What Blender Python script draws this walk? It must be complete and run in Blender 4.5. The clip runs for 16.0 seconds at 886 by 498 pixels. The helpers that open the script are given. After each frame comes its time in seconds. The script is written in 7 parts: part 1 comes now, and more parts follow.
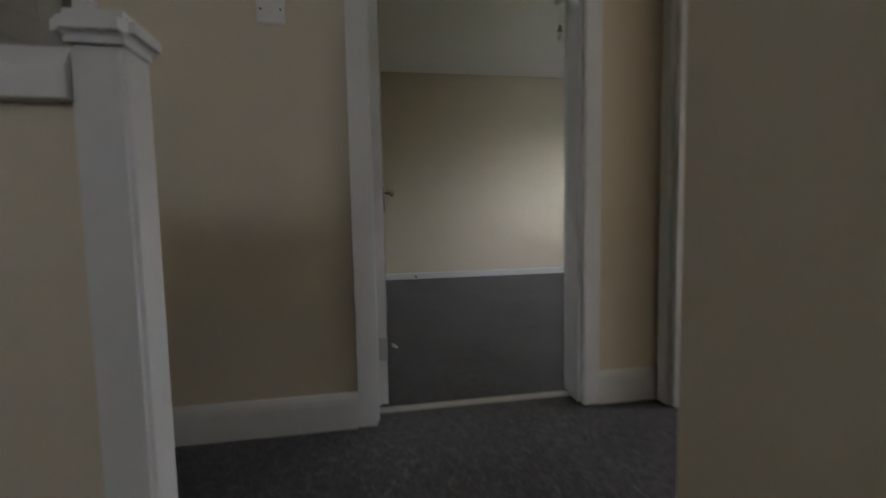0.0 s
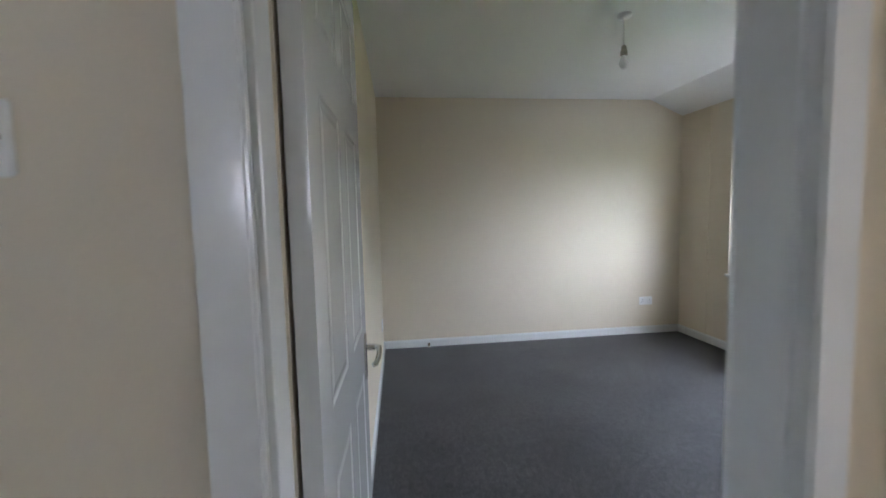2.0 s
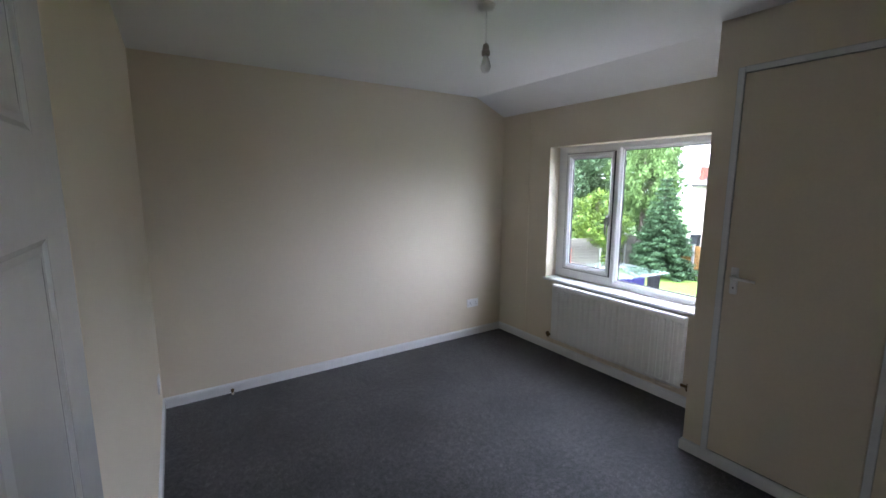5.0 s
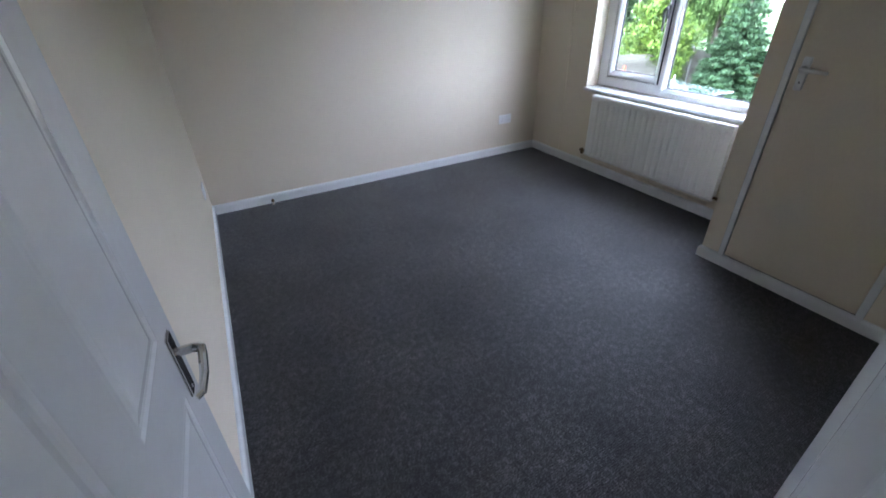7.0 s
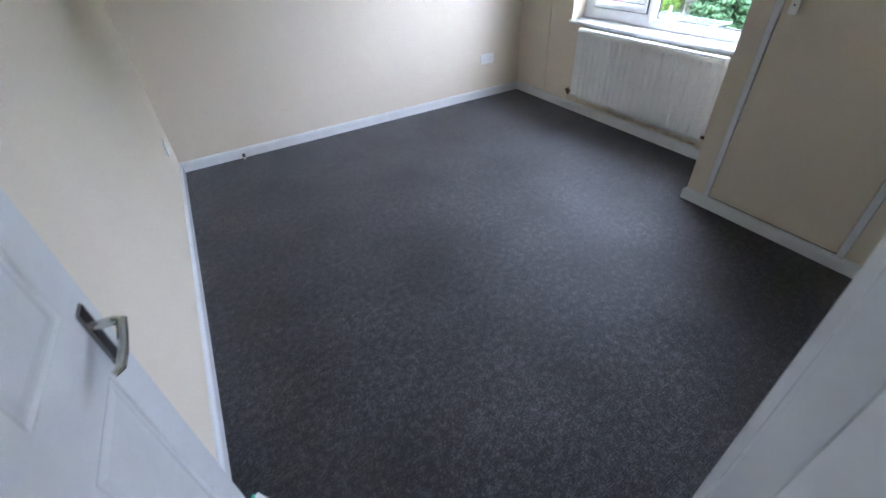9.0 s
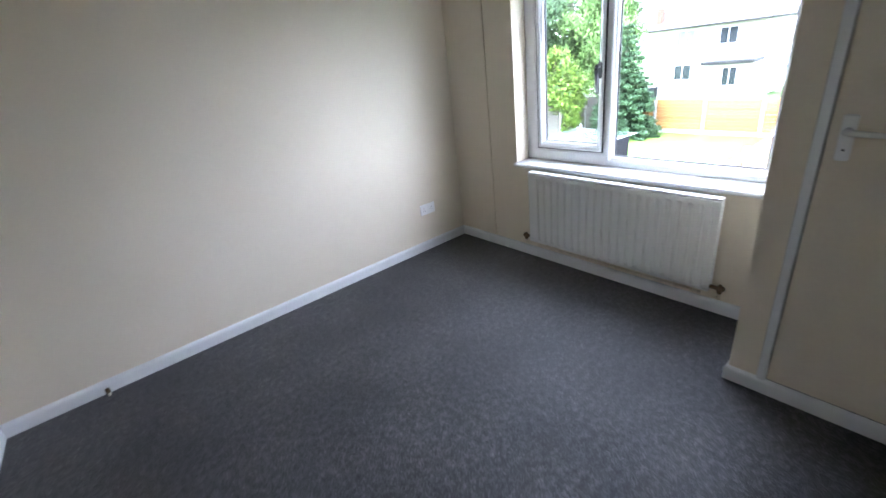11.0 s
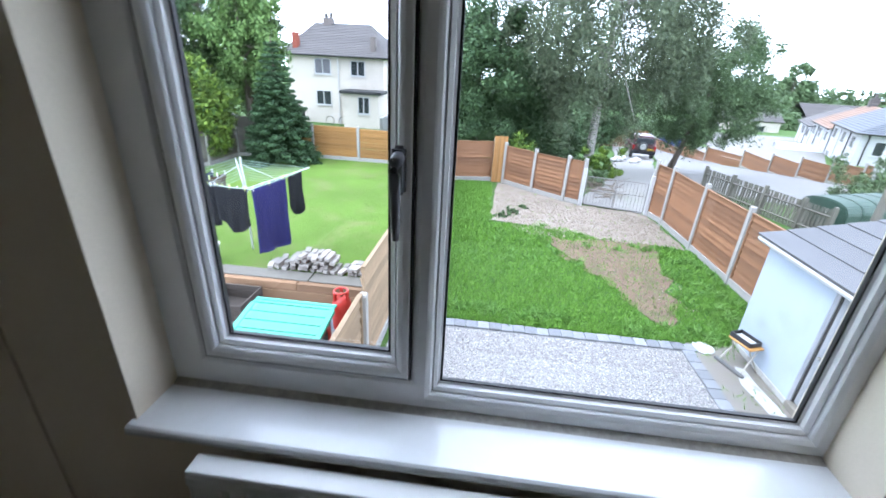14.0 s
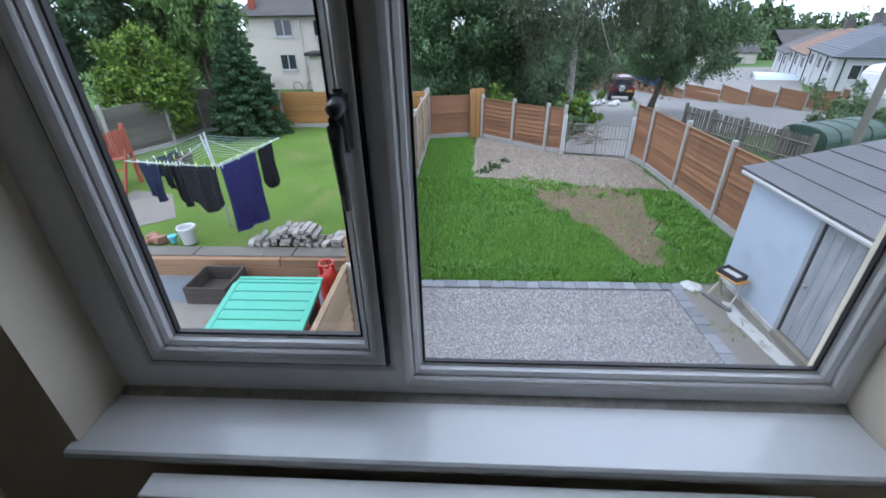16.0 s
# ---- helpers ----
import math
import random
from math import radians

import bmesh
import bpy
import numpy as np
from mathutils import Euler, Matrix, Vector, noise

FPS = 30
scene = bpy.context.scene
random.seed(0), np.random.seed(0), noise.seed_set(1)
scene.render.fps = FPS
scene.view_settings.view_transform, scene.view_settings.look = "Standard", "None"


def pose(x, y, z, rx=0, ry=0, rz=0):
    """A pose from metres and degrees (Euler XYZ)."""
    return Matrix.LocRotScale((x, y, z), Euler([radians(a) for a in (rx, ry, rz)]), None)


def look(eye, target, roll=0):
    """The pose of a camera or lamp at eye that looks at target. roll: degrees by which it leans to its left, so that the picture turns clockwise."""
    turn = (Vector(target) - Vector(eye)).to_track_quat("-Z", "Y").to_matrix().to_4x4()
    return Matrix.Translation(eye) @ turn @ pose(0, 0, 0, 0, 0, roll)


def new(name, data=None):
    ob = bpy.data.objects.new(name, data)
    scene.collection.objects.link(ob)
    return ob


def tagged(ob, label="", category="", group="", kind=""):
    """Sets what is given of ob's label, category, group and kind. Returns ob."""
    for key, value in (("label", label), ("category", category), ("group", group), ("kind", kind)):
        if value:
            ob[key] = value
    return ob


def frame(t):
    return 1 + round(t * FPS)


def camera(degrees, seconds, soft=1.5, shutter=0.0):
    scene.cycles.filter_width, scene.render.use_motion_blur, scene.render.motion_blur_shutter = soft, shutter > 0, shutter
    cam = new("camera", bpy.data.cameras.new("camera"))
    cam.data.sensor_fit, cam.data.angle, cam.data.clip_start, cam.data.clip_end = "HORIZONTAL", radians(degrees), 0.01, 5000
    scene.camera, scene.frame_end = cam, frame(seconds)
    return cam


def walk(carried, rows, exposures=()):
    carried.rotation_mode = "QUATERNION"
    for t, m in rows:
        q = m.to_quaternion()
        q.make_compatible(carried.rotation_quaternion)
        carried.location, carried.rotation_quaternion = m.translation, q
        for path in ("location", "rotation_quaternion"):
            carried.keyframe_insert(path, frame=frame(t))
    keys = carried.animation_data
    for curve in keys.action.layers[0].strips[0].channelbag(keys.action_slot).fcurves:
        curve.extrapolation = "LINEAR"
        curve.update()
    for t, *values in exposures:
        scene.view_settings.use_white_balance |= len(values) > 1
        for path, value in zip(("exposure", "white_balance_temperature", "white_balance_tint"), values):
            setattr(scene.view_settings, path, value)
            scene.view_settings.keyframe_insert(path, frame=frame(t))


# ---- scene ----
cam = camera(92.7, 16.0, 1.5, 0.5)
PATH = [
    (0, (-0.004, -1.465, 0.722), (0.328, 0.501, 0.576), -1.1),
    (0.3, (0.05, -1.321, 0.797), (0.242, 0.666, 0.675), -1.4),
    (0.5, (0.092, -1.2, 0.827), (0.27, 0.788, 0.702), -1.5),
    (1, (0.131, -0.948, 1.005), (0.331, 1.035, 0.838), -1.7),
    (1.5, (0.124, -0.775, 1.14), (0.391, 1.199, 0.968), -1.5),
    (2, (0.164, -0.544, 1.292), (0.408, 1.435, 1.133), -1.4),
    (2.5, (0.147, -0.236, 1.451), (0.658, 1.697, 1.4), -1.6),
    (3, (0.177, -0.037, 1.572), (0.962, 1.8, 1.477), -1.0),
    (5.3, (0.182, 0.139, 1.578), (1.269, 1.778, 1.213), 0.6),
    (5.5, (0.254, 0.1, 1.557), (1.273, 1.762, 1.112), -0.3),
    (6, (0.259, 0.105, 1.5), (1.198, 1.742, 0.839), -0.3),
    (6.2, (0.241, 0.106, 1.489), (1.161, 1.72, 0.747), -0.5),
    (6.5, (0.25, 0.095, 1.461), (1.11, 1.681, 0.596), -1.2),
    (7, (0.25, 0.082, 1.431), (1.043, 1.599, 0.396), -1.8),
    (7.5, (0.239, 0.095, 1.399), (0.973, 1.546, 0.235), -2.8),
    (8, (0.232, 0.053, 1.372), (0.94, 1.454, 0.133), -3.6),
    (8.2, (0.248, 0.038, 1.367), (0.955, 1.425, 0.111), -3.7),
    (10.3, (0.593, 0.501, 1.448), (1.602, 1.944, 0.5), -4.1),
    (10.4, (0.612, 0.555, 1.449), (1.67, 1.989, 0.54), -4.7),
    (10.5, (0.646, 0.618, 1.46), (1.738, 2.047, 0.585), -4.6),
    (11, (0.859, 0.89, 1.442), (1.974, 2.336, 0.626), -7.2),
    (11.5, (1.069, 1.233, 1.494), (2.334, 2.557, 0.692), -3.5),
    (11.7, (1.192, 1.351, 1.487), (2.582, 2.575, 0.732), -4.1),
    (12, (1.44, 1.523, 1.512), (2.941, 2.614, 0.765), -2.3),
    (12.5, (1.765, 1.751, 1.512), (3.299, 2.814, 0.794), -2.2),
    (13, (2.06, 1.897, 1.507), (3.638, 2.879, 0.771), 1.0),
    (13.5, (2.354, 2.049, 1.463), (4.136, 2.545, 0.702), 2.3),
    (13.9, (2.523, 2.17, 1.458), (4.344, 2.366, 0.654), 3.5),
    (14, (2.558, 2.187, 1.458), (4.38, 2.358, 0.65), 3.1),
    (14.5, (2.666, 2.195, 1.46), (4.489, 2.355, 0.653), -0.5),
    (15, (2.692, 2.194, 1.451), (4.512, 2.316, 0.63), -0.9),
    (15.5, (2.693, 2.191, 1.436), (4.486, 2.314, 0.558), -0.8),
    (16, (2.688, 2.166, 1.408), (4.433, 2.267, 0.436), -1.1),
]
EXPOSURES = [(0.0, 1.7, 6500, 17), (0.3, 2.2, 6400, 17), (0.7, 2.65, 6200, 17), (1.5, 2.9, 6000, 17), (2.4, 2.8, 5750, 18), (3.0, 2.9, 5750, 18), (5.5, 2.3, 5750, 23), (7.0, 2.75, 5450, 22),
             (8.0, 3.3, 5400, 21), (10.5, 3.25, 5600, 21), (12.0, 2.25, 5500, 19), (13.0, 1.7, 5500, 17), (13.6, 1.2, 5600, 16), (14.0, 0.85, 5600, 16), (14.5, 0.57, 5700, 17), (16.0, -0.2, 5600, 17)]
walk(cam, [(t, look(eye, target, roll)) for t, eye, target, roll in PATH], EXPOSURES)

# ---- world, sun and large lights ----
world = bpy.data.worlds.new("overcast")
scene.world = world
world.use_nodes = True
wn = world.node_tree
wn.nodes.clear()
w_out = wn.nodes.new("ShaderNodeOutputWorld")
w_bg = wn.nodes.new("ShaderNodeBackground")
w_sky = wn.nodes.new("ShaderNodeTexSky")
w_sky.sky_type = 'NISHITA'
w_sky.sun_disc = False
w_sky.sun_elevation = radians(48)
w_sky.sun_rotation = radians(150)
w_cloud = wn.nodes.new("ShaderNodeTexNoise")
w_cloud.inputs["Scale"].default_value = 1.6
w_cloud.inputs["Detail"].default_value = 4
w_ramp = wn.nodes.new("ShaderNodeValToRGB")
w_ramp.color_ramp.elements[0].color = (19.5, 20.8, 22.8, 1)
w_ramp.color_ramp.elements[1].color = (24.4, 25.4, 27.0, 1)
w_mix = wn.nodes.new("ShaderNodeMix")
w_mix.data_type = 'RGBA'
w_mix.inputs["Factor"].default_value = 0.85
wn.links.new(w_cloud.outputs["Fac"], w_ramp.inputs["Fac"])
wn.links.new(w_sky.outputs["Color"], w_mix.inputs["A"])
wn.links.new(w_ramp.outputs["Color"], w_mix.inputs["B"])
wn.links.new(w_mix.outputs["Result"], w_bg.inputs["Color"])
wn.links.new(w_bg.outputs["Background"], w_out.inputs["Surface"])
w_bg.inputs["Strength"].default_value = 0.15

sun = new("sun", bpy.data.lights.new("sun", 'SUN'))
sun.data.energy, sun.data.angle, sun.data.color = 1.6, radians(25), (1, 0.97, 0.92)
sun.matrix_basis = look((0, 0, 30), (4.0, -16.0, 0))


def fill_lamp(name, eye, target, sx, sy, watts):
    la = new(name, bpy.data.lights.new(name, 'AREA'))
    la.data.shape, la.data.size, la.data.size_y, la.data.energy = 'RECTANGLE', sx, sy, watts
    la.data.color = (0.95, 0.98, 1.0)
    la.matrix_basis = look(eye, target)
    return la


# added lamps stand for unseen daylight: stair end and the two rooms off the landing
fill_lamp("stair_fill_light", (-0.9, -3.45, 1.55), (0.1, 0, 1.0), 0.45, 0.45, 0.22)
fill_lamp("side_room_fill_light", (3.0, -0.9, 1.4), (1.2, -0.5, 0.9), 1.1, 1.1, 2.6)
fill_lamp("left_room_fill_light", (-0.65, 2.68, 1.4), (-1.5, 0.6, 0.9), 0.38, 0.48, 0.06)


# ---- materials ----
def mat(name, color, rough=0.6, var=0.06, scale=6.0, fine=60.0, bump=0.05, metal=0.0, dist=0.01, spec=0.5, random_var=0.0, coat=0.0, dirt=None, dirt_amount=0.0, dirt_scale=2.0, stretch=(1, 1, 1)):
    """A painted or natural surface: base colour with variation at two scales, optional dirt patches and fine relief."""
    m = bpy.data.materials.new(name)
    m.use_nodes = True
    nt = m.node_tree
    b = nt.nodes["Principled BSDF"]
    tc = nt.nodes.new("ShaderNodeTexCoord")
    mp = nt.nodes.new("ShaderNodeMapping")
    mp.inputs["Scale"].default_value = stretch
    nt.links.new(tc.outputs["Object"], mp.inputs["Vector"])
    n1 = nt.nodes.new("ShaderNodeTexNoise")
    n1.inputs["Scale"].default_value, n1.inputs["Detail"].default_value = scale, 4
    n2 = nt.nodes.new("ShaderNodeTexNoise")
    n2.inputs["Scale"].default_value, n2.inputs["Detail"].default_value = fine, 3
    nt.links.new(mp.outputs["Vector"], n1.inputs["Vector"])
    nt.links.new(mp.outputs["Vector"], n2.inputs["Vector"])
    add = nt.nodes.new("ShaderNodeMath")
    add.operation = 'ADD'
    nt.links.new(n1.outputs["Fac"], add.inputs[0])
    nt.links.new(n2.outputs["Fac"], add.inputs[1])
    last = add.outputs[0]
    mr = nt.nodes.new("ShaderNodeMapRange")
    mr.inputs["From Min"].default_value, mr.inputs["From Max"].default_value = 0.6, 1.4
    mr.inputs["To Min"].default_value, mr.inputs["To Max"].default_value = 1 - var, 1 + var
    nt.links.new(last, mr.inputs["Value"])
    hsv = nt.nodes.new("ShaderNodeHueSaturation")
    hsv.inputs["Color"].default_value = (*color, 1)
    val = mr.outputs["Result"]
    if random_var:
        oi = nt.nodes.new("ShaderNodeObjectInfo")
        r2 = nt.nodes.new("ShaderNodeMapRange")
        r2.inputs["To Min"].default_value, r2.inputs["To Max"].default_value = 1 - random_var, 1 + random_var
        nt.links.new(oi.outputs["Random"], r2.inputs["Value"])
        mu = nt.nodes.new("ShaderNodeMath")
        mu.operation = 'MULTIPLY'
        nt.links.new(val, mu.inputs[0])
        nt.links.new(r2.outputs["Result"], mu.inputs[1])
        val = mu.outputs[0]
    nt.links.new(val, hsv.inputs["Value"])
    col = hsv.outputs["Color"]
    if dirt:
        n3 = nt.nodes.new("ShaderNodeTexNoise")
        n3.inputs["Scale"].default_value, n3.inputs["Detail"].default_value, n3.inputs["Roughness"].default_value = dirt_scale, 7, 0.65
        nt.links.new(mp.outputs["Vector"], n3.inputs["Vector"])
        r3 = nt.nodes.new("ShaderNodeMapRange")
        r3.inputs["From Min"].default_value, r3.inputs["From Max"].default_value = 0.5, 0.72
        r3.inputs["To Max"].default_value = dirt_amount
        nt.links.new(n3.outputs["Fac"], r3.inputs["Value"])
        mx = nt.nodes.new("ShaderNodeMix")
        mx.data_type = 'RGBA'
        nt.links.new(r3.outputs["Result"], mx.inputs["Factor"])
        nt.links.new(col, mx.inputs["A"])
        mx.inputs["B"].default_value = (*dirt, 1)
        col = mx.outputs["Result"]
    nt.links.new(col, b.inputs["Base Color"])
    b.inputs["Roughness"].default_value = rough
    b.inputs["Metallic"].default_value = metal
    b.inputs["Specular IOR Level"].default_value = spec
    b.inputs["Coat Weight"].default_value = coat
    if bump:
        bp = nt.nodes.new("ShaderNodeBump")
        bp.inputs["Strength"].default_value, bp.inputs["Distance"].default_value = bump, dist
        nt.links.new(last, bp.inputs["Height"])
        nt.links.new(bp.outputs["Normal"], b.inputs["Normal"])
    return m


CREAM = mat("cream_emulsion", (0.69, 0.615, 0.49), 0.62, 0.025, 1.2, 120, 0.10, dist=0.004, spec=0.3, dirt=(0.61, 0.53, 0.40), dirt_amount=0.15)
CREAM_DOOR = mat("cream_gloss_paint", (0.67, 0.59, 0.46), 0.42, 0.03, 1.5, 70, 0.06, dist=0.003)
CEIL = mat("white_ceiling_paint", (0.80, 0.80, 0.79), 0.8, 0.03, 1.5, 90, 0.12, dist=0.004)
GLOSS = mat("white_gloss_paint", (0.72, 0.73, 0.73), 0.14, 0.02, 5, 45, 0.03, dist=0.003, dirt=(0.62, 0.6, 0.55), dirt_amount=0.25, dirt_scale=7)
UPVC = mat("white_upvc", (0.80, 0.80, 0.80), 0.25, 0.015, 3, 40, 0.02, dist=0.002, dirt=(0.68, 0.66, 0.6), dirt_amount=0.2, dirt_scale=9)
RADW = mat("white_radiator_enamel", (0.76, 0.76, 0.74), 0.3, 0.02, 4, 40, 0.03, dist=0.002)
PLASTIC = mat("white_plastic", (0.78, 0.78, 0.77), 0.3, 0.01, 4, 40, 0)
CHROME = mat("chrome", (0.62, 0.61, 0.58), 0.16, 0.05, 10, 80, 0, metal=1)
STEEL = mat("satin_steel", (0.5, 0.5, 0.5), 0.35, 0.05, 10, 80, 0, metal=1)
# near-black for dark parts, also laid on where openings are in shade
DARK = mat("near_black", (0.02, 0.02, 0.02), 0.8, 0.1, 5, 40, 0)
RUBBER = mat("black_gasket", (0.02, 0.02, 0.022), 0.5, 0.1, 8, 60, 0)
BRASS = mat("tarnished_brass", (0.13, 0.085, 0.045), 0.5, 0.2, 30, 90, 0.05, metal=0.6)
# window handle plastic, its colour darkened for the shade against the bright glass
HANDLEM = mat("shaded_handle_plastic", (0.13, 0.13, 0.137), 0.35, 0.05, 8, 60, 0.02)
COPPER = mat("painted_copper_pipe", (0.62, 0.55, 0.44), 0.4, 0.1, 20, 80, 0.05)
BULBGLASS = mat("pearl_bulb_glass", (0.85, 0.85, 0.84), 0.15, 0.01, 10, 40, 0)


def carpet_material():
    m = bpy.data.materials.new("charcoal_carpet")
    m.use_nodes = True
    nt = m.node_tree
    b = nt.nodes["Principled BSDF"]
    tc = nt.nodes.new("ShaderNodeTexCoord")
    mp = nt.nodes.new("ShaderNodeMapping")
    mp.inputs["Rotation"].default_value = (0, 0, radians(-4))
    mp.inputs["Scale"].default_value = (0.6, 1, 1)
    nt.links.new(tc.outputs["Object"], mp.inputs["Vector"])
    n1 = nt.nodes.new("ShaderNodeTexNoise")
    n1.inputs["Scale"].default_value, n1.inputs["Detail"].default_value = 190, 7
    n2 = nt.nodes.new("ShaderNodeTexNoise")
    n2.inputs["Scale"].default_value, n2.inputs["Detail"].default_value = 2.2, 5
    n3 = nt.nodes.new("ShaderNodeTexWave")
    n3.bands_direction = 'Y'
    n3.inputs["Scale"].default_value, n3.inputs["Distortion"].default_value = 42, 5.0
    n3.inputs["Detail"].default_value, n3.inputs["Detail Scale"].default_value = 2, 3
    nt.links.new(mp.outputs["Vector"], n1.inputs["Vector"])
    nt.links.new(tc.outputs["Object"], n2.inputs["Vector"])
    nt.links.new(mp.outputs["Vector"], n3.inputs["Vector"])
    ramp = nt.nodes.new("ShaderNodeValToRGB")
    e = ramp.color_ramp.elements
    e[0].position, e[0].color = 0.34, (0.004, 0.004, 0.0042, 1)
    e[1].position, e[1].color = 0.66, (0.125, 0.12, 0.122, 1)
    mid = e.new(0.5)
    mid.color = (0.031, 0.0302, 0.0312, 1)
    n4 = nt.nodes.new("ShaderNodeTexNoise")
    n4.inputs["Scale"].default_value, n4.inputs["Detail"].default_value, n4.inputs["Roughness"].default_value = 34, 6, 0.75
    nt.links.new(tc.outputs["Object"], n4.inputs["Vector"])
    blend = nt.nodes.new("ShaderNodeMix")
    blend.inputs["Factor"].default_value = 0.5
    nt.links.new(n1.outputs["Fac"], blend.inputs["A"])
    nt.links.new(n4.outputs["Fac"], blend.inputs["B"])
    nt.links.new(blend.outputs["Result"], ramp.inputs["Fac"])
    hsv = nt.nodes.new("ShaderNodeHueSaturation")
    mr = nt.nodes.new("ShaderNodeMapRange")
    mr.inputs["From Min"].default_value, mr.inputs["From Max"].default_value = 0.3, 0.7
    mr.inputs["To Min"].default_value, mr.inputs["To Max"].default_value = 0.62, 1.4
    nt.links.new(n2.outputs["Fac"], mr.inputs["Value"])
    nt.links.new(mr.outputs["Result"], hsv.inputs["Value"])
    nt.links.new(ramp.outputs["Color"], hsv.inputs["Color"])
    nt.links.new(hsv.outputs["Color"], b.inputs["Base Color"])
    b.inputs["Roughness"].default_value = 0.62
    b.inputs["Specular IOR Level"].default_value = 0.38
    b.inputs["Sheen Weight"].default_value = 0.14
    b.inputs["Sheen Roughness"].default_value = 0.4
    add = nt.nodes.new("ShaderNodeMath")
    add.operation = 'MULTIPLY_ADD'
    add.inputs[1].default_value = 0.5
    nt.links.new(n3.outputs["Fac"], add.inputs[0])
    nt.links.new(n1.outputs["Fac"], add.inputs[2])
    bp = nt.nodes.new("ShaderNodeBump")
    bp.inputs["Strength"].default_value, bp.inputs["Distance"].default_value = 0.5, 0.004
    nt.links.new(add.outputs[0], bp.inputs["Height"])
    nt.links.new(bp.outputs["Normal"], b.inputs["Normal"])
    return m


CARPET = carpet_material()


def glass_material(name, rough=0.0, tint=(0.97, 0.99, 0.98)):
    m = bpy.data.materials.new(name)
    m.use_nodes = True
    nt = m.node_tree
    nt.nodes.clear()
    out = nt.nodes.new("ShaderNodeOutputMaterial")
    tr = nt.nodes.new("ShaderNodeBsdfTransparent")
    tr.inputs["Color"].default_value = (*tint, 1)
    gl = nt.nodes.new("ShaderNodeBsdfGlossy")
    gl.inputs["Roughness"].default_value = rough
    fr = nt.nodes.new("ShaderNodeLayerWeight")
    fr.inputs["Blend"].default_value = 0.12
    weak = nt.nodes.new("ShaderNodeMath")
    weak.operation = 'MULTIPLY_ADD'
    weak.inputs[1].default_value, weak.inputs[2].default_value = 0.25, 0.015
    nt.links.new(fr.outputs["Facing"], weak.inputs[0])
    mx = nt.nodes.new("ShaderNodeMixShader")
    nt.links.new(weak.outputs[0], mx.inputs[0])
    nt.links.new(tr.outputs[0], mx.inputs[1])
    nt.links.new(gl.outputs[0], mx.inputs[2])
    nt.links.new(mx.outputs[0], out.inputs["Surface"])
    return m


GLASS = glass_material("window_glass")


# ---- mesh helpers ----
def part(name, bm, material, parent=None, label="", smooth=False):
    """Links a bmesh, given in world coordinates, as one mesh object, under parent if there is one."""
    me = bpy.data.meshes.new(name)
    bm.normal_update()
    bm.to_mesh(me)
    bm.free()
    if smooth:
        me.shade_smooth()
    for one in (material if isinstance(material, (list, tuple)) else [material]):
        me.materials.append(one)
    ob = new(name, me)
    if parent:
        ob.parent = parent
        # a part's own parts share its origin, so that only the thing's base is undone
        ob.matrix_parent_inverse = Matrix.Identity(4) if parent.parent else parent.matrix_basis.inverted()
    if label:
        ob["label"] = label
    return ob


def thing(name, base, label, category, group=""):
    """An empty at a thing's base, to carry its parts."""
    e = new(name)
    e.empty_display_size = 0.1
    e.matrix_basis = base if isinstance(base, Matrix) else Matrix.Translation(base)
    return tagged(e, label, category, group)


def box(lo, hi, bevel=0.0, m=None, bm=None, seg=1):
    """A box from corner to corner, with rounded edges; added to bm if given."""
    b = bmesh.new()
    bmesh.ops.create_cube(b, size=1)
    for v in b.verts:
        v.co = Vector([lo[i] + (v.co[i] + 0.5) * (hi[i] - lo[i]) for i in range(3)])
    if bevel:
        bmesh.ops.bevel(b, geom=b.edges[:], offset=bevel, segments=seg, affect='EDGES', clamp_overlap=True)
    if m:
        bmesh.ops.transform(b, matrix=m, verts=b.verts)
    return join(bm, b)


def join(bm, b):
    if bm is None:
        return b
    me = bpy.data.meshes.new("tmp")
    b.to_mesh(me)
    b.free()
    bm.from_mesh(me)
    bpy.data.meshes.remove(me)
    return bm


def tube(points, radius, sides=8, bm=None, caps=True):
    """A round bar along points; radius a number or one for each point."""
    b = bmesh.new()
    pts = [Vector(p) for p in points]
    rs = radius if isinstance(radius, (list, tuple)) else [radius] * len(pts)
    rings = []
    for i, p in enumerate(pts):
        d = (pts[min(i + 1, len(pts) - 1)] - pts[max(i - 1, 0)]).normalized()
        up = Vector((0, 0, 1)) if abs(d.z) < 0.9 else Vector((1, 0, 0))
        u = d.cross(up).normalized()
        w = d.cross(u)
        rings.append([b.verts.new(p + (u * math.cos(a) + w * math.sin(a)) * rs[i]) for a in [2 * math.pi * k / sides for k in range(sides)]])
    for r0, r1 in zip(rings, rings[1:]):
        for k in range(sides):
            b.faces.new((r0[k], r0[(k + 1) % sides], r1[(k + 1) % sides], r1[k]))
    if caps:
        b.faces.new(rings[0])
        b.faces.new(rings[-1][::-1])
    bmesh.ops.recalc_face_normals(b, faces=b.faces)
    return join(bm, b)


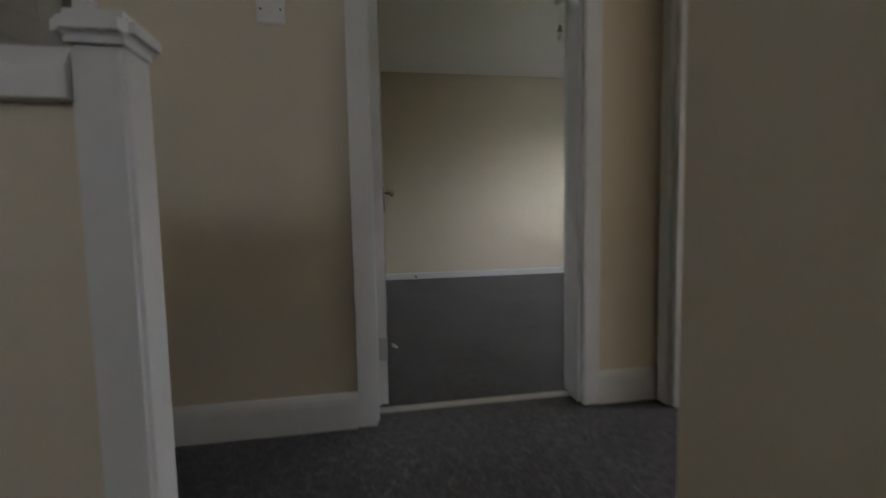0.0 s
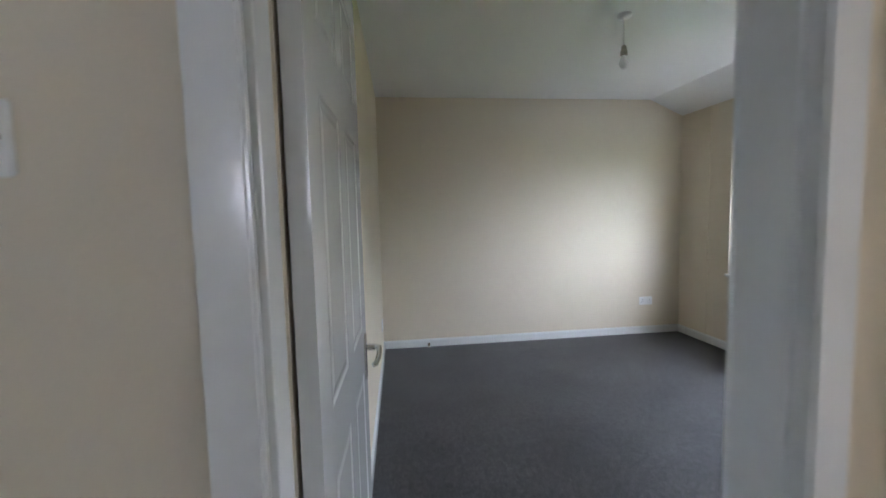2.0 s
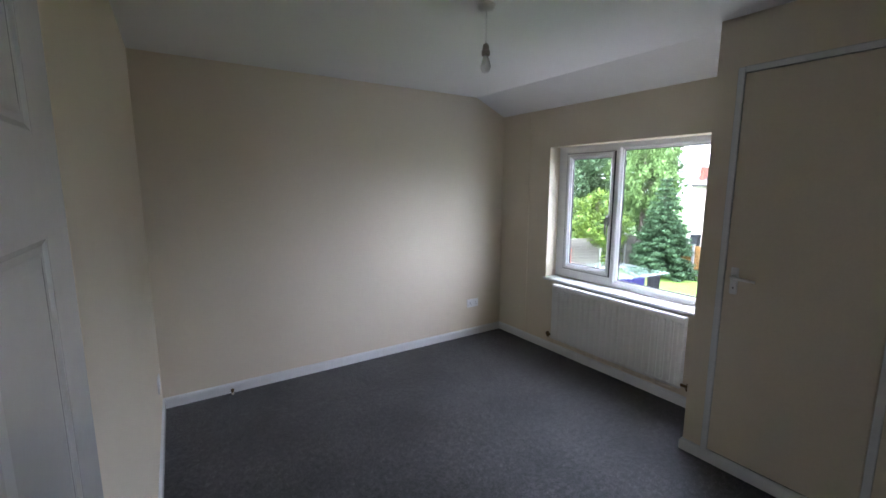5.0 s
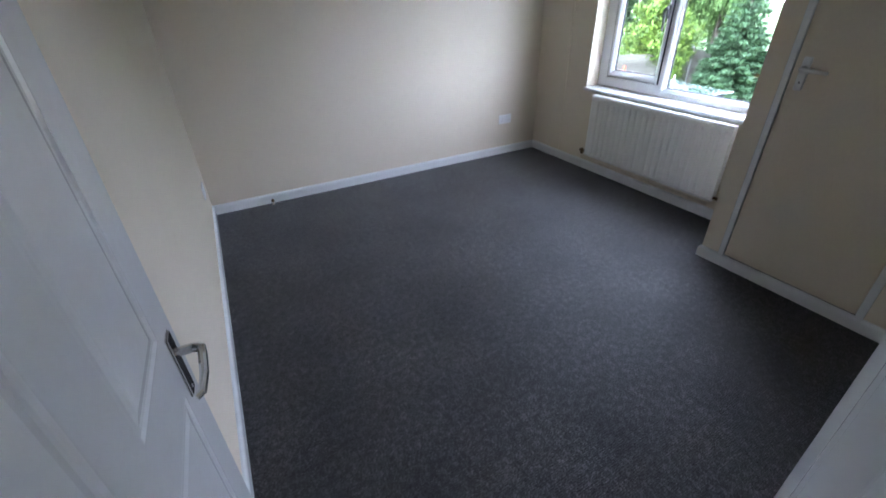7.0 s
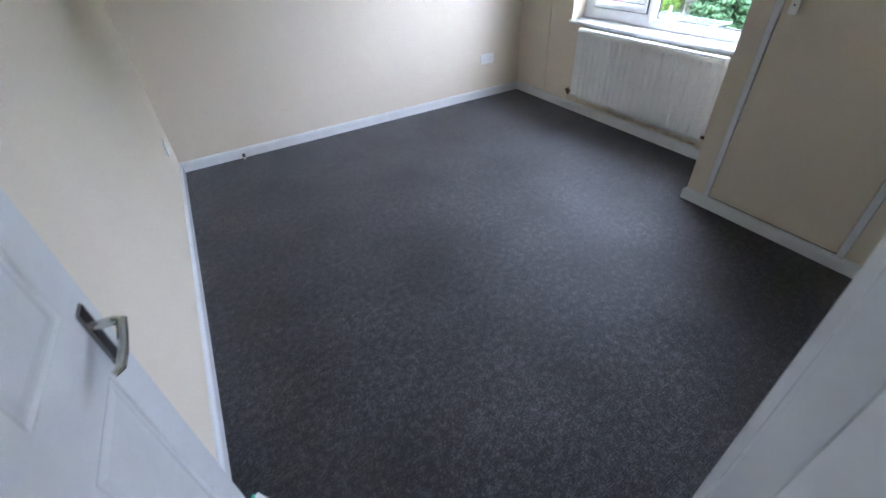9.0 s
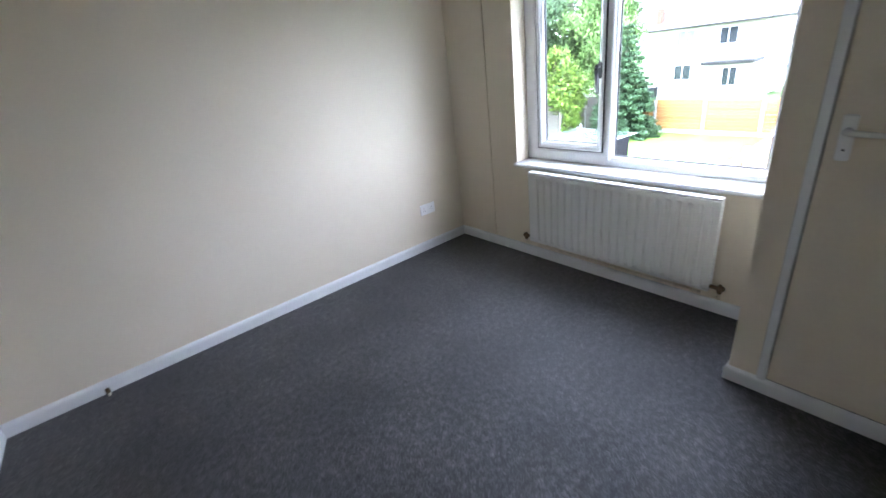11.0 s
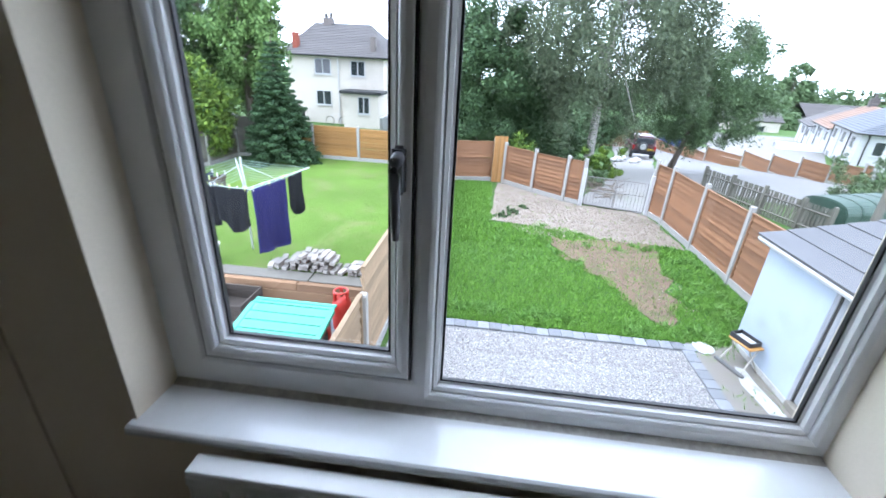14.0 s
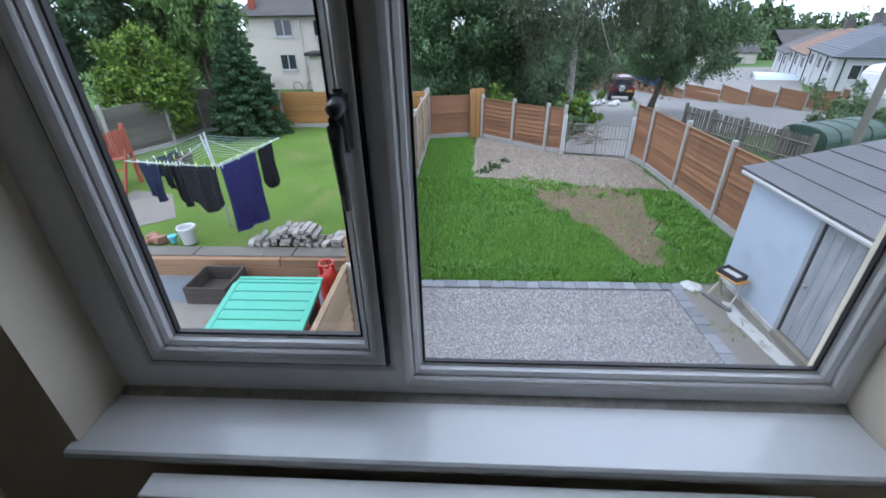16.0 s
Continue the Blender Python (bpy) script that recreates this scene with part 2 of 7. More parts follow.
def lathe(profile, centre=(0, 0, 0), sides=20, bm=None, m=None):
    """A turned body about z from (radius, height) pairs."""
    b = bmesh.new()
    rings = []
    for r, z in profile:
        rings.append([b.verts.new((max(r, 1e-4) * math.cos(a), max(r, 1e-4) * math.sin(a), z)) for a in [2 * math.pi * k / sides for k in range(sides)]])
    for r0, r1 in zip(rings, rings[1:]):
        for k in range(sides):
            b.faces.new((r0[k], r0[(k + 1) % sides], r1[(k + 1) % sides], r1[k]))
    b.faces.new(rings[0][::-1])
    b.faces.new(rings[-1])
    bmesh.ops.recalc_face_normals(b, faces=b.faces)
    if m:
        bmesh.ops.transform(b, matrix=m, verts=b.verts)
    bmesh.ops.translate(b, vec=centre, verts=b.verts)
    return join(bm, b)


def prism(outline, depth, m=None, bm=None, bevel=0.0):
    """An outline of (x, z) pairs pushed along +y by depth."""
    b = bmesh.new()
    f = b.faces.new([b.verts.new((x, 0, z)) for x, z in outline])
    r = bmesh.ops.extrude_face_region(b, geom=[f])
    bmesh.ops.translate(b, vec=(0, depth, 0), verts=[g for g in r["geom"] if isinstance(g, bmesh.types.BMVert)])
    bmesh.ops.recalc_face_normals(b, faces=b.faces)
    if bevel:
        bmesh.ops.bevel(b, geom=b.edges[:], offset=bevel, segments=2, affect='EDGES', clamp_overlap=True)
    if m:
        bmesh.ops.transform(b, matrix=m, verts=b.verts)
    return join(bm, b)


def structure(name, bm, material, label, category="", smooth=False):
    ob = part(name, bm, material, None, "", smooth)
    return tagged(ob, label, category or name.split("_")[0], kind="structure")


def skirting(name, x0, y0, x1, y1, height=0.075, thick=0.016, z=0.0, material=None):
    """A skirting board with a rounded top along a line; it stands on the line's left side."""
    d = Vector((x1 - x0, y1 - y0, 0))
    prof = [(0, 0), (thick, 0), (thick, height * 0.72), (thick * 0.85, height * 0.86), (thick * 0.4, height * 0.97), (0, height)]
    m = Matrix.Translation((x0, y0, z)) @ Matrix.Rotation(math.atan2(d.y, d.x) - math.pi / 2, 4, 'Z') @ Matrix.Diagonal((-1, 1, 1, 1))
    b = prism(prof, d.length, m)
    bmesh.ops.recalc_face_normals(b, faces=b.faces)
    return structure(name, b, material or GLOSS, "white gloss painted skirting board along the wall", "baseboard")


# ---- the bedroom: shell ----
FAR, WIN, CEILING = 3.556, 3.184, 2.41          # far wall, window wall, flat ceiling
DOOR_W = 0.775                                   # clear door opening
SILL = 0.702                                     # top of the window board
CL_X, CL_Y = 2.68, 1.30                          # front and end of the built-in cupboard
W_Y0, W_Y1, W_Z0, W_Z1 = 1.40, 2.905, 0.676, 1.91  # window opening

floor_ob = structure("floor", box((0.0, 0.137, -0.2), (3.3, 3.7, 0.0)), CARPET, "charcoal grey fleck carpet on the bedroom floor", "floor")
structure("floor_landing", box((-1.8, -0.9, -0.2), (1.25, 0.137, -0.002)), CARPET, "charcoal grey carpet on the landing", "floor")

b = box((-0.6, FAR, -0.2), (3.6, FAR + 0.2, 2.7))
structure("wall_far", b, CREAM, "cream emulsion painted plaster wall", "wall")
m_left = Matrix.Translation((0.0, 0.15, 0)) @ Matrix.Rotation(radians(-1.09), 4, 'Z')
structure("wall_left", box((-0.2, -0.012, -0.2), (0.0, 3.5, 2.7), m=m_left), CREAM, "cream emulsion painted plaster wall beside the door", "wall")
b = box((WIN, 0.0, -2.9), (WIN + 0.24, W_Y0, 2.7))
box((WIN, W_Y1, -2.9), (WIN + 0.24, FAR + 0.2, 2.7), bm=b)
box((WIN, W_Y0, -2.9), (WIN + 0.24, W_Y1, W_Z0), bm=b)
box((WIN, W_Y0, W_Z1), (WIN + 0.24, W_Y1, 2.7), bm=b)
structure("wall_window", b, CREAM, "cream emulsion painted plaster wall round the window", "wall")
b = box((WIN - 0.006, 3.155, 0.0), (WIN + 0.01, 3.162, 2.26))
structure("trim_wall_joint", b, CREAM, "thin painted joint strip in the window wall", "trim")
b = prism([(2.83, CEILING), (WIN + 0.05, 2.23), (WIN + 0.05, 2.7), (-0.4, 2.7), (-0.4, CEILING)], 3.6, Matrix.Translation((0, 0.06, 0)))
structure("ceiling", b, CEIL, "white painted ceiling sloping down to the window wall", "ceiling")

# built-in cupboard that juts into the room
CD_Y0, CD_Y1, CD_Z = 0.53, 1.165, 2.13
b = box((CL_X, CD_Y1 + 0.03, -0.1), (WIN + 0.02, CL_Y, 2.5))
box((CL_X, 0.05, -0.1), (CL_X + 0.08, CD_Y0 - 0.03, 2.5), bm=b)
box((CL_X, CD_Y0 - 0.03, CD_Z + 0.03), (CL_X + 0.08, CD_Y1 + 0.03, 2.5), bm=b)
structure("wall_cupboard", b, CREAM, "cream painted boxed-in cupboard wall", "wall")
# door wall with the opening
L_X0, L_X1 = -1.625, -0.85                       # doorway of the left bedroom
b = box((L_X1 + 0.025, 0.0, -0.2), (-0.03, 0.135, 2.7))
box((-2.7, 0.0, -0.2), (L_X0 - 0.025, 0.135, 2.7), bm=b)
box((L_X0 - 0.025, 0.0, 2.01), (L_X1 + 0.025, 0.135, 2.7), bm=b)
box((DOOR_W + 0.025, 0.0, -0.2), (3.3, 0.135, 2.7), bm=b)
box((-0.03, 0.0, 2.01), (DOOR_W + 0.025, 0.135, 2.7), bm=b)
structure("wall_door", b, CREAM, "cream emulsion painted wall with the bedroom doorway", "wall")

skirting("baseboard_far", WIN - 0.016, FAR, 0.064, FAR)
skirting("baseboard_left", 0.064, FAR, 0.0, 0.152)
skirting("baseboard_window", WIN, CL_Y, WIN, FAR)
skirting("baseboard_cupboard", CL_X, 0.14, CL_X, CL_Y, 0.07, 0.014)
skirting("baseboard_cupboard_end", CL_X - 0.014, CL_Y, WIN - 0.016, CL_Y, 0.07, 0.014)
skirting("baseboard_door_wall", DOOR_W + 0.063, 0.135, CL_X - 0.014, 0.135)


def architrave(name, side):
    """Casing on one face of the bedroom door wall: two legs and a head, moulded towards the opening."""
    y0, y1 = (-0.017, 0.0) if side < 0 else (0.135, 0.152)
    w = 0.068
    b = box((-w, y0, 0), (0.0, y1, 2.0), 0.005, seg=2)
    box((DOOR_W - 0.005, y0, 0), (DOOR_W - 0.005 + w, y1, 2.0), 0.005, bm=b, seg=2)
    box((-w, y0, 2.0), (DOOR_W - 0.005 + w, y1, 2.0 + w), 0.005, bm=b, seg=2)
    return structure(name, b, GLOSS, "white gloss painted door architrave", "trim")


architrave("trim_architrave_hall", -1)
b = box((DOOR_W - 0.005, 0.135, 0), (DOOR_W + 0.063, 0.152, 2.0), 0.005, seg=2)
structure("trim_architrave_room", b, GLOSS, "white gloss painted door architrave", "trim")
b = box((-0.03, -0.004, 0), (-0.006, 0.139, 2.0), 0.002)
box((DOOR_W + 0.001, -0.004, 0), (DOOR_W + 0.025, 0.139, 2.0), 0.002, bm=b)
box((-0.03, -0.004, 1.985), (DOOR_W + 0.025, 0.139, 2.01), 0.002, bm=b)
box((DOOR_W - 0.012, 0.02, 0), (DOOR_W + 0.002, 0.095, 1.986), 0.002, bm=b)
box((-0.007, 0.02, 0), (0.006, 0.095, 1.986), 0.002, bm=b)
structure("trim_door_lining", b, GLOSS, "white gloss painted door lining with stop", "trim")
b = prism([(-0.02, 0), (0.02, 0), (0.016, 0.006), (0, 0.009), (-0.016, 0.006)], DOOR_W, Matrix.Translation((DOOR_W, 0.105, -0.001)) @ Matrix.Rotation(math.pi / 2, 4, 'Z'))
structure("trim_threshold_bar", b, mat("aluminium_bar", (0.55, 0.54, 0.5), 0.4, 0.05, metal=0.7), "worn metal carpet threshold bar in the doorway", "trim")


def panel_door(name, m, width, height, label, handed=1, handle=True, handle_z=0.85, thick=0.035):
    """A white six-panel moulded door; local x along the leaf from the hinge, y through it (front at y = 0 facing -y)."""
    door = thing(name, m, label, "door")
    door["kind"] = "structure"

    def add(pn, bm, material, parent, lb=""):
        bmesh.ops.transform(bm, matrix=m, verts=bm.verts)
        return part(pn, bm, material, parent, lb)
    body = box((0, 0.004, 0.008), (width, thick - 0.004, height))
    st, mid = 0.105, 0.10
    pw = (width - 2 * st - mid) / 2
    rows = [(0.22, 0.80), (0.93, 1.52), (1.63, height - 0.11)]
    leaf = add("leaf", body, GLOSS, door)
    for face, yy, s in (("front", 0.004, -1), ("back", thick - 0.004, 1)):
        y0, y1 = sorted((yy, yy + s * 0.004))
        for x0, x1 in ((0, st), (st + pw, st + pw + mid), (width - st, width)):
            add("stile", box((x0, y0, 0.008), (x1, y1, height)), GLOSS, leaf)
        for z0, z1 in ((0.008, rows[0][0]), (rows[0][1], rows[1][0]), (rows[1][1], rows[2][0]), (rows[2][1], height)):
            for x0, x1 in ((st, st + pw), (st + pw + mid, width - st)):
                add("rail", box((x0, y0, z0), (x1, y1, z1)), GLOSS, leaf)
        for z0, z1 in rows:
            for x0 in (st, st + pw + mid):
                # raised field with a wide chamfer that runs down to the bead round it
                p = bmesh.new()
                base, crown = (y1, y0 + 0.0006) if s < 0 else (y0, y1 - 0.0006)
                rings = [[p.verts.new(c) for c in ((x0 + i, yv, z0 + i), (x0 + pw - i, yv, z0 + i), (x0 + pw - i, yv, z1 - i), (x0 + i, yv, z1 - i))] for i, yv in ((0.0, base + s * 0.0042), (0.005, base + s * 0.0044), (0.012, base + s * 0.0012), (0.020, base + s * 0.0012), (0.034, crown))]
                for ra, rb in zip(rings, rings[1:]):
                    for k in range(4):
                        p.faces.new((ra[k], ra[(k + 1) % 4], rb[(k + 1) % 4], rb[k]))
                p.faces.new(rings[-1])
                bmesh.ops.recalc_face_normals(p, faces=p.faces)
                add("panel", p, GLOSS, leaf)
    for hz in (0.18, height - 0.22):
        add("hinge", box((-0.004, -0.002, hz), (0.003, 0.03, hz + 0.09), 0.001), STEEL, door, "steel butt hinge")
    if handle:
        hx = width - 0.062
        pl = box((hx - 0.02, -0.006, handle_z - 0.09), (hx + 0.02, 0.001, handle_z + 0.06), 0.003, seg=2)
        plate = add("handle_plate", pl, CHROME, door, "polished chrome handle plate")
        lv = tube([(hx, -0.004, handle_z + 0.015), (hx, -0.035, handle_z + 0.015), (hx - 0.008, -0.048, handle_z + 0.015), (hx - 0.03, -0.05, handle_z + 0.013), (hx - 0.07, -0.05, handle_z + 0.005), (hx - 0.105, -0.044, handle_z - 0.004), (hx - 0.112, -0.034, handle_z - 0.006)],
                  [0.010, 0.009, 0.009, 0.0085, 0.008, 0.0075, 0.006], 10)
        add("lever", lv, CHROME, plate, "curved chrome lever")
        add("screw", lathe([(0.004, 0), (0.004, 0.001)], (0, 0, 0), 8, m=Matrix.Translation((hx, -0.006, handle_z - 0.075)) @ Matrix.Rotation(math.pi / 2, 4, 'X')), STEEL, plate)
        add("latch", box((width - 0.002, 0.006, handle_z - 0.03), (width + 0.003, 0.028, handle_z + 0.03), 0.001), STEEL, door, "steel latch plate")
    return door


# bedroom door, swung back almost flat to the wall
leaf_m = Matrix.Translation((0.042, 0.1405, 0.0)) @ Matrix.Rotation(radians(88), 4, 'Z')
panel_door("door_bedroom", leaf_m, 0.762, 1.975, "white six-panel bedroom door standing open with chrome lever")


# ---- the bedroom window ----
def moulded_ring(inner, outer, rings, back, bm=None, lip=None):
    """A mitred frame round an opening (y0, z0, y1, z1): rings of (distance from the opening, x), then out to the outer edge and back."""
    b = bm or bmesh.new()
    (a0, c0, a1, c1), (p0, q0, p1, q1) = inner, outer

    def loop(rect, x):
        y0, z0, y1, z1 = rect
        return [b.verts.new((x, y, z)) for y, z in ((y0, z0), (y1, z0), (y1, z1), (y0, z1))]
    loops = [loop(outer, back), loop(inner, lip or back)]
    loops += [loop((a0 - d, c0 - d, a1 + d, c1 + d), x) for d, x in rings]
    loops += [loop(outer, rings[-1][1]), loops[0]]
    for r0, r1 in zip(loops, loops[1:]):
        for k in range(4):
            b.faces.new((r0[k], r0[(k + 1) % 4], r1[(k + 1) % 4], r1[k]))
    bmesh.ops.recalc_face_normals(b, faces=b.faces)
    return b


def flat_ring(inner, width, x0, x1):
    """A thin square-edged strip all round an opening."""
    a0, c0, a1, c1 = inner
    return moulded_ring(inner, (a0 - width, c0 - width, a1 + width, c1 + width), [(0.0, x0)], x1)


BEAD = [(0.0, 3.346), (0.005, 3.344), (0.006, 3.334), (0.014, 3.328), (0.0155, 3.331), (0.018, 3.331), (0.0185, 3.324), (0.022, 3.320), (0.029, 3.3165), (0.033, 3.315)]
LIGHT = (1.455, 0.767, 2.251, 1.850)             # glass of the fixed light
SASH = (2.369, 0.838, 2.762, 1.797)              # glass of the opening sash
MEET = 2.2905                                     # middle of the mullion


def window_unit():
    win = thing("window_1", (3.35, (W_Y0 + W_Y1) / 2, SILL), "white plastic framed double-glazed window with one opening sash", "window")
    win["kind"] = "structure"
    fr = moulded_ring(LIGHT, (W_Y0, SILL, MEET, W_Z1), BEAD, 3.385, lip=3.361)
    sw = 0.047
    so = (SASH[0] - sw, SASH[1] - sw, SASH[2] + sw, SASH[3] + sw)
    gap = 0.005
    hole = (so[0] - gap, so[1] - gap, so[2] + gap, so[3] + gap)
    moulded_ring(hole, (MEET, SILL, W_Y1, W_Z1), [(0.0, 3.334), (0.0, 3.3235), (0.004, 3.319), (0.011, 3.316), (0.015, 3.315)], 3.385, fr)
    frame_ob = part("window_frame", fr, UPVC, win)
    part("gasket", flat_ring((LIGHT[0] + 0.005, LIGHT[1] + 0.005, LIGHT[2] - 0.005, LIGHT[3] - 0.005), 0.006, 3.347, 3.356), RUBBER, frame_ob, "black rubber gasket")
    pane = part("pane", box((3.352, LIGHT[0] - 0.01, LIGHT[1] - 0.01), (3.354, LIGHT[2] + 0.01, LIGHT[3] + 0.01)), GLASS, win, "clear glass pane")
    pane.visible_shadow = False
    # opening sash, a little proud of the frame; the black seal also draws the joint's shadow
    rings = [(d, x - 0.006) for d, x in BEAD] + [(sw - 0.004, 3.309), (sw - 0.001, 3.310), (sw, 3.313)]
    sash = part("sash", moulded_ring(SASH, so, rings, 3.372, lip=3.357), UPVC, win)
    part("seal_and_shadow", flat_ring(so, gap - 0.0005, 3.3135, 3.336), RUBBER, sash, "black rubber seal round the sash, standing also for the joint's shadow")
    part("gasket", flat_ring((SASH[0] + 0.005, SASH[1] + 0.005, SASH[2] - 0.005, SASH[3] - 0.005), 0.006, 3.341, 3.352), RUBBER, sash, "black rubber gasket")
    pane = part("pane", box((3.348, SASH[0] - 0.01, SASH[1] - 0.01), (3.350, SASH[2] + 0.01, SASH[3] + 0.01)), GLASS, sash, "clear glass pane")
    pane.visible_shadow = False
    # cranked handle on the sash stile
    x0, hy, hz = 3.315, so[0] + 0.022, 1.285
    hb = box((x0 - 0.022, hy - 0.013, hz - 0.055), (x0 - 0.005, hy + 0.013, hz + 0.035), 0.006, seg=3)
    part("handle", hb, HANDLEM, sash, "grey plastic locking window handle, darkened for backlight")
    gr = tube([(x0 - 0.020, hy, hz + 0.015), (x0 - 0.045, hy, hz + 0.01), (x0 - 0.054, hy, hz - 0.01), (x0 - 0.05, hy, hz - 0.04), (x0 - 0.044, hy, hz - 0.10), (x0 - 0.043, hy, hz - 0.135)], [0.012, 0.012, 0.011, 0.010, 0.009, 0.006], 10)
    part("grip", gr, HANDLEM, sash, "grey plastic handle grip, darkened for backlight", smooth=True)
    part("lock_button", lathe([(0.006, 0), (0.006, 0.003), (0.003, 0.004)], (0, 0, 0), 10, m=Matrix.Translation((x0 - 0.055, hy, hz + 0.0)) @ Matrix.Rotation(-math.pi / 2, 4, 'Y')), DARK, sash, "dark lock button")
    return win


window_unit()
# one window board, its nosing running a little past the opening
prof = [(3.166, W_Z0 + 0.001), (3.160, W_Z0 + 0.004), (3.1575, W_Z0 + 0.013), (3.160, SILL - 0.004), (3.166, SILL)]
b = prism(prof + [(WIN - 0.001, SILL), (WIN - 0.001, W_Z0 + 0.001)], W_Y1 - W_Y0 + 0.022, Matrix.Translation((0, W_Y0 - 0.011, 0)))
box((WIN - 0.001, W_Y0 + 0.001, W_Z0 + 0.001), (3.33, W_Y1 - 0.001, SILL), bm=b)
bmesh.ops.remove_doubles(b, verts=b.verts, dist=0.0002)
structure("window_sill", b, GLOSS, "white gloss painted window board", "sill")
b = prism([(3.296, SILL), (3.316, SILL), (3.316, SILL + 0.010)], W_Y1 - W_Y0 - 0.004, Matrix.Translation((0, W_Y0 + 0.002, 0)))
structure("trim_sill_seal", b, mat("grey_sealant", (0.36, 0.34, 0.30), 0.5, 0.25, 30, 90, 0.1), "dirty sealant line at the window foot", "trim")


# ---- radiator ----
def radiator():
    y0, y1, z0, z1 = 1.555, 2.742, 0.15, 0.665
    xf = 3.098
    rad = thing("radiator", (3.13, (y0 + y1) / 2, 0), "white enamelled single panel radiator below the window", "radiator")
    n = 21
    pitch = (y1 - y0 - 0.06) / n
    bm = bmesh.new()
    ys = [(y0, 0.010)]
    y = y0 + 0.03
    for k in range(n):
        ys += [(y, 0.010), (y + pitch * 0.18, 0.0), (y + pitch * 0.62, 0.0), (y + pitch * 0.8, 0.010)]
        y += pitch
    ys.append((y1, 0.010))
    zs = [(z0, 0.012, 0), (z0 + 0.02, 0, 0), (z0 + 0.035, 0, 1), (z1 - 0.05, 0, 1), (z1 - 0.03, 0, 0), (z1 - 0.01, 0, 0), (z1, 0.010, 0)]
    grid = [[bm.verts.new((xf + (d if flute else 0.010) + off - (0.010 if not flute else 0), yy, zz)) for yy, d in ys] for zz, off, flute in zs]
    for r0, r1 in zip(grid, grid[1:]):
        for i in range(len(r0) - 1):
            bm.faces.new((r0[i], r1[i], r1[i + 1], r0[i + 1]))
    box((xf + 0.012, y0, z0), (xf + 0.034, y1, z1), 0.003, bm=bm)
    panel = part("panel", bm, RADW, rad)
    top = box((xf + 0.004, y0 - 0.002, z1 - 0.004), (xf + 0.05, y1 + 0.002, z1 + 0.004), 0.002)
    part("top_grille", top, RADW, rad)
    for yy in (y0 - 0.002, y1):
        part("end_cover", box((xf + 0.006, yy, z0 + 0.01), (xf + 0.05, yy + 0.002, z1)), RADW, rad)
    for yy in (y0 + 0.2, y1 - 0.2):
        part("bracket", box((xf + 0.034, yy - 0.02, z0 + 0.05), (WIN + 0.002, yy + 0.02, z1 - 0.08)), RADW, rad)
    for yy, s in ((y1, 1), (y0, -1)):
        v = tube([(xf + 0.025, yy - s * 0.005, z0 + 0.03), (xf + 0.025, yy + s * 0.045, z0 + 0.03)], [0.011, 0.011], 8)
        lathe([(0.010, 0), (0.013, 0.01), (0.013, 0.03), (0.009, 0.04), (0.009, 0.05)], (xf + 0.025, yy + s * 0.05, z0), 10, bm=v)
        lathe([(0.014, 0.0), (0.015, 0.008), (0.013, 0.02), (0.005, 0.024)], (0, 0, 0), 12, bm=v, m=Matrix.Translation((xf + 0.025, yy + s * 0.05, z0 + 0.03)) @ Matrix.Rotation(-s * math.pi / 2, 4, 'X'))
        valve = part("valve", v, BRASS, rad, "tarnished brass radiator valve")
        part("tail_pipe", tube([(xf + 0.025, yy + s * 0.05, z0 + 0.005), (xf + 0.03, yy + s * 0.05, 0.115), (WIN - 0.028, yy + s * 0.03, 0.108)], 0.006, 8), COPPER, rad, "cream painted copper tail pipe")
    part("pipe_run", tube([(WIN - 0.028, y1 - 0.03, 0.108), (WIN - 0.028, y0 + 0.05, 0.108)], 0.0075, 8), COPPER, rad, "pipe running along the wall under the radiator")
    return rad


radiator()


# ---- cupboard door in the boxed wall ----
def cupboard_door():
    door = thing("door_cupboard", (CL_X, CD_Y1, 0), "flush cream painted cupboard door with white lever handle, closed", "door")
    door["kind"] = "structure"
    leaf = part("leaf", box((CL_X - 0.006, CD_Y0 + 0.003, 0.075), (CL_X + 0.03, CD_Y1 - 0.003, CD_Z - 0.003), 0.003), CREAM_DOOR, door)
    pm = mat("white_handle_plastic", (0.8, 0.8, 0.78), 0.3, 0.01, 4, 40, 0)
    hy, hz = CD_Y1 - 0.05, 1.085
    pl = part("handle_plate", box((CL_X - 0.013, hy - 0.019, hz - 0.085), (CL_X - 0.005, hy + 0.019, hz + 0.06), 0.004, seg=2), pm, leaf, "white handle plate with keyhole")
    part("keyhole", lathe([(0.004, 0), (0.004, 0.001)], (0, 0, 0), 8, m=Matrix.Translation((CL_X - 0.0135, hy, hz - 0.05)) @ Matrix.Rotation(-math.pi / 2, 4, 'Y')), DARK, leaf, "black keyhole")
    part("lever", tube([(CL_X - 0.012, hy, hz + 0.01), (CL_X - 0.045, hy, hz + 0.01), (CL_X - 0.055, hy - 0.012, hz + 0.01), (CL_X - 0.055, hy - 0.06, hz + 0.008), (CL_X - 0.052, hy - 0.11, hz + 0.004)], [0.011, 0.010, 0.010, 0.009, 0.007], 10), pm, leaf, "white lever handle", smooth=True)
    return door


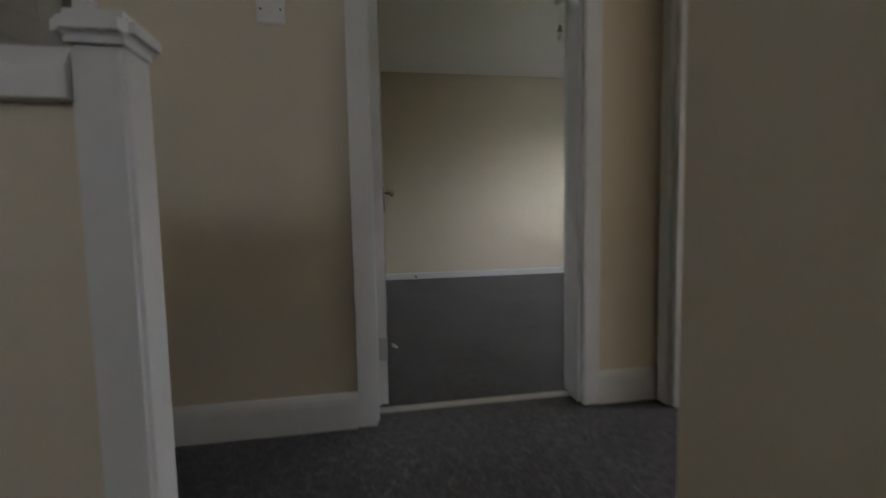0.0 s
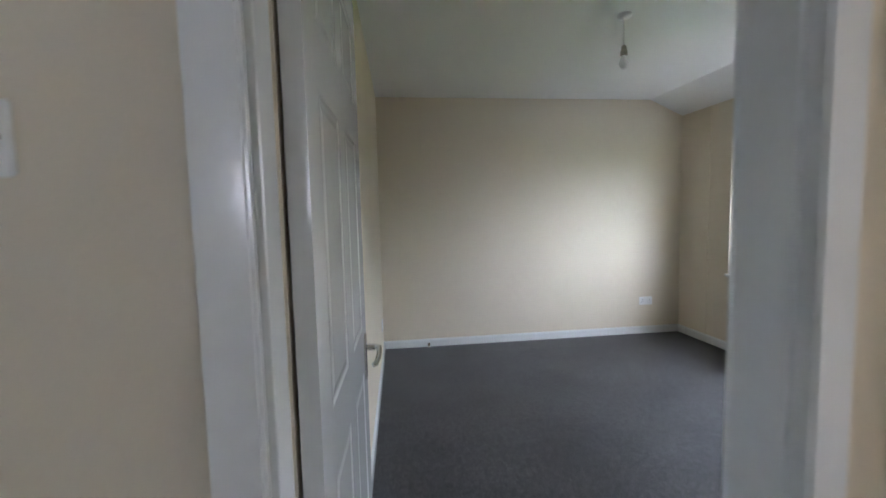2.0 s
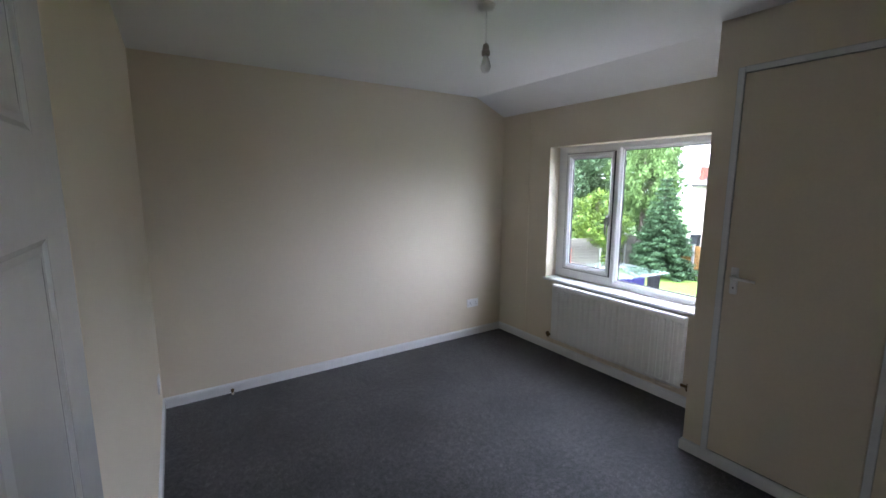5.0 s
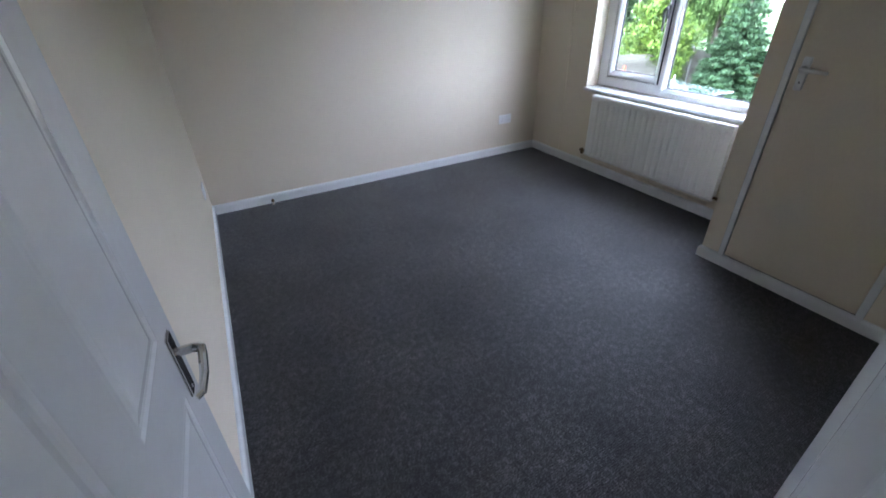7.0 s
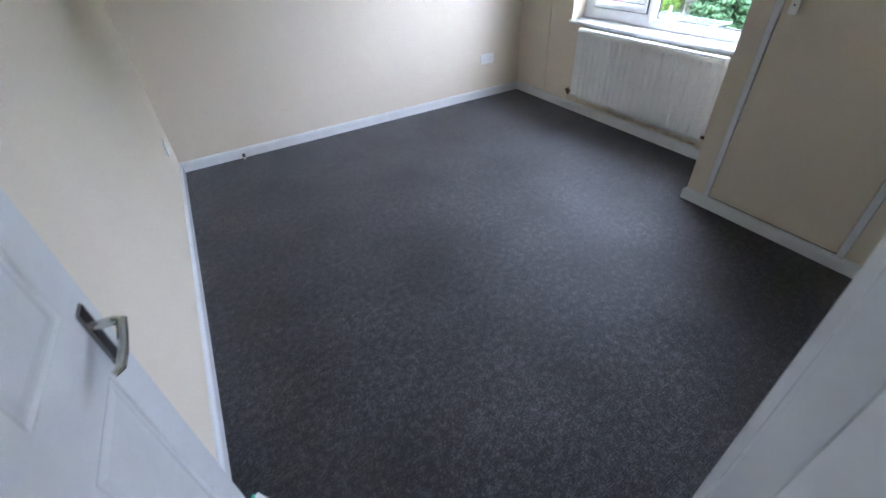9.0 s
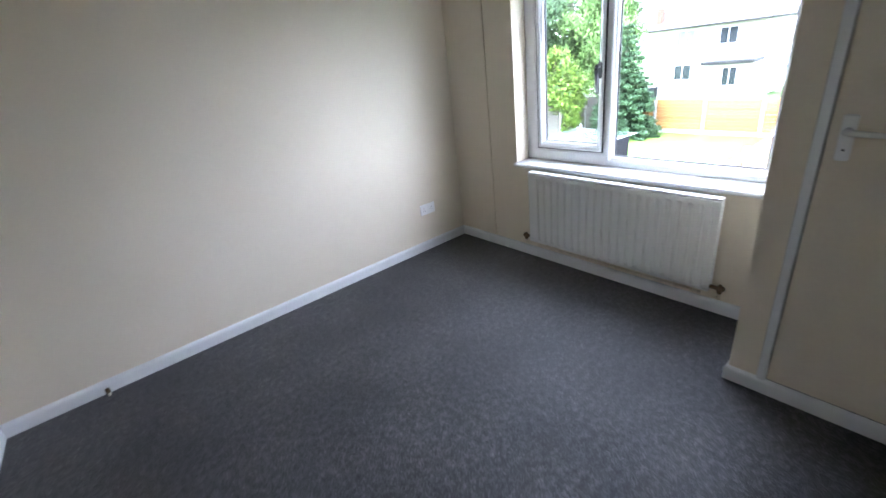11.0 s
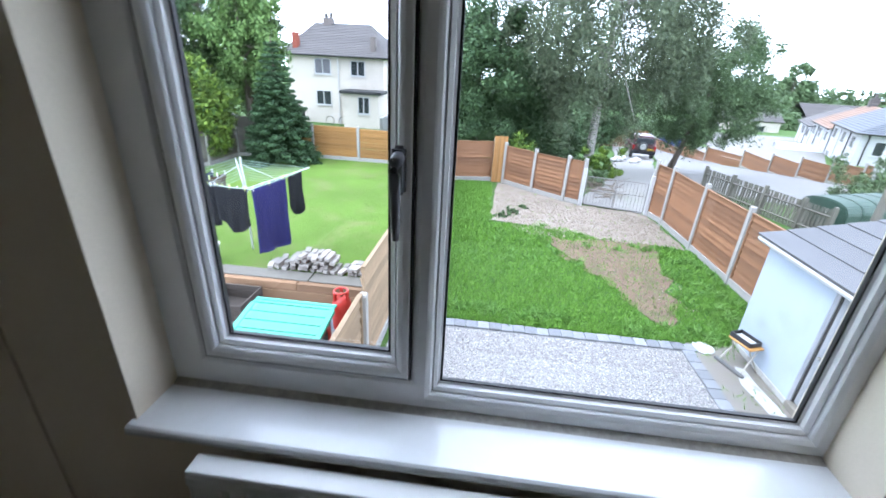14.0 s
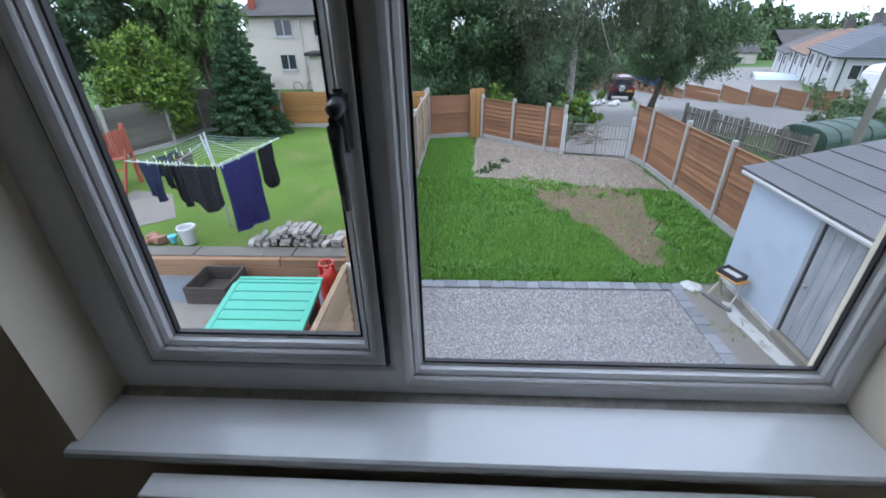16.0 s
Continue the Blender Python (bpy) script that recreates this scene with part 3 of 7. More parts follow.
cupboard_door()
b = box((CL_X - 0.010, CD_Y1, 0.0), (CL_X + 0.05, CD_Y1 + 0.032, CD_Z + 0.03), 0.003)
box((CL_X - 0.010, CD_Y0 - 0.032, 0.0), (CL_X + 0.05, CD_Y0, CD_Z + 0.03), 0.003, bm=b)
box((CL_X - 0.010, CD_Y0, CD_Z), (CL_X + 0.05, CD_Y1, CD_Z + 0.032), 0.003, bm=b)
structure("trim_cupboard_frame", b, GLOSS, "white painted frame strip round the cupboard door", "trim")


# ---- small fittings ----
def pendant():
    p = thing("pendant_light", (1.53, 1.815, CEILING), "bare white pendant lamp holder with bulb hanging from ceiling rose", "lamp")
    part("ceiling_rose", lathe([(0.0, 0), (0.042, 0.0), (0.042, -0.008), (0.034, -0.02), (0.012, -0.026), (0.0, -0.026)][::-1], (1.53, 1.815, CEILING), 20), PLASTIC, p, "", True)
    part("cord", tube([(1.53, 1.815, CEILING - 0.02), (1.53, 1.815, 2.235)], 0.003, 6), PLASTIC, p)
    holder = part("lamp_holder", lathe([(0.006, 0.0), (0.014, -0.008), (0.016, -0.03), (0.020, -0.034), (0.020, -0.055), (0.0155, -0.058)][::-1], (1.53, 1.815, 2.24), 14), mat("brown_lamp_holder", (0.3, 0.26, 0.22), 0.4, 0.1), p, "dull lamp holder")
    part("bulb", lathe([(0.011, 0.0), (0.012, -0.012), (0.018, -0.025), (0.024, -0.045), (0.024, -0.056), (0.018, -0.072), (0.006, -0.08)][::-1], (1.53, 1.815, 2.186), 16), BULBGLASS, p, "pearl glass bulb", True)


pendant()


def plate_fitting(name, m, w, h, label, category, switch):
    """A wall plate; local x along the wall, z up, front at -y."""
    p = thing(name, m, label, category)

    def add(pn, bm, material, lb=""):
        bmesh.ops.transform(bm, matrix=m, verts=bm.verts)
        return part(pn, bm, material, p, lb)
    add("plate", box((-w / 2, -0.009, -h / 2), (w / 2, 0, h / 2), 0.003, seg=2), PLASTIC)
    if switch:
        add("rocker", box((-0.006, -0.013, -0.011), (0.006, -0.008, 0.011), 0.0015), PLASTIC)
        for sx in (-0.03, 0.03):
            add("screw", lathe([(0.0035, 0), (0.0035, 0.0012)], (0, 0, 0), 8, m=Matrix.Translation((sx, -0.009, 0)) @ Matrix.Rotation(math.pi / 2, 4, 'X')), BRASS)
    else:
        for sx in (-0.036, 0.036):
            for dx, dz, ww, hh in ((0, 0.013, 0.004, 0.008), (-0.011, -0.006, 0.006, 0.004), (0.011, -0.006, 0.006, 0.004)):
                add("pin_hole", box((sx + dx - ww / 2, -0.0095, dz - hh / 2 - 0.006), (sx + dx + ww / 2, -0.0085, dz + hh / 2 - 0.006)), DARK)
            add("rocker", box((sx * 0.45 - 0.005, -0.011, 0.018), (sx * 0.45 + 0.005, -0.008, 0.032), 0.001), PLASTIC)
    return p


plate_fitting("light_switch", Matrix.Translation((-0.296, 0.0, 1.39)), 0.086, 0.086, "white plastic single light switch on the landing wall", "switch", True)
plate_fitting("power_socket", Matrix.Translation((2.805, FAR, 0.345)), 0.146, 0.086, "white plastic double power socket above the skirting", "socket", False)
plate_fitting("power_socket", Matrix.Translation((0.0585, 3.245, 0.315)) @ Matrix.Rotation(radians(88.9), 4, 'Z'), 0.146, 0.086, "white plastic double power socket on the wall", "socket", False)

stub = thing("pipe_stub", (0.503, FAR - 0.03, 0), "short capped brass pipe stub at the skirting", "pipe")
part("pipe", tube([(0.503, FAR - 0.045, -0.002), (0.503, FAR - 0.045, 0.03)], 0.0075, 8), COPPER, stub)
part("cap", lathe([(0.011, 0.02), (0.012, 0.024), (0.012, 0.042), (0.006, 0.046)], (0.503, FAR - 0.045, 0), 10), BRASS, stub, "tarnished brass cap")
wedge = thing("door_stop", (0.10, 0.885, 0), "small white and green door wedge at the foot of the door", "door stop")
part("wedge", prism([(0, 0), (0.045, 0), (0.045, 0.004), (0, 0.018)], 0.018, Matrix.Translation((0.086, 0.9, 0.0)) @ Matrix.Rotation(radians(-50), 4, 'Z'), bevel=0.001), PLASTIC, wedge)
part("tip", box((0.080, 0.894, 0.0), (0.092, 0.912, 0.018), 0.002), mat("green_plastic", (0.05, 0.4, 0.25), 0.4), wedge, "green plastic end")


# ---- the landing and stairs ----
NEWEL = (-0.307, -0.88)
HL, HR = -1.75, 1.088
b = box((HR, -0.075, -0.2), (HR + 0.11, 0.0, 2.7))
box((HR, -0.89, 2.02), (HR + 0.11, -0.075, 2.7), bm=b)
structure("wall_landing_side", b, CREAM, "cream painted landing wall round a doorway", "wall")
b = box((0.44, -3.4, -2.8), (3.2, -0.92, 2.7))
structure("wall_stair_side", b, CREAM, "cream painted stair wall", "wall")
b = box((HL - 0.12, -3.4, -2.8), (HL, 0.0, 2.7))
structure("wall_landing_left", b, CREAM, "cream painted wall at the end of the landing", "wall")
# unseen end wall; its opening is added to let sky light onto the landing
b = box((-1.87, -3.6, -2.8), (-1.15, -3.4, 2.7))
box((-0.65, -3.6, -2.8), (0.7, -3.4, 2.7), bm=b)
box((-1.15, -3.6, -2.8), (-0.65, -3.4, 1.3), bm=b)
box((-1.15, -3.6, 1.8), (-0.65, -3.4, 2.7), bm=b)
structure("wall_stair_end", b, CREAM, "cream painted unseen end wall with an opening added for light", "wall")
structure("ceiling_landing", box((-1.87, -3.6, CEILING), (1.3, 0.02, 2.7)), CEIL, "white painted landing ceiling", "ceiling")
structure("floor_hall_below", box((-1.8, -3.5, -2.8), (0.6, -0.6, -2.66)), CARPET, "charcoal carpet in the hall below", "floor")
structure("wall_below_landing", box((-1.8, -0.85, -2.8), (0.6, -0.7, -0.2)), CREAM, "cream painted wall under the landing", "wall")
b = bmesh.new()
for k in range(10):
    z = -0.19 * (k + 1)
    box((-0.32, -0.9 - 0.23 * (k + 1), -2.66), (0.44, -0.9 - 0.23 * k - 0.004, z), 0.012, bm=b, seg=2)
structure("stairs", b, CARPET, "straight flight of carpeted stairs up to the landing", "stairs")


def balustrade():
    r = thing("stair_balustrade", (NEWEL[0], NEWEL[1], 0), "white gloss newel post and handrail with boarded panel", "handrail")
    part("newel_post", box((NEWEL[0] - 0.03, NEWEL[1] - 0.03, -0.2), (NEWEL[0] + 0.03, NEWEL[1] + 0.03, 0.93), 0.006, seg=2), GLOSS, r)
    part("newel_cap", box((NEWEL[0] - 0.043, NEWEL[1] - 0.043, 0.928), (NEWEL[0] + 0.043, NEWEL[1] + 0.043, 0.965), 0.012, seg=3), GLOSS, r)
    prof = [(-0.035, 0), (0.035, 0), (0.035, 0.035), (0.022, 0.06), (-0.022, 0.06), (-0.035, 0.035)]
    part("handrail", prism(prof, NEWEL[0] - 0.03 - HL, Matrix.Translation((NEWEL[0] - 0.03, NEWEL[1], 0.865)) @ Matrix.Rotation(math.pi / 2, 4, 'Z')), GLOSS, r)
    part("board", box((HL, NEWEL[1] - 0.015, -0.15), (NEWEL[0] - 0.03, NEWEL[1] + 0.015, 0.868)), CREAM, r, "cream painted boarding below the handrail")
    return r


balustrade()
skirting("baseboard_landing_a", -0.068, 0.0, L_X1 + 0.068, 0.0, 0.125, 0.018)
skirting("baseboard_landing_b", HR - 0.003, 0.0, DOOR_W + 0.063, 0.0, 0.125, 0.018)

# doorway on the landing's side, with its leaf swung into the room beyond
b = box((HR - 0.016, -0.075, 0), (HR, -0.02, 2.02), 0.004, seg=2)
box((HR + 0.0, -0.10, 0), (HR + 0.11, -0.076, 2.02), 0.002, bm=b)
box((HR - 0.016, -0.02, 2.02), (HR, -0.88, 2.08), 0.004, bm=b)
structure("trim_side_door_frame", b, GLOSS, "white gloss painted door frame on the landing", "trim")
leaf_m2 = Matrix.Translation((HR + 0.122, -0.125, 0)) @ Matrix.Rotation(radians(-3), 4, 'Z')
panel_door("door_side_room", leaf_m2, 0.72, 1.975, "white six-panel door standing open into the next room", handle=False)
# room beyond; the gap in its end wall is unseen, added for light
b = box((HR + 0.11, -0.085, -0.2), (3.3, 0.0, 2.7))
box((3.15, -0.9, -0.2), (3.35, 0.0, 0.9), bm=b)
box((3.15, -0.9, 1.95), (3.35, 0.0, 2.7), bm=b)
structure("wall_side_room", b, CREAM, "cream painted walls of the next room", "wall")
structure("floor_side_room", box((1.25, -0.95, -0.2), (3.3, -0.085, -0.001)), CARPET, "charcoal carpet in the next room", "floor")
structure("ceiling_side_room", box((1.15, -0.9, CEILING), (3.3, 0.0, 2.7)), CEIL, "white painted ceiling of the next room", "ceiling")

# doorway of the left bedroom, with its leaf swung in
b = box((L_X1 - 0.0, -0.017, 0), (L_X1 + 0.068, 0.0, 2.0), 0.005, seg=2)
box((L_X0 - 0.068, -0.017, 0), (L_X0, 0.0, 2.0), 0.005, bm=b, seg=2)
box((L_X0 - 0.068, -0.017, 2.0), (L_X1 + 0.068, 0.0, 2.068), 0.005, bm=b, seg=2)
structure("trim_left_architrave", b, GLOSS, "white gloss painted door architrave", "trim")
b = box((L_X1 - 0.001, -0.004, 0), (L_X1 + 0.025, 0.139, 2.0), 0.002)
box((L_X0 - 0.025, -0.004, 0), (L_X0 + 0.001, 0.139, 2.0), 0.002, bm=b)
box((L_X0 - 0.025, -0.004, 1.985), (L_X1 + 0.025, 0.139, 2.01), 0.002, bm=b)
structure("trim_left_door_lining", b, GLOSS, "white gloss painted door lining", "trim")
b = prism([(-0.02, 0), (0.02, 0), (0.016, 0.006), (0, 0.009), (-0.016, 0.006)], L_X1 - L_X0, Matrix.Translation((L_X1, 0.105, -0.001)) @ Matrix.Rotation(math.pi / 2, 4, 'Z'))
structure("trim_left_threshold_bar", b, bpy.data.materials["aluminium_bar"], "worn metal carpet threshold bar in the doorway", "trim")
leaf_m3 = Matrix.Translation((L_X0 + 0.055, 0.1405, 0)) @ Matrix.Rotation(radians(78), 4, 'Z')
panel_door("door_left_room", leaf_m3, 0.762, 1.975, "white six-panel door standing ajar into a dim room")
# room walls; the opening at the back is unseen, added for the fill lamp
b = box((-2.7, 0.135, -0.2), (-2.58, 2.75, 2.7))
box((-2.58, 2.6, -0.2), (-0.85, 2.75, 2.7), bm=b)
box((-0.85, 2.6, -0.2), (-0.45, 2.75, 1.15), bm=b)
box((-0.85, 2.6, 1.65), (-0.45, 2.75, 2.7), bm=b)
box((-0.45, 2.6, -0.2), (-0.21, 2.75, 2.7), bm=b)
box((-0.32, 0.137, -0.2), (-0.21, 2.6, 2.7), bm=b)
structure("wall_left_room", b, CREAM, "cream painted walls of a dim room", "wall")
structure("floor_left_room", box((-2.6, 0.137, -0.2), (-0.2, 2.65, -0.001)), CARPET, "dark carpet in a dim room", "floor")
structure("ceiling_left_room", box((-2.6, 0.137, CEILING), (-0.2, 2.65, 2.7)), CEIL, "white painted ceiling of a dim room", "ceiling")

# ---- outside: materials ----
G, LAWN = -2.65, -2.30
GRASS = mat("rough_grass", (0.05655, 0.1087, 0.0261), 0.9, 0.35, 1.1, 45, 0.5, dist=0.03, spec=0.15, dirt=(0.07395, 0.1044, 0.0261), dirt_amount=0.7, dirt_scale=0.6)
LAWNM = mat("mown_lawn", (0.092, 0.155, 0.026), 0.9, 0.32, 0.8, 60, 0.6, dist=0.025, spec=0.15, dirt=(0.1479, 0.161, 0.0609), dirt_amount=0.85, dirt_scale=1.2)
EARTH = mat("bare_earth", (0.1305, 0.087, 0.05655), 0.95, 0.3, 3, 50, 0.6, dist=0.03, dirt=(0.0435, 0.0783, 0.0174), dirt_amount=0.7, dirt_scale=2.5)
GRAVEL = mat("pale_gravel_bed", (0.2523, 0.2436, 0.2436), 0.9, 0.6, 28, 90, 1.0, dist=0.03)
HARDCORE = mat("sandy_hardcore", (0.2044, 0.1653, 0.1305), 0.95, 0.35, 5, 60, 0.7, dist=0.02, dirt=(0.2436, 0.2262, 0.2044), dirt_amount=0.8, dirt_scale=5)
CONCRETE = mat("weathered_concrete", (0.174, 0.1566, 0.1348), 0.9, 0.2, 3, 40, 0.3, dist=0.01, dirt=(0.0783, 0.0957, 0.0435), dirt_amount=0.7, dirt_scale=3)
POSTM = mat("pale_concrete_post", (0.2871, 0.2784, 0.261), 0.85, 0.1, 4, 50, 0.2, dist=0.005)
BLOCKM = mat("blue_grey_block", (0.1653, 0.1714, 0.1827), 0.85, 0.15, 12, 70, 0.3, dist=0.004, random_var=0.25)
ASPHALT = mat("grey_asphalt", (0.14, 0.135, 0.128), 0.9, 0.12, 0.6, 30, 0.2)
WHITEPAINT = mat("spilt_white_paint", (0.3915, 0.3915, 0.3741), 0.7, 0.15, 8, 50, 0.2, dirt=(0.174, 0.1653, 0.1392), dirt_amount=0.9, dirt_scale=5)
FENCE_NEW = mat("golden_fence_board", (0.2958, 0.1522, 0.04785), 0.8, 0.18, 3, 40, 0.3, dist=0.004, random_var=0.2, stretch=(1, 1, 6))
FENCE_BROWN = mat("red_brown_fence_board", (0.185, 0.09, 0.042), 0.8, 0.2, 3, 40, 0.3, dist=0.004, random_var=0.25, stretch=(1, 1, 6))
FENCE_GREY = mat("silvered_fence_board", (0.1175, 0.1087, 0.09135), 0.9, 0.2, 3, 40, 0.3, dist=0.004, random_var=0.25, stretch=(1, 1, 6))
FENCE_PALE = mat("weathered_fence_board", (0.2349, 0.1653, 0.1001), 0.85, 0.2, 3, 40, 0.3, dist=0.004, random_var=0.2, stretch=(1, 1, 6))
SLEEPER = mat("treated_sleeper", (0.2088, 0.1218, 0.06525), 0.8, 0.2, 3, 40, 0.3, dist=0.005, random_var=0.15, stretch=(1, 0.2, 3))
SHEDBLUE = mat("pale_blue_masonry_paint", (0.335, 0.39, 0.46), 0.75, 0.06, 1.5, 60, 0.25, dist=0.006, dirt=(0.2175, 0.2349, 0.2436), dirt_amount=0.5, dirt_scale=1.3)
SHEDDOOR = mat("flaking_grey_door_paint", (0.2175, 0.2306, 0.2523), 0.8, 0.2, 3, 40, 0.2, dirt=(0.3654, 0.3654, 0.3654), dirt_amount=0.8, dirt_scale=3, stretch=(3, 3, 0.6))
SLATE = mat("grey_roof_felt", (0.083, 0.083, 0.088), 0.75, 0.15, 2, 60, 0.2, random_var=0.12)
FASCIA = mat("white_gutter", (0.435, 0.435, 0.435), 0.4, 0.05)
BARK = mat("tree_bark", (0.087, 0.0696, 0.0522), 0.95, 0.3, 6, 40, 0.7, dist=0.03)
BIRCHBARK = mat("birch_bark", (0.2784, 0.261, 0.2349), 0.9, 0.2, 3, 30, 0.4, dirt=(0.0348, 0.03045, 0.0261), dirt_amount=1.0, dirt_scale=6, stretch=(1, 1, 3))
RENDERW = mat("cream_render", (0.50, 0.45, 0.385), 0.9, 0.08, 0.5, 20, 0.2, dirt=(0.261, 0.2349, 0.1914), dirt_amount=0.4, dirt_scale=0.4)
RENDERB = mat("white_render", (0.4002, 0.4002, 0.4002), 0.9, 0.06, 0.5, 20, 0.2)
TILE = mat("grey_brown_roof_tile", (0.08004, 0.07221, 0.0696), 0.85, 0.25, 0.8, 8, 0.3, random_var=0.15)
TILEB = mat("blue_grey_roof_tile", (0.0957, 0.1044, 0.1218), 0.8, 0.15, 0.6, 8, 0.3, random_var=0.1)
TILER = mat("rust_roof_tile", (0.1914, 0.1131, 0.07395), 0.85, 0.15, 0.6, 8, 0.3, random_var=0.15)
CHIMR = mat("red_chimney_brick", (0.2175, 0.05655, 0.0348), 0.9, 0.2, 3, 12, 0.3)
DARKGLASS = mat("dark_window_glass", (0.0261, 0.03045, 0.0348), 0.08, 0.1, 1, 10, 0)
OFFWHITE = mat("white_window_frame", (0.435, 0.435, 0.435), 0.4, 0.02)


def leaf_material(name, a, c):
    m = bpy.data.materials.new(name)
    m.use_nodes = True
    nt = m.node_tree
    p = nt.nodes["Principled BSDF"]
    ge = nt.nodes.new("ShaderNodeNewGeometry")
    rp = nt.nodes.new("ShaderNodeValToRGB")
    rp.color_ramp.elements[0].color = (*a, 1)
    rp.color_ramp.elements[1].color = (*c, 1)
    nt.links.new(ge.outputs["Random Per Island"], rp.inputs["Fac"])
    nt.links.new(rp.outputs["Color"], p.inputs["Base Color"])
    p.inputs["Roughness"].default_value = 0.6
    p.inputs["Specular IOR Level"].default_value = 0.25
    return m


LEAF_BIRCH = leaf_material("birch_leaves", (0.036, 0.053, 0.03), (0.115, 0.142, 0.076))
LEAF_DARK = leaf_material("dark_leaves", (0.024, 0.052, 0.022), (0.08, 0.135, 0.052))
LEAF_MID = leaf_material("green_leaves", (0.034, 0.066, 0.026), (0.11, 0.165, 0.068))
LEAF_YELLOW = leaf_material("golden_conifer_leaves", (0.018, 0.05, 0.01), (0.135, 0.205, 0.02))
LEAF_LIME = leaf_material("lime_green_leaves", (0.045, 0.095, 0.022), (0.13, 0.21, 0.055))
LEAF_SPRUCE = leaf_material("blue_green_needles", (0.01392, 0.03654, 0.01392), (0.04785, 0.0957, 0.03654))
BLADES = leaf_material("grass_blades", (0.06, 0.15, 0.016), (0.18, 0.34, 0.05))
BLADES_LAWN = leaf_material("lawn_blades", (0.075, 0.135, 0.018), (0.13, 0.205, 0.03))
PEBBLES = leaf_material("mixed_pebbles", (0.12, 0.112, 0.108), (0.60, 0.575, 0.55))
PEBBLES_SAND = leaf_material("sandy_stones", (0.1218, 0.0957, 0.07395), (0.3654, 0.3132, 0.2523))


# ---- the lie of the land ----
def smooth(a, c, v):
    t = min(max((v - a) / (c - a), 0), 1)
    return t * t * (3 - 2 * t)


def fall(u, v):
    """The garden is level; beyond it the hillside drops away from the house, more towards the road."""
    s = 1 + smooth(18.5, 32, u) * (0.2 + 0.75 * smooth(6, -4, v)) + max(0, u - 32) * 0.055
    return 2.67 + (u - 2.67) * s, 2.2 + (v - 2.2) * s, 1.46 + (G - 1.46) * s


def land(u, v, up=0.0):
    x, y, z = fall(u, v)
    return Vector((x, y, z + up))


us = [3.424 + 0.55 * k for k in range(60)] + [37 + 3 * k for k in range(14)] + [90, 110, 140]
vs = [-320, -220, -160, -120, -90, -70] + [-58 + 2.0 * k for k in range(60)] + [75, 95, 130, 180, 260]
bm = bmesh.new()
rows = [[bm.verts.new(land(u, v, 0.03 * noise.noise((u * 0.4, v * 0.4, 0)) * smooth(9, 12, u) - 0.03)) for v in vs] for u in us]
for r0, r1 in zip(rows, rows[1:]):
    for k in range(len(vs) - 1):
        bm.faces.new((r0[k], r1[k], r1[k + 1], r0[k + 1]))
structure("ground", bm, GRASS, "rough green grass falling away down the hillside", "ground", True)


def sheet(name, outline, material, label, category, lift=0.012, wobble=0.0, cuts=5, z=None, kind="structure"):
    """A surface laid on the land within an outline."""
    bm = bmesh.new()
    pts = []
    for (x0, y0), (x1, y1) in zip(outline, outline[1:] + outline[:1]):
        n = max(1, int(math.hypot(x1 - x0, y1 - y0) / 0.25)) if wobble else 1
        pts += [(x0 + (x1 - x0) * k / n, y0 + (y1 - y0) * k / n) for k in range(n)]
    bm.faces.new([bm.verts.new((x + wobble * noise.noise((x * 2.1, y * 2.1, 3)), y + wobble * noise.noise((x * 2.1, y * 2.1, 7)), 0)) for x, y in pts])
    bmesh.ops.triangulate(bm, faces=bm.faces[:])
    if not wobble:
        bmesh.ops.subdivide_edges(bm, edges=bm.edges[:], cuts=cuts, use_grid_fill=True)
    for v in bm.verts:
        v.co = land(v.co.x, v.co.y, lift) if z is None else Vector((v.co.x, v.co.y, z))
    bmesh.ops.recalc_face_normals(bm, faces=bm.faces)
    if bm.faces[:][0].normal.z < 0:
        bmesh.ops.reverse_faces(bm, faces=bm.faces[:])
    return structure(name, bm, material, label, category)


sheet("gravel_bed", [(3.43, 3.5), (8.62, 3.5), (8.62, -1.27), (3.43, -1.27)], GRAVEL, "pale grey gravel bed behind the house", "gravel", 0.0)
sheet("path", [(3.43, -1.39), (8.95, -1.39), (9.0, -2.26), (3.43, -2.4)], CONCRETE, "worn concrete path beside the shed", "pavement", 0.004)
sheet("paint_spill", [(8.3, -2.02), (7.7, -2.08), (6.4, -2.14), (6.35, -2.01), (7.2, -1.88), (7.9, -1.82), (8.35, -1.88)], WHITEPAINT, "white paint spilt along the shed foot", "paint", 0.012, 0.05)
sheet("parking", [(14.25, 1.95), (18.6, 1.75), (17.2, -0.2), (16.5, -0.95), (15.95, -2.9), (13.2, -3.1), (13.4, -1.0), (14.0, 0.6)], HARDCORE, "sandy hardcore parking area inside the gate", "pavement", 0.0, 0.18)
sheet("dirt_patch", [(13.3, 0.3), (13.5, -2.3), (12.2, -2.2), (10.9, -1.95), (9.5, -1.5), (9.3, -1.2), (9.9, -0.85), (10.9, -0.6), (11.7, -0.1), (12.5, 0.35)], EARTH, "bare earth patch in the grass", "ground", -0.004, 0.4)
sheet("driveway", [(16.7, -0.9), (20.6, -2.9), (26.4, -4.5), (31, -5.5), (31, -8.0), (26.0, -6.4), (20.6, -4.9), (15.9, -2.9)], mat("pale_driveway", (0.185, 0.176, 0.163), 0.9, 0.15, 0.8, 20, 0.2, dirt=(0.13, 0.13, 0.1), dirt_amount=0.7, dirt_scale=0.7), "pale stony drive beyond the gate", "road", 0.02, 0.15)
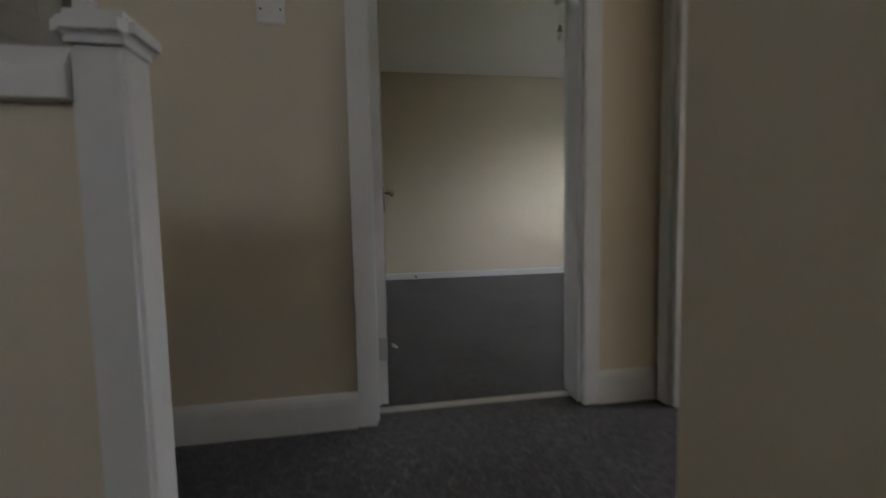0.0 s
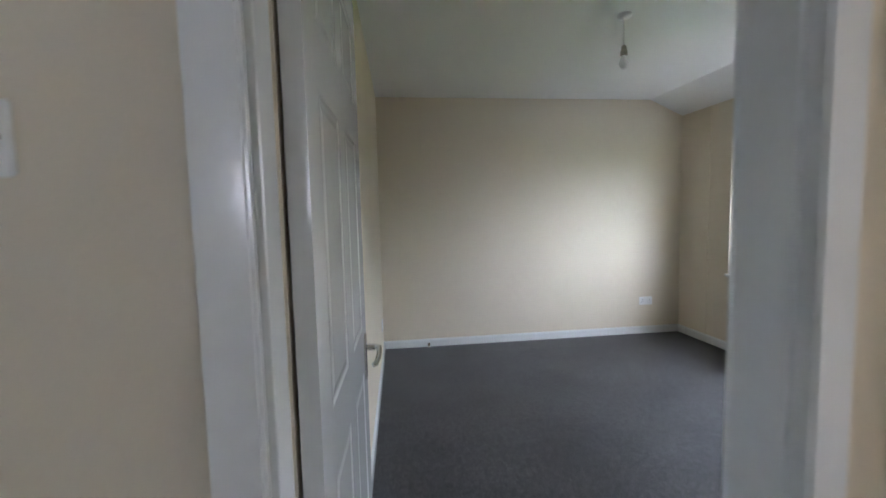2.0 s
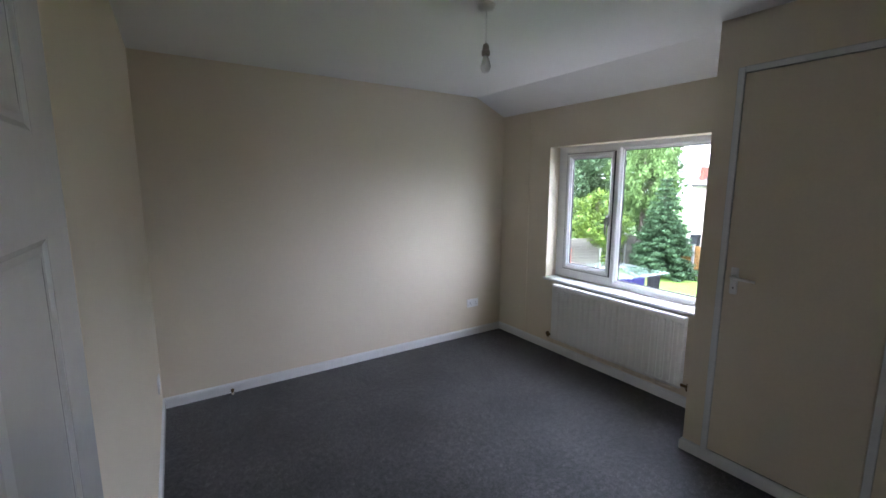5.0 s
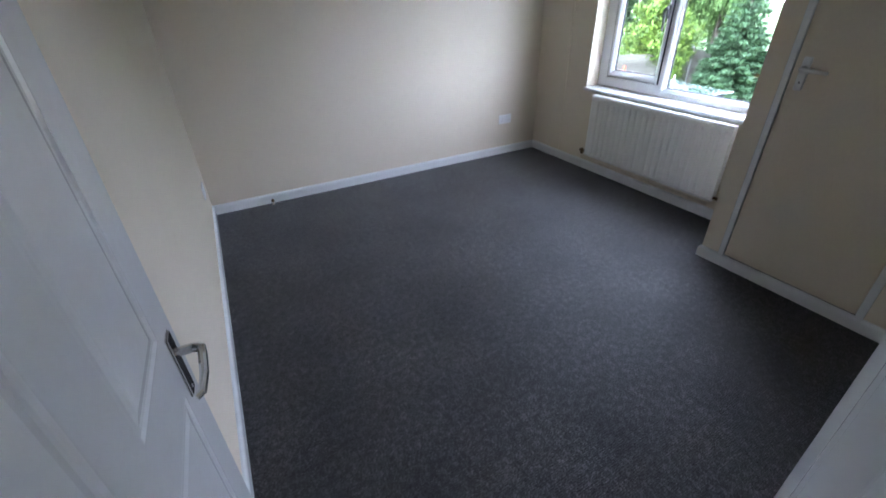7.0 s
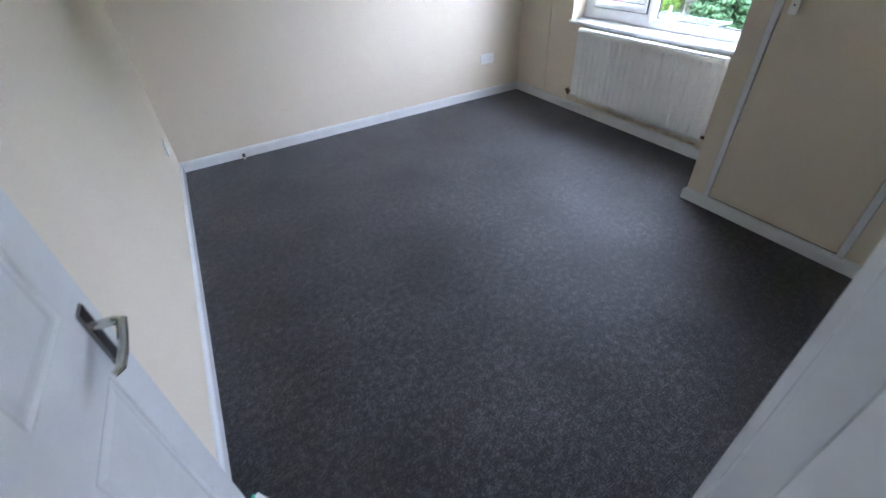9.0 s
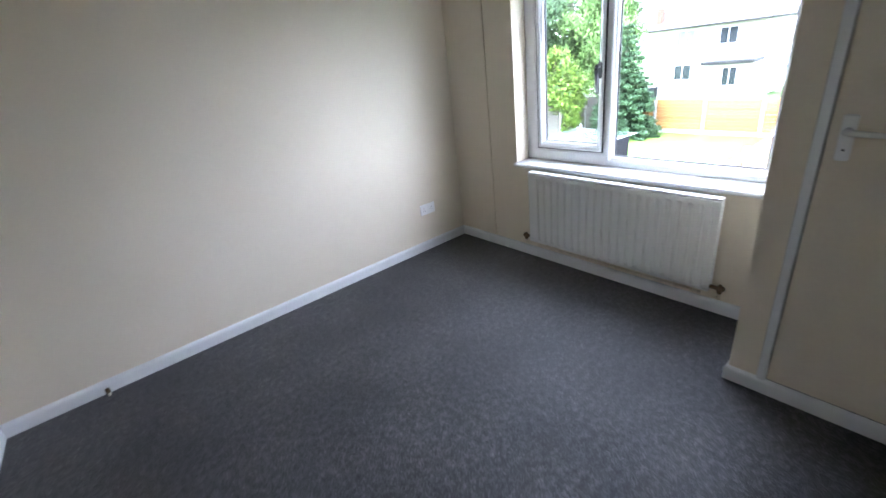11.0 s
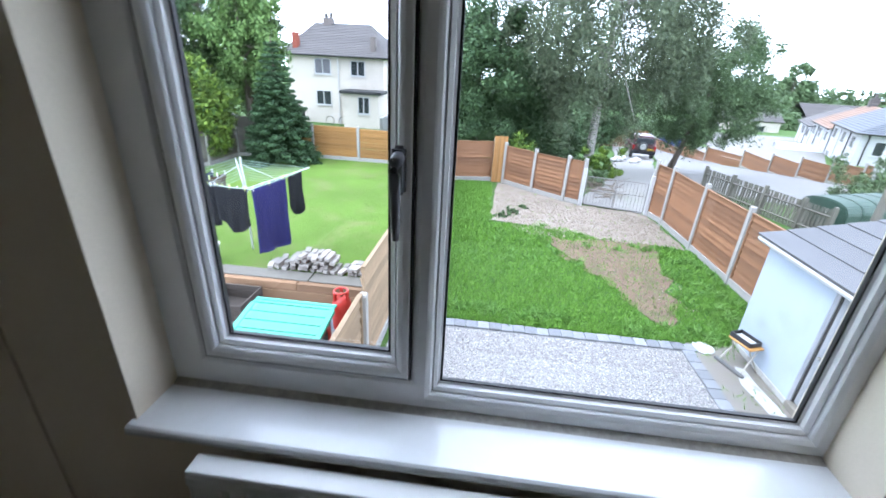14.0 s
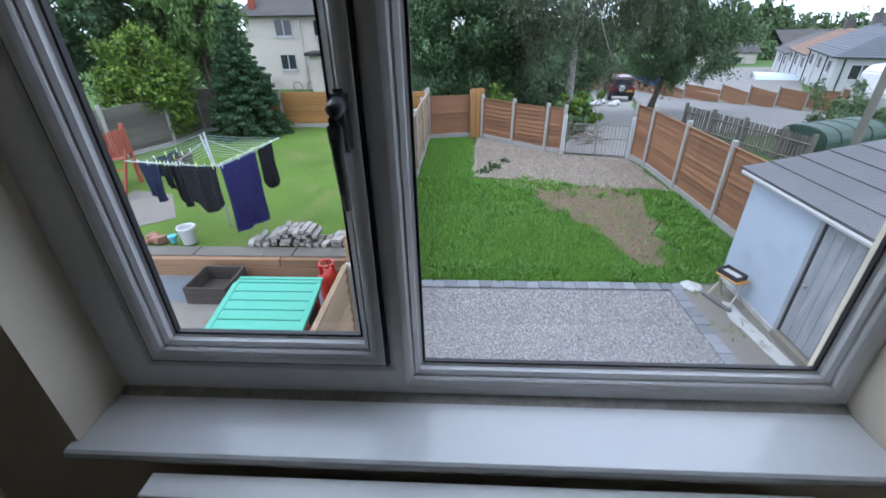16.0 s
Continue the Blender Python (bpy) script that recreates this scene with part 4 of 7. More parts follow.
sheet("road", [(20.4, -5.3), (27.5, -6.9), (32, -8.4), (31.5, -11.5), (25.6, -9.6), (24.1, -11.6), (21.8, -13.9), (17.0, -11.0)], ASPHALT, "grey asphalt lane", "road", 0.03, 0.0, 6)
sheet("yard", [(26.5, -10.3), (31.5, -11.7), (40, -13.2), (40, -24), (27, -15.6)], mat("stained_yard_concrete", (0.16, 0.15, 0.14), 0.9, 0.2, 0.7, 20, 0.2, dirt=(0.08, 0.09, 0.05), dirt_amount=0.8, dirt_scale=0.4), "stained concrete yard behind the lane fence", "pavement", 0.02)
sheet("patio", [(3.43, 3.72), (8.9, 3.72), (8.9, 9.5), (3.43, 9.5)], CONCRETE, "neighbour's concrete patio", "pavement", 0.004)
sheet("patio_gravel_strip", [(8.1, 3.75), (8.86, 3.75), (8.86, 8.6), (8.1, 8.6)], mat("dark_slate_chips", (0.11, 0.125, 0.14), 0.9, 0.4, 25, 90, 0.6), "dark slate chips below the sleeper wall", "gravel", 0.01)

# the neighbour's lawn lies higher, behind a wall of sleepers
bm = box((9.05, 3.68, G - 0.3), (18.9, 16, LAWN))
structure("ground_lawn", bm, LAWNM, "neighbour's mown lawn, raised above the patio", "ground")
sheet("stepping_slab", [(10.6, 8.3), (11.9, 9.2), (12.2, 10.4), (10.9, 10.0), (10.0, 9.0)], CONCRETE, "concrete slab on the neighbour's lawn", "pavement", 0, 0.0, 2, z=LAWN + 0.012)
wall = thing("sleeper_wall", (9.0, 6.0, G), "low retaining wall of treated timber sleepers", "wall")
for k, (z0, z1) in enumerate(((G - 0.1, G + 0.19), (G + 0.195, LAWN))):
    for j, y0 in enumerate((3.72, 6.1) if k == 0 else (3.72, 5.4, 7.8)):
        y1 = ((6.09, 9.5) if k == 0 else (5.39, 7.79, 9.5))[j]
        part("sleeper", box((8.9 + 0.004 * k, y0, z0), (9.05, y1, z1), 0.008), SLEEPER, wall)
wall_cap = thing("timber_ledge", (9.2, 6.0, LAWN), "grey weathered boards lying along the top of the sleeper wall", "board")
for y0, y1 in ((3.74, 5.2), (5.22, 7.0), (7.02, 9.0)):
    part("board", box((9.0, y0, LAWN + 0.002), (9.32, y1, LAWN + 0.03), 0.006), FENCE_GREY, wall_cap)


# ---- scattered stones and grass ----
def scatter(name, pts, normals_up, size, height, material, label, category, kind, rng, lean=0.5):
    """Blades: one upright triangle pair for each point."""
    n = len(pts)
    ang = rng.uniform(0, 2 * math.pi, n)
    side = np.stack([np.cos(ang), np.sin(ang), np.zeros(n)], 1) * (size * rng.uniform(0.6, 1.4, n))[:, None]
    tip = np.stack([rng.normal(0, lean, n) * height, rng.normal(0, lean, n) * height, height * rng.uniform(0.5, 1.3, n)], 1)
    v = np.empty((n * 4, 3))
    v[0::4], v[1::4] = pts - side, pts + side
    v[2::4], v[3::4] = pts + tip * 0.55 + side * 0.7, pts + tip
    f = np.arange(n)[:, None] * 4
    faces = np.concatenate([f + [0, 1, 2], f + [0, 2, 3]])
    return raw(name, v, faces, material, label, category, kind)


def raw(name, v, faces, material, label="", category="", kind="", parent=None):
    me = bpy.data.meshes.new(name)
    v = np.asarray(v, dtype=np.float32)
    faces = np.asarray(faces, dtype=np.int32)
    me.vertices.add(len(v))
    me.vertices.foreach_set("co", v.ravel())
    me.loops.add(faces.size)
    me.loops.foreach_set("vertex_index", faces.ravel())
    me.polygons.add(len(faces))
    me.polygons.foreach_set("loop_start", np.arange(0, faces.size, faces.shape[1], dtype=np.int32))
    me.update(calc_edges=True)
    me.materials.append(material)
    ob = new(name, me)
    if parent:
        ob.parent = parent
        ob.matrix_parent_inverse = parent.matrix_basis.inverted()
    return tagged(ob, label, category, kind=kind)


OCTA = np.array([(1, 0, 0), (-1, 0, 0), (0, 1, 0), (0, -1, 0), (0, 0, 1), (0, 0, -1)], float)
OCTF = np.array([(0, 2, 4), (2, 1, 4), (1, 3, 4), (3, 0, 4), (2, 0, 5), (1, 2, 5), (3, 1, 5), (0, 3, 5)])


def pebbles(name, pts, lo, hi, material, label, rng):
    n = len(pts)
    size = rng.uniform(lo, hi, n)
    a = rng.uniform(0, 2 * math.pi, n)
    sc = np.stack([size * rng.uniform(0.7, 1.3, n), size * rng.uniform(0.6, 1.0, n), size * rng.uniform(0.35, 0.7, n)], 1)
    base = OCTA[None] * sc[:, None] + rng.normal(0, 0.12, (n, 6, 3)) * size[:, None, None]
    c, s = np.cos(a)[:, None], np.sin(a)[:, None]
    v = np.stack([base[..., 0] * c - base[..., 1] * s, base[..., 0] * s + base[..., 1] * c, base[..., 2]], 2) + pts[:, None]
    return raw(name, v.reshape(-1, 3), (OCTF[None] + (np.arange(n) * 6)[:, None, None]).reshape(-1, 3), material, label, "gravel", "stuff")


rng = np.random.default_rng(5)
n = 46000
p = np.stack([rng.uniform(4.6, 8.58, n), rng.uniform(-1.24, 3.45, n), np.full(n, G + 0.004)], 1)
pebbles("gravel_stones", p, 0.007, 0.016, PEBBLES, "loose mixed grey and white gravel stones", rng)
n = 9000
p = np.stack([rng.uniform(13.3, 18.2, n), rng.uniform(-3.0, 1.8, n), np.full(n, G + 0.004)], 1)
p = p[(p[:, 1] > -3.1 + 0.0 * p[:, 0]) & (p[:, 1] < 0.6 + (p[:, 0] - 14) * 0.5 + 0.8) & (p[:, 1] > -0.95 - (16.5 - p[:, 0]) * 3.2) & (p[:, 0] < 17.2 + p[:, 1] * 0.6)]
pebbles("hardcore_stones", p, 0.012, 0.035, PEBBLES_SAND, "loose sandy stones on the parking area", rng)
n = 900
p = np.stack([rng.uniform(9.6, 12.9, n), rng.uniform(-2.1, 0.0, n), np.full(n, G + 0.006)], 1)
p = p[np.abs(p[:, 1] + 0.3 + (12.9 - p[:, 0]) * 0.33 + 0.7) < 0.9]
pebbles("earth_stones", p, 0.008, 0.022, PEBBLES_SAND, "small stones on the bare earth", rng)


PATCH = [(13.3, 0.3), (13.5, -2.3), (12.2, -2.2), (10.9, -1.95), (9.5, -1.5), (9.3, -1.2), (9.9, -0.85), (10.9, -0.6), (11.7, -0.1), (12.5, 0.35)]


def inside(poly, x, y):
    hit = False
    for (x0, y0), (x1, y1) in zip(poly, poly[1:] + poly[:1]):
        if (y0 > y) != (y1 > y) and x < (x1 - x0) * (y - y0) / (y1 - y0) + x0:
            hit = not hit
    return hit


def grassy(x, y):
    """True where our garden's rough grass grows: thin on the earth patch, none on the parking area."""
    e = noise.noise((x * 1.7, y * 1.7, 2)) * 0.35
    f = noise.noise((x * 1.4, y * 1.4, 9)) * 0.45
    if inside(PATCH, x + f, y + e):
        return random.random() < 0.16
    if x > 14.0 - smooth(0.6, -2.5, y) * 0.8 + e and y < 1.95 + e * 0.4:
        return random.random() < 0.02
    return True


pts = []
while len(pts) < 75000:
    x, y = 8.86 + (18.5 - 8.86) * random.random() ** 1.5, random.uniform(-3.2, 3.5)
    if grassy(x, y):
        pts.append((x, y, G - 0.02))
P = np.array(pts)
near = P[:, 0] < 12.5
scatter("grass_near", P[near], True, 0.0055, 0.075, BLADES, "long rough green grass", "grass", "stuff", rng)
scatter("grass_far", P[~near], True, 0.010, 0.08, BLADES, "long rough green grass", "grass", "stuff", rng)
weeds = []
for _ in range(170):
    x, y = (random.uniform(9.0, 13.2), random.uniform(-3.2, -1.9)) if random.random() < 0.5 else (random.uniform(11.5, 14.5), random.uniform(-1.8, 2.0))
    if random.random() < 0.3:
        x, y = random.uniform(8.9, 9.4), random.uniform(-1.9, 3.3)
    if grassy(x, y):
        weeds += [(x + random.gauss(0, 0.07), y + random.gauss(0, 0.07), G) for _ in range(40)]
scatter("weeds", np.array(weeds), True, 0.013, 0.085, leaf_material("weed_leaves", (0.05, 0.13, 0.015), (0.13, 0.24, 0.05)), "broad-leaved weeds in the grass", "weeds", "stuff", rng, 0.9)
n = 16000
p = np.stack([9.35 + 9.4 * rng.uniform(0, 1, n) ** 1.3, rng.uniform(3.75, 12.0, n), np.full(n, LAWN)], 1)
scatter("lawn_blades", p, True, 0.006, 0.018, BLADES_LAWN, "short blades of the mown lawn", "grass", "stuff", rng)
n = 500
p = np.stack([rng.uniform(4.5, 8.9, n), rng.uniform(-2.2, -1.43, n), np.full(n, G)], 1)
p = p[np.abs(np.sin(p[:, 0] * 3.1)) > 0.75]
scatter("path_weeds", p, True, 0.008, 0.06, BLADES, "tufts of grass on the concrete path", "grass", "stuff", rng, 0.8)

# ---- kerb of blocks round the gravel ----
kerb = thing("block_kerb", (8.72, 1.0, G), "edging of blue-grey concrete blocks round the gravel", "kerb")
kerb["kind"] = "structure"


def piece(name, me, m, parent):
    ob = new(name, me)
    ob.parent = parent
    ob.matrix_parent_inverse = Matrix.Identity(4) if parent.parent else parent.matrix_basis.inverted()
    ob.matrix_basis = m
    return ob


def mesh_of(bm, name, material):
    me = bpy.data.meshes.new(name)
    bm.to_mesh(me)
    bm.free()
    me.materials.append(material)
    return me


block = mesh_of(box((-0.098, -0.1, -0.07), (0.098, 0.1, 0.0), 0.008), "block", BLOCKM)
for k in range(25):
    piece("block", block, pose(8.72 + random.gauss(0, 0.004), 3.4 - 0.2 * k, G + 0.035 + random.gauss(0, 0.003), random.gauss(0, 1), random.gauss(0, 1), 90 + random.gauss(0, 0.8)), kerb)
for k in range(27):
    piece("block", block, pose(8.62 - 0.2 * k, -1.33 + random.gauss(0, 0.004), G + 0.03 + random.gauss(0, 0.003), random.gauss(0, 1), random.gauss(0, 1), random.gauss(0, 0.8)), kerb)


# ---- fences ----
def fence(name, points, height, board, label, slats=9, post_h=None, post_m=None, gravel=True, uneven=0.02, first_post=None):
    """A run of lap panels between concrete posts; points: (x, y, base z)."""
    f = thing(name, points[0], label, "fence")
    post_m = post_m or POSTM
    for (x0, y0, z0), (x1, y1, z1) in zip(points, points[1:]):
        d = math.hypot(x1 - x0, y1 - y0)
        a = math.degrees(math.atan2(y1 - y0, x1 - x0))
        zb = min(z0, z1)
        m = pose(x0, y0, zb, 0, 0, a)
        gap = 0.16 if gravel else 0.03
        h = height + random.uniform(-uneven, uneven)
        pm = box((0.06, -0.012, gap), (0.10, 0.022, h), m=m)
        box((d - 0.10, -0.012, gap), (d - 0.06, 0.022, h), m=m, bm=pm)
        box((0.06, -0.022, h - 0.02), (d - 0.06, 0.026, h + 0.006), m=m, bm=pm)
        panel = part("panel", pm, board, f)
        sh = (h - gap - 0.02) / slats
        slat = mesh_of(box((0.06, -0.007, 0.0), (d - 0.06, 0.007, sh * 1.05)), "slat", board)
        for k in range(slats):
            ob = new("slat", slat)
            ob.parent = panel
            ob.matrix_parent_inverse = Matrix.Identity(4)
            ob.matrix_basis = m @ pose(0, 0.005, gap + sh * k, -13 + random.gauss(0, 0.8), random.gauss(0, 0.25), 0)
        if gravel:
            part("gravel_board", box((0.05, -0.022, 0.0), (d - 0.05, 0.022, gap - 0.005), 0.004, m=m), post_m, f, "concrete gravel board")
    ph = post_h or height + 0.12
    for i, (x, y, z) in enumerate(points):
        q = points[min(i + 1, len(points) - 1)] if i == 0 else points[i - 1]
        a = math.degrees(math.atan2(q[1] - y, q[0] - x))
        part("post", box((-0.05, -0.05, -0.3), (0.05, 0.05, first_post if first_post and i == 0 else ph), 0.01, m=pose(x, y, z, random.gauss(0, 0.5), random.gauss(0, 0.5), a)), post_m, f)
    return f


fence("garden_fence", [(7.15, 3.62, G), (9.0, 3.6, G), (10.85, 3.58, G), (12.7, 3.56, G), (14.55, 3.54, G), (16.4, 3.52, G), (18.4, 3.5, G)], 1.68, FENCE_PALE, "lapped timber panels between white concrete posts dividing two gardens", 10, first_post=1.34)
fence("near_garden_fence", [(3.5, 3.64, G), (5.3, 3.63, G), (7.15, 3.62, G)], 1.36, FENCE_PALE, "low weathered timber fence panels beside the house", 8, post_h=1.32)
fence("back_garden_fence", [(18.4, 3.5, G), (18.75, 1.95, G)], 1.5, FENCE_BROWN, "brown lapped fence panel at the garden's end", 9)
fence("angled_fence", [(18.55, 1.55, G), (17.6, 0.55, G), (16.75, -0.45, G), (16.45, -0.95, G)], 1.42, FENCE_BROWN, "brown lapped fence stepping down to the gate", 9)
f = thing("spare_panel", (18.62, 1.75, G), "single upright golden timber panel beside the fence", "panel")
part("frame", box((-0.03, -0.25, 0.02), (0.03, -0.21, 1.72), m=pose(18.55, 1.75, G, 0, 0, 12)), FENCE_NEW, f)
for k in range(6):
    part("board", box((-0.012, -0.24 + 0.082 * k, 0.02), (0.012, -0.163 + 0.082 * k, 1.74), m=pose(18.55, 1.75, G, 0, 0, 12)), FENCE_NEW, f)
fence("side_fence", [(15.95, -2.95, G), (15.1, -3.12, G), (13.25, -3.18, G), (11.4, -3.24, G), (9.55, -3.3, G)], 1.62, FENCE_BROWN, "red-brown lapped fence along the garden's side", 11)
L2 = LAWN - 0.02
fence("lawn_back_fence", [(18.75, 3.6, L2), (18.8, 5.4, L2), (18.85, 7.25, L2), (18.9, 9.1, L2), (18.8, 10.6, L2)], 1.28, FENCE_NEW, "golden lapped fence behind the neighbour's lawn", 9, post_h=1.36)
fence("grey_fence", [(18.2, 11.9, L2), (16.45, 11.95, L2), (14.7, 12.7, L2), (13.2, 13.8, L2), (11.6, 14.6, L2)], 1.5, FENCE_GREY, "silver-grey lapped fence along the neighbour's garden", 10)
fence("grey_fence_end", [(18.2, 11.9, L2), (18.8, 10.6, L2)], 1.5, FENCE_GREY, "silver-grey fence panel in the garden corner", 10)
pts = [(29.5, -7.6), (27.6, -8.3), (26.3, -9.1), (25.46, -10.5), (24.46, -11.28), (23.68, -12.07), (23.09, -13.01), (22.54, -13.94), (21.9, -15.0)]
fence("road_fence", [tuple(land(*q)) for q in pts], 1.18, FENCE_BROWN, "brown fence panels with white posts along the lane", 6, gravel=True)


GATEM = mat("rusting_grey_gate_paint", (0.17, 0.165, 0.16), 0.6, 0.2, 6, 50, 0.1, dirt=(0.12, 0.07, 0.045), dirt_amount=0.8, dirt_scale=8)


def gate():
    g = thing("metal_gate", (16.2, -1.9, G), "grey tubular metal garden gates, closed", "gate")
    a, c = Vector((16.42, -1.05, G + 0.06)), Vector((15.97, -2.85, G + 0.06))
    mid = (a + c) / 2
    for p0, p1 in ((a, mid), (mid, c)):
        fr = bmesh.new()
        up = Vector((0, 0, 0.92))
        d = (p1 - p0).normalized() * 0.02
        for q0, q1 in ((p0 + d, p1 - d), (p0 + d + up, p1 - d + up), (p0 + d, p0 + d + up), (p1 - d, p1 - d + up), (p0 + d + up * 0.55, p1 - d + up * 0.55)):
            tube([q0, q1], 0.014, 6, bm=fr)
        gf = part("gate_frame", fr, GATEM, g)
        for k in range(1, 9):
            q = p0.lerp(p1, k / 9)
            part("bar", tube([q, q + up], 0.006, 6), GATEM, gf)
    return g


gate()
post = mesh_of(box((-0.06, -0.06, -0.2), (0.06, 0.06, 1.25), 0.01), "gate_post", OFFWHITE)
for x, y in ((16.45, -0.97), (15.93, -2.92)):
    tagged(new("gate_post", post), "white painted concrete gate post", "post", "gate posts").matrix_basis = pose(x, y, G)


# ---- the blue shed ----
def shed():
    s = thing("garden_shed", (7.5, -2.6, G), "pale blue painted masonry shed with grey felt roof", "shed")
    x0, x1, yf, yb, ze = 4.6, 9.0, -2.21, -4.56, -0.78
    zb = ze + 0.5
    w = bmesh.new()
    dl, dr, dz = 7.55, 6.75, -0.86
    box((dl, yf - 0.12, G), (x1, yf, ze), bm=w)
    box((x0, yf - 0.12, G), (dr, yf, ze), bm=w)
    box((dr, yf - 0.12, dz), (dl, yf, ze), bm=w)
    part("front_wall", w, SHEDBLUE, s)
    for xa in (x0, x1 - 0.12):
        part("side_wall", prism([(yf - 0.12, G), (yb, G), (yb, zb), (yf - 0.12, ze)], 0.12, Matrix.Translation((xa, 0, 0)) @ Matrix(((0, 1, 0, 0), (1, 0, 0, 0), (0, 0, 1, 0), (0, 0, 0, 1)))), SHEDBLUE, s)
    part("back_wall", box((x0, yb - 0.12, G), (x1, yb, zb)), SHEDBLUE, s)
    part("plinth", box((x0, yf, G), (x1 + 0.02, yf + 0.02, G + 0.1), 0.01), WHITEPAINT, s, "pale splashed plinth")
    fr = box((dl - 0.02, yf - 0.06, G + 0.12), (dl + 0.05, yf + 0.012, dz + 0.05), 0.004)
    box((dr - 0.05, yf - 0.06, G + 0.12), (dr + 0.02, yf + 0.012, dz + 0.05), 0.004, bm=fr)
    part("door_frame", fr, SHEDDOOR, s)
    door = part("door", box((dr + 0.02, yf - 0.045, G + 0.14), (dl - 0.05, yf - 0.03, dz - 0.01)), SHEDDOOR, s, "flaking grey plank door")
    nb = 5
    bw = (dl - 0.05 - dr - 0.02) / nb
    for k in range(nb):
        part("plank", box((dr + 0.022 + bw * k, yf - 0.034, G + 0.14), (dr + 0.018 + bw * (k + 1), yf - 0.012, dz - 0.012), 0.003), SHEDDOOR, door)
    # solid black strip fills the gap, to stand for its shade
    part("gap", box((dl - 0.052, yf - 0.05, G + 0.14), (dl - 0.018, yf + 0.002, dz)), DARK, s, "black strip standing for the shaded gap at the door's edge")
    part("door_knob", lathe([(0.012, 0), (0.012, 0.02), (0.025, 0.03), (0.02, 0.05), (0.004, 0.055)], (0, 0, 0), 10, m=Matrix.Translation((dl - 0.14, yf - 0.012, -1.72)) @ Matrix.Rotation(-math.pi / 2, 4, 'X')), STEEL, s)
    part("door_step", box((dr - 0.02, yf - 0.08, G), (dl + 0.02, yf + 0.05, G + 0.12), 0.015), CONCRETE, s, "worn concrete door step")
    part("gutter", tube([(x0 - 0.1, yf + 0.12, ze + 0.01), (x1 + 0.1, yf + 0.12, ze + 0.02)], 0.05, 8), FASCIA, s, "white plastic gutter")
    part("fascia", box((x0 - 0.1, yf + 0.02, ze - 0.06), (x1 + 0.1, yf + 0.06, ze + 0.06), 0.005), FASCIA, s)
    slope = math.atan2(zb - ze + 0.02, yf - yb)
    run = (yf + 0.16 - (yb - 0.2)) / math.cos(slope)
    n = 7
    course = run / n
    nx = 3
    bx = (x1 + 0.12 - (x0 - 0.12)) / nx
    sheet_m = mesh_of(box((0.001, 0, 0), (bx - 0.001, course * 1.1, 0.022)), "shingle", SLATE)
    roof = part("roof", box((x0 - 0.1, 0, -0.03), (x1 + 0.1, run, 0.0), m=Matrix.Translation((0, yf + 0.16, ze + 0.06)) @ Matrix.Rotation(-slope, 4, 'X') @ Matrix.Diagonal((1, -1, 1, 1))), SLATE, s, "grey felt strip roof")
    for r in range(n):
        for k in range(nx):
            ob = new("shingle", sheet_m)
            ob.parent = roof
            ob.matrix_parent_inverse = Matrix.Identity(4)
            ob.matrix_basis = Matrix.Translation((x0 - 0.12 + bx * k, yf + 0.16, ze + 0.06)) @ Matrix.Rotation(-slope, 4, 'X') @ Matrix.Rotation(math.pi, 4, 'Z') @ Matrix.Translation((-bx, course * r - 0.01, 0.014)) @ Matrix.Rotation(radians(-2.2), 4, 'X')
    return s


shed()


def stool():
    s = thing("step_stool", (8.35, -1.92, G), "small wooden topped stool with pale tubular legs", "stool")
    m = pose(8.38, -1.97, G, 0, 0, 20)
    part("seat", box((-0.2, -0.13, 0.42), (0.2, 0.13, 0.45), 0.01, m=m), mat("orange_ply", (0.42, 0.22, 0.06), 0.6, 0.1), s)
    legm = mat("cream_tube", (0.4, 0.38, 0.33), 0.5, 0.05)
    for sx in (-1, 1):
        for sy in (-1, 1):
            part("leg", tube([m @ Vector((sx * 0.15, sy * 0.1, 0.42)), m @ Vector((sx * 0.2, -sy * 0.16, 0.0))], 0.012, 6), legm, s)
    part("foot_bar", box((-0.28, 0.16, 0.0), (0.24, 0.22, 0.05), 0.01, m=m), mat("grey_foot", (0.1, 0.1, 0.1), 0.7), s)
    t = thing("paint_tray", (8.38, -1.97, G + 0.45), "dark plastic paint tray with white dregs on the stool", "tray")
    tr = box((-0.15, -0.11, 0.452), (0.2, 0.11, 0.46), m=m)
    for lo, hi in (((-0.15, -0.11, 0.452), (0.2, -0.1, 0.53)), ((-0.15, 0.1, 0.452), (0.2, 0.11, 0.53)), ((-0.15, -0.11, 0.452), (-0.14, 0.11, 0.53)), ((0.19, -0.11, 0.452), (0.2, 0.11, 0.53))):
        box(lo, hi, 0.003, m=m, bm=tr)
    part("tray", tr, mat("black_plastic", (0.03, 0.03, 0.035), 0.4), t)
    part("paint", box((-0.13, -0.09, 0.461), (0.18, 0.09, 0.485), 0.01, m=m), WHITEPAINT, t, "dried white paint")


stool()
tagged(part("stepping_stone", lathe([(0.17, 0), (0.18, 0.02), (0.15, 0.035)], (8.75, -1.62, G), 9), WHITEPAINT), "pale flat stone beside the kerb", "stone")


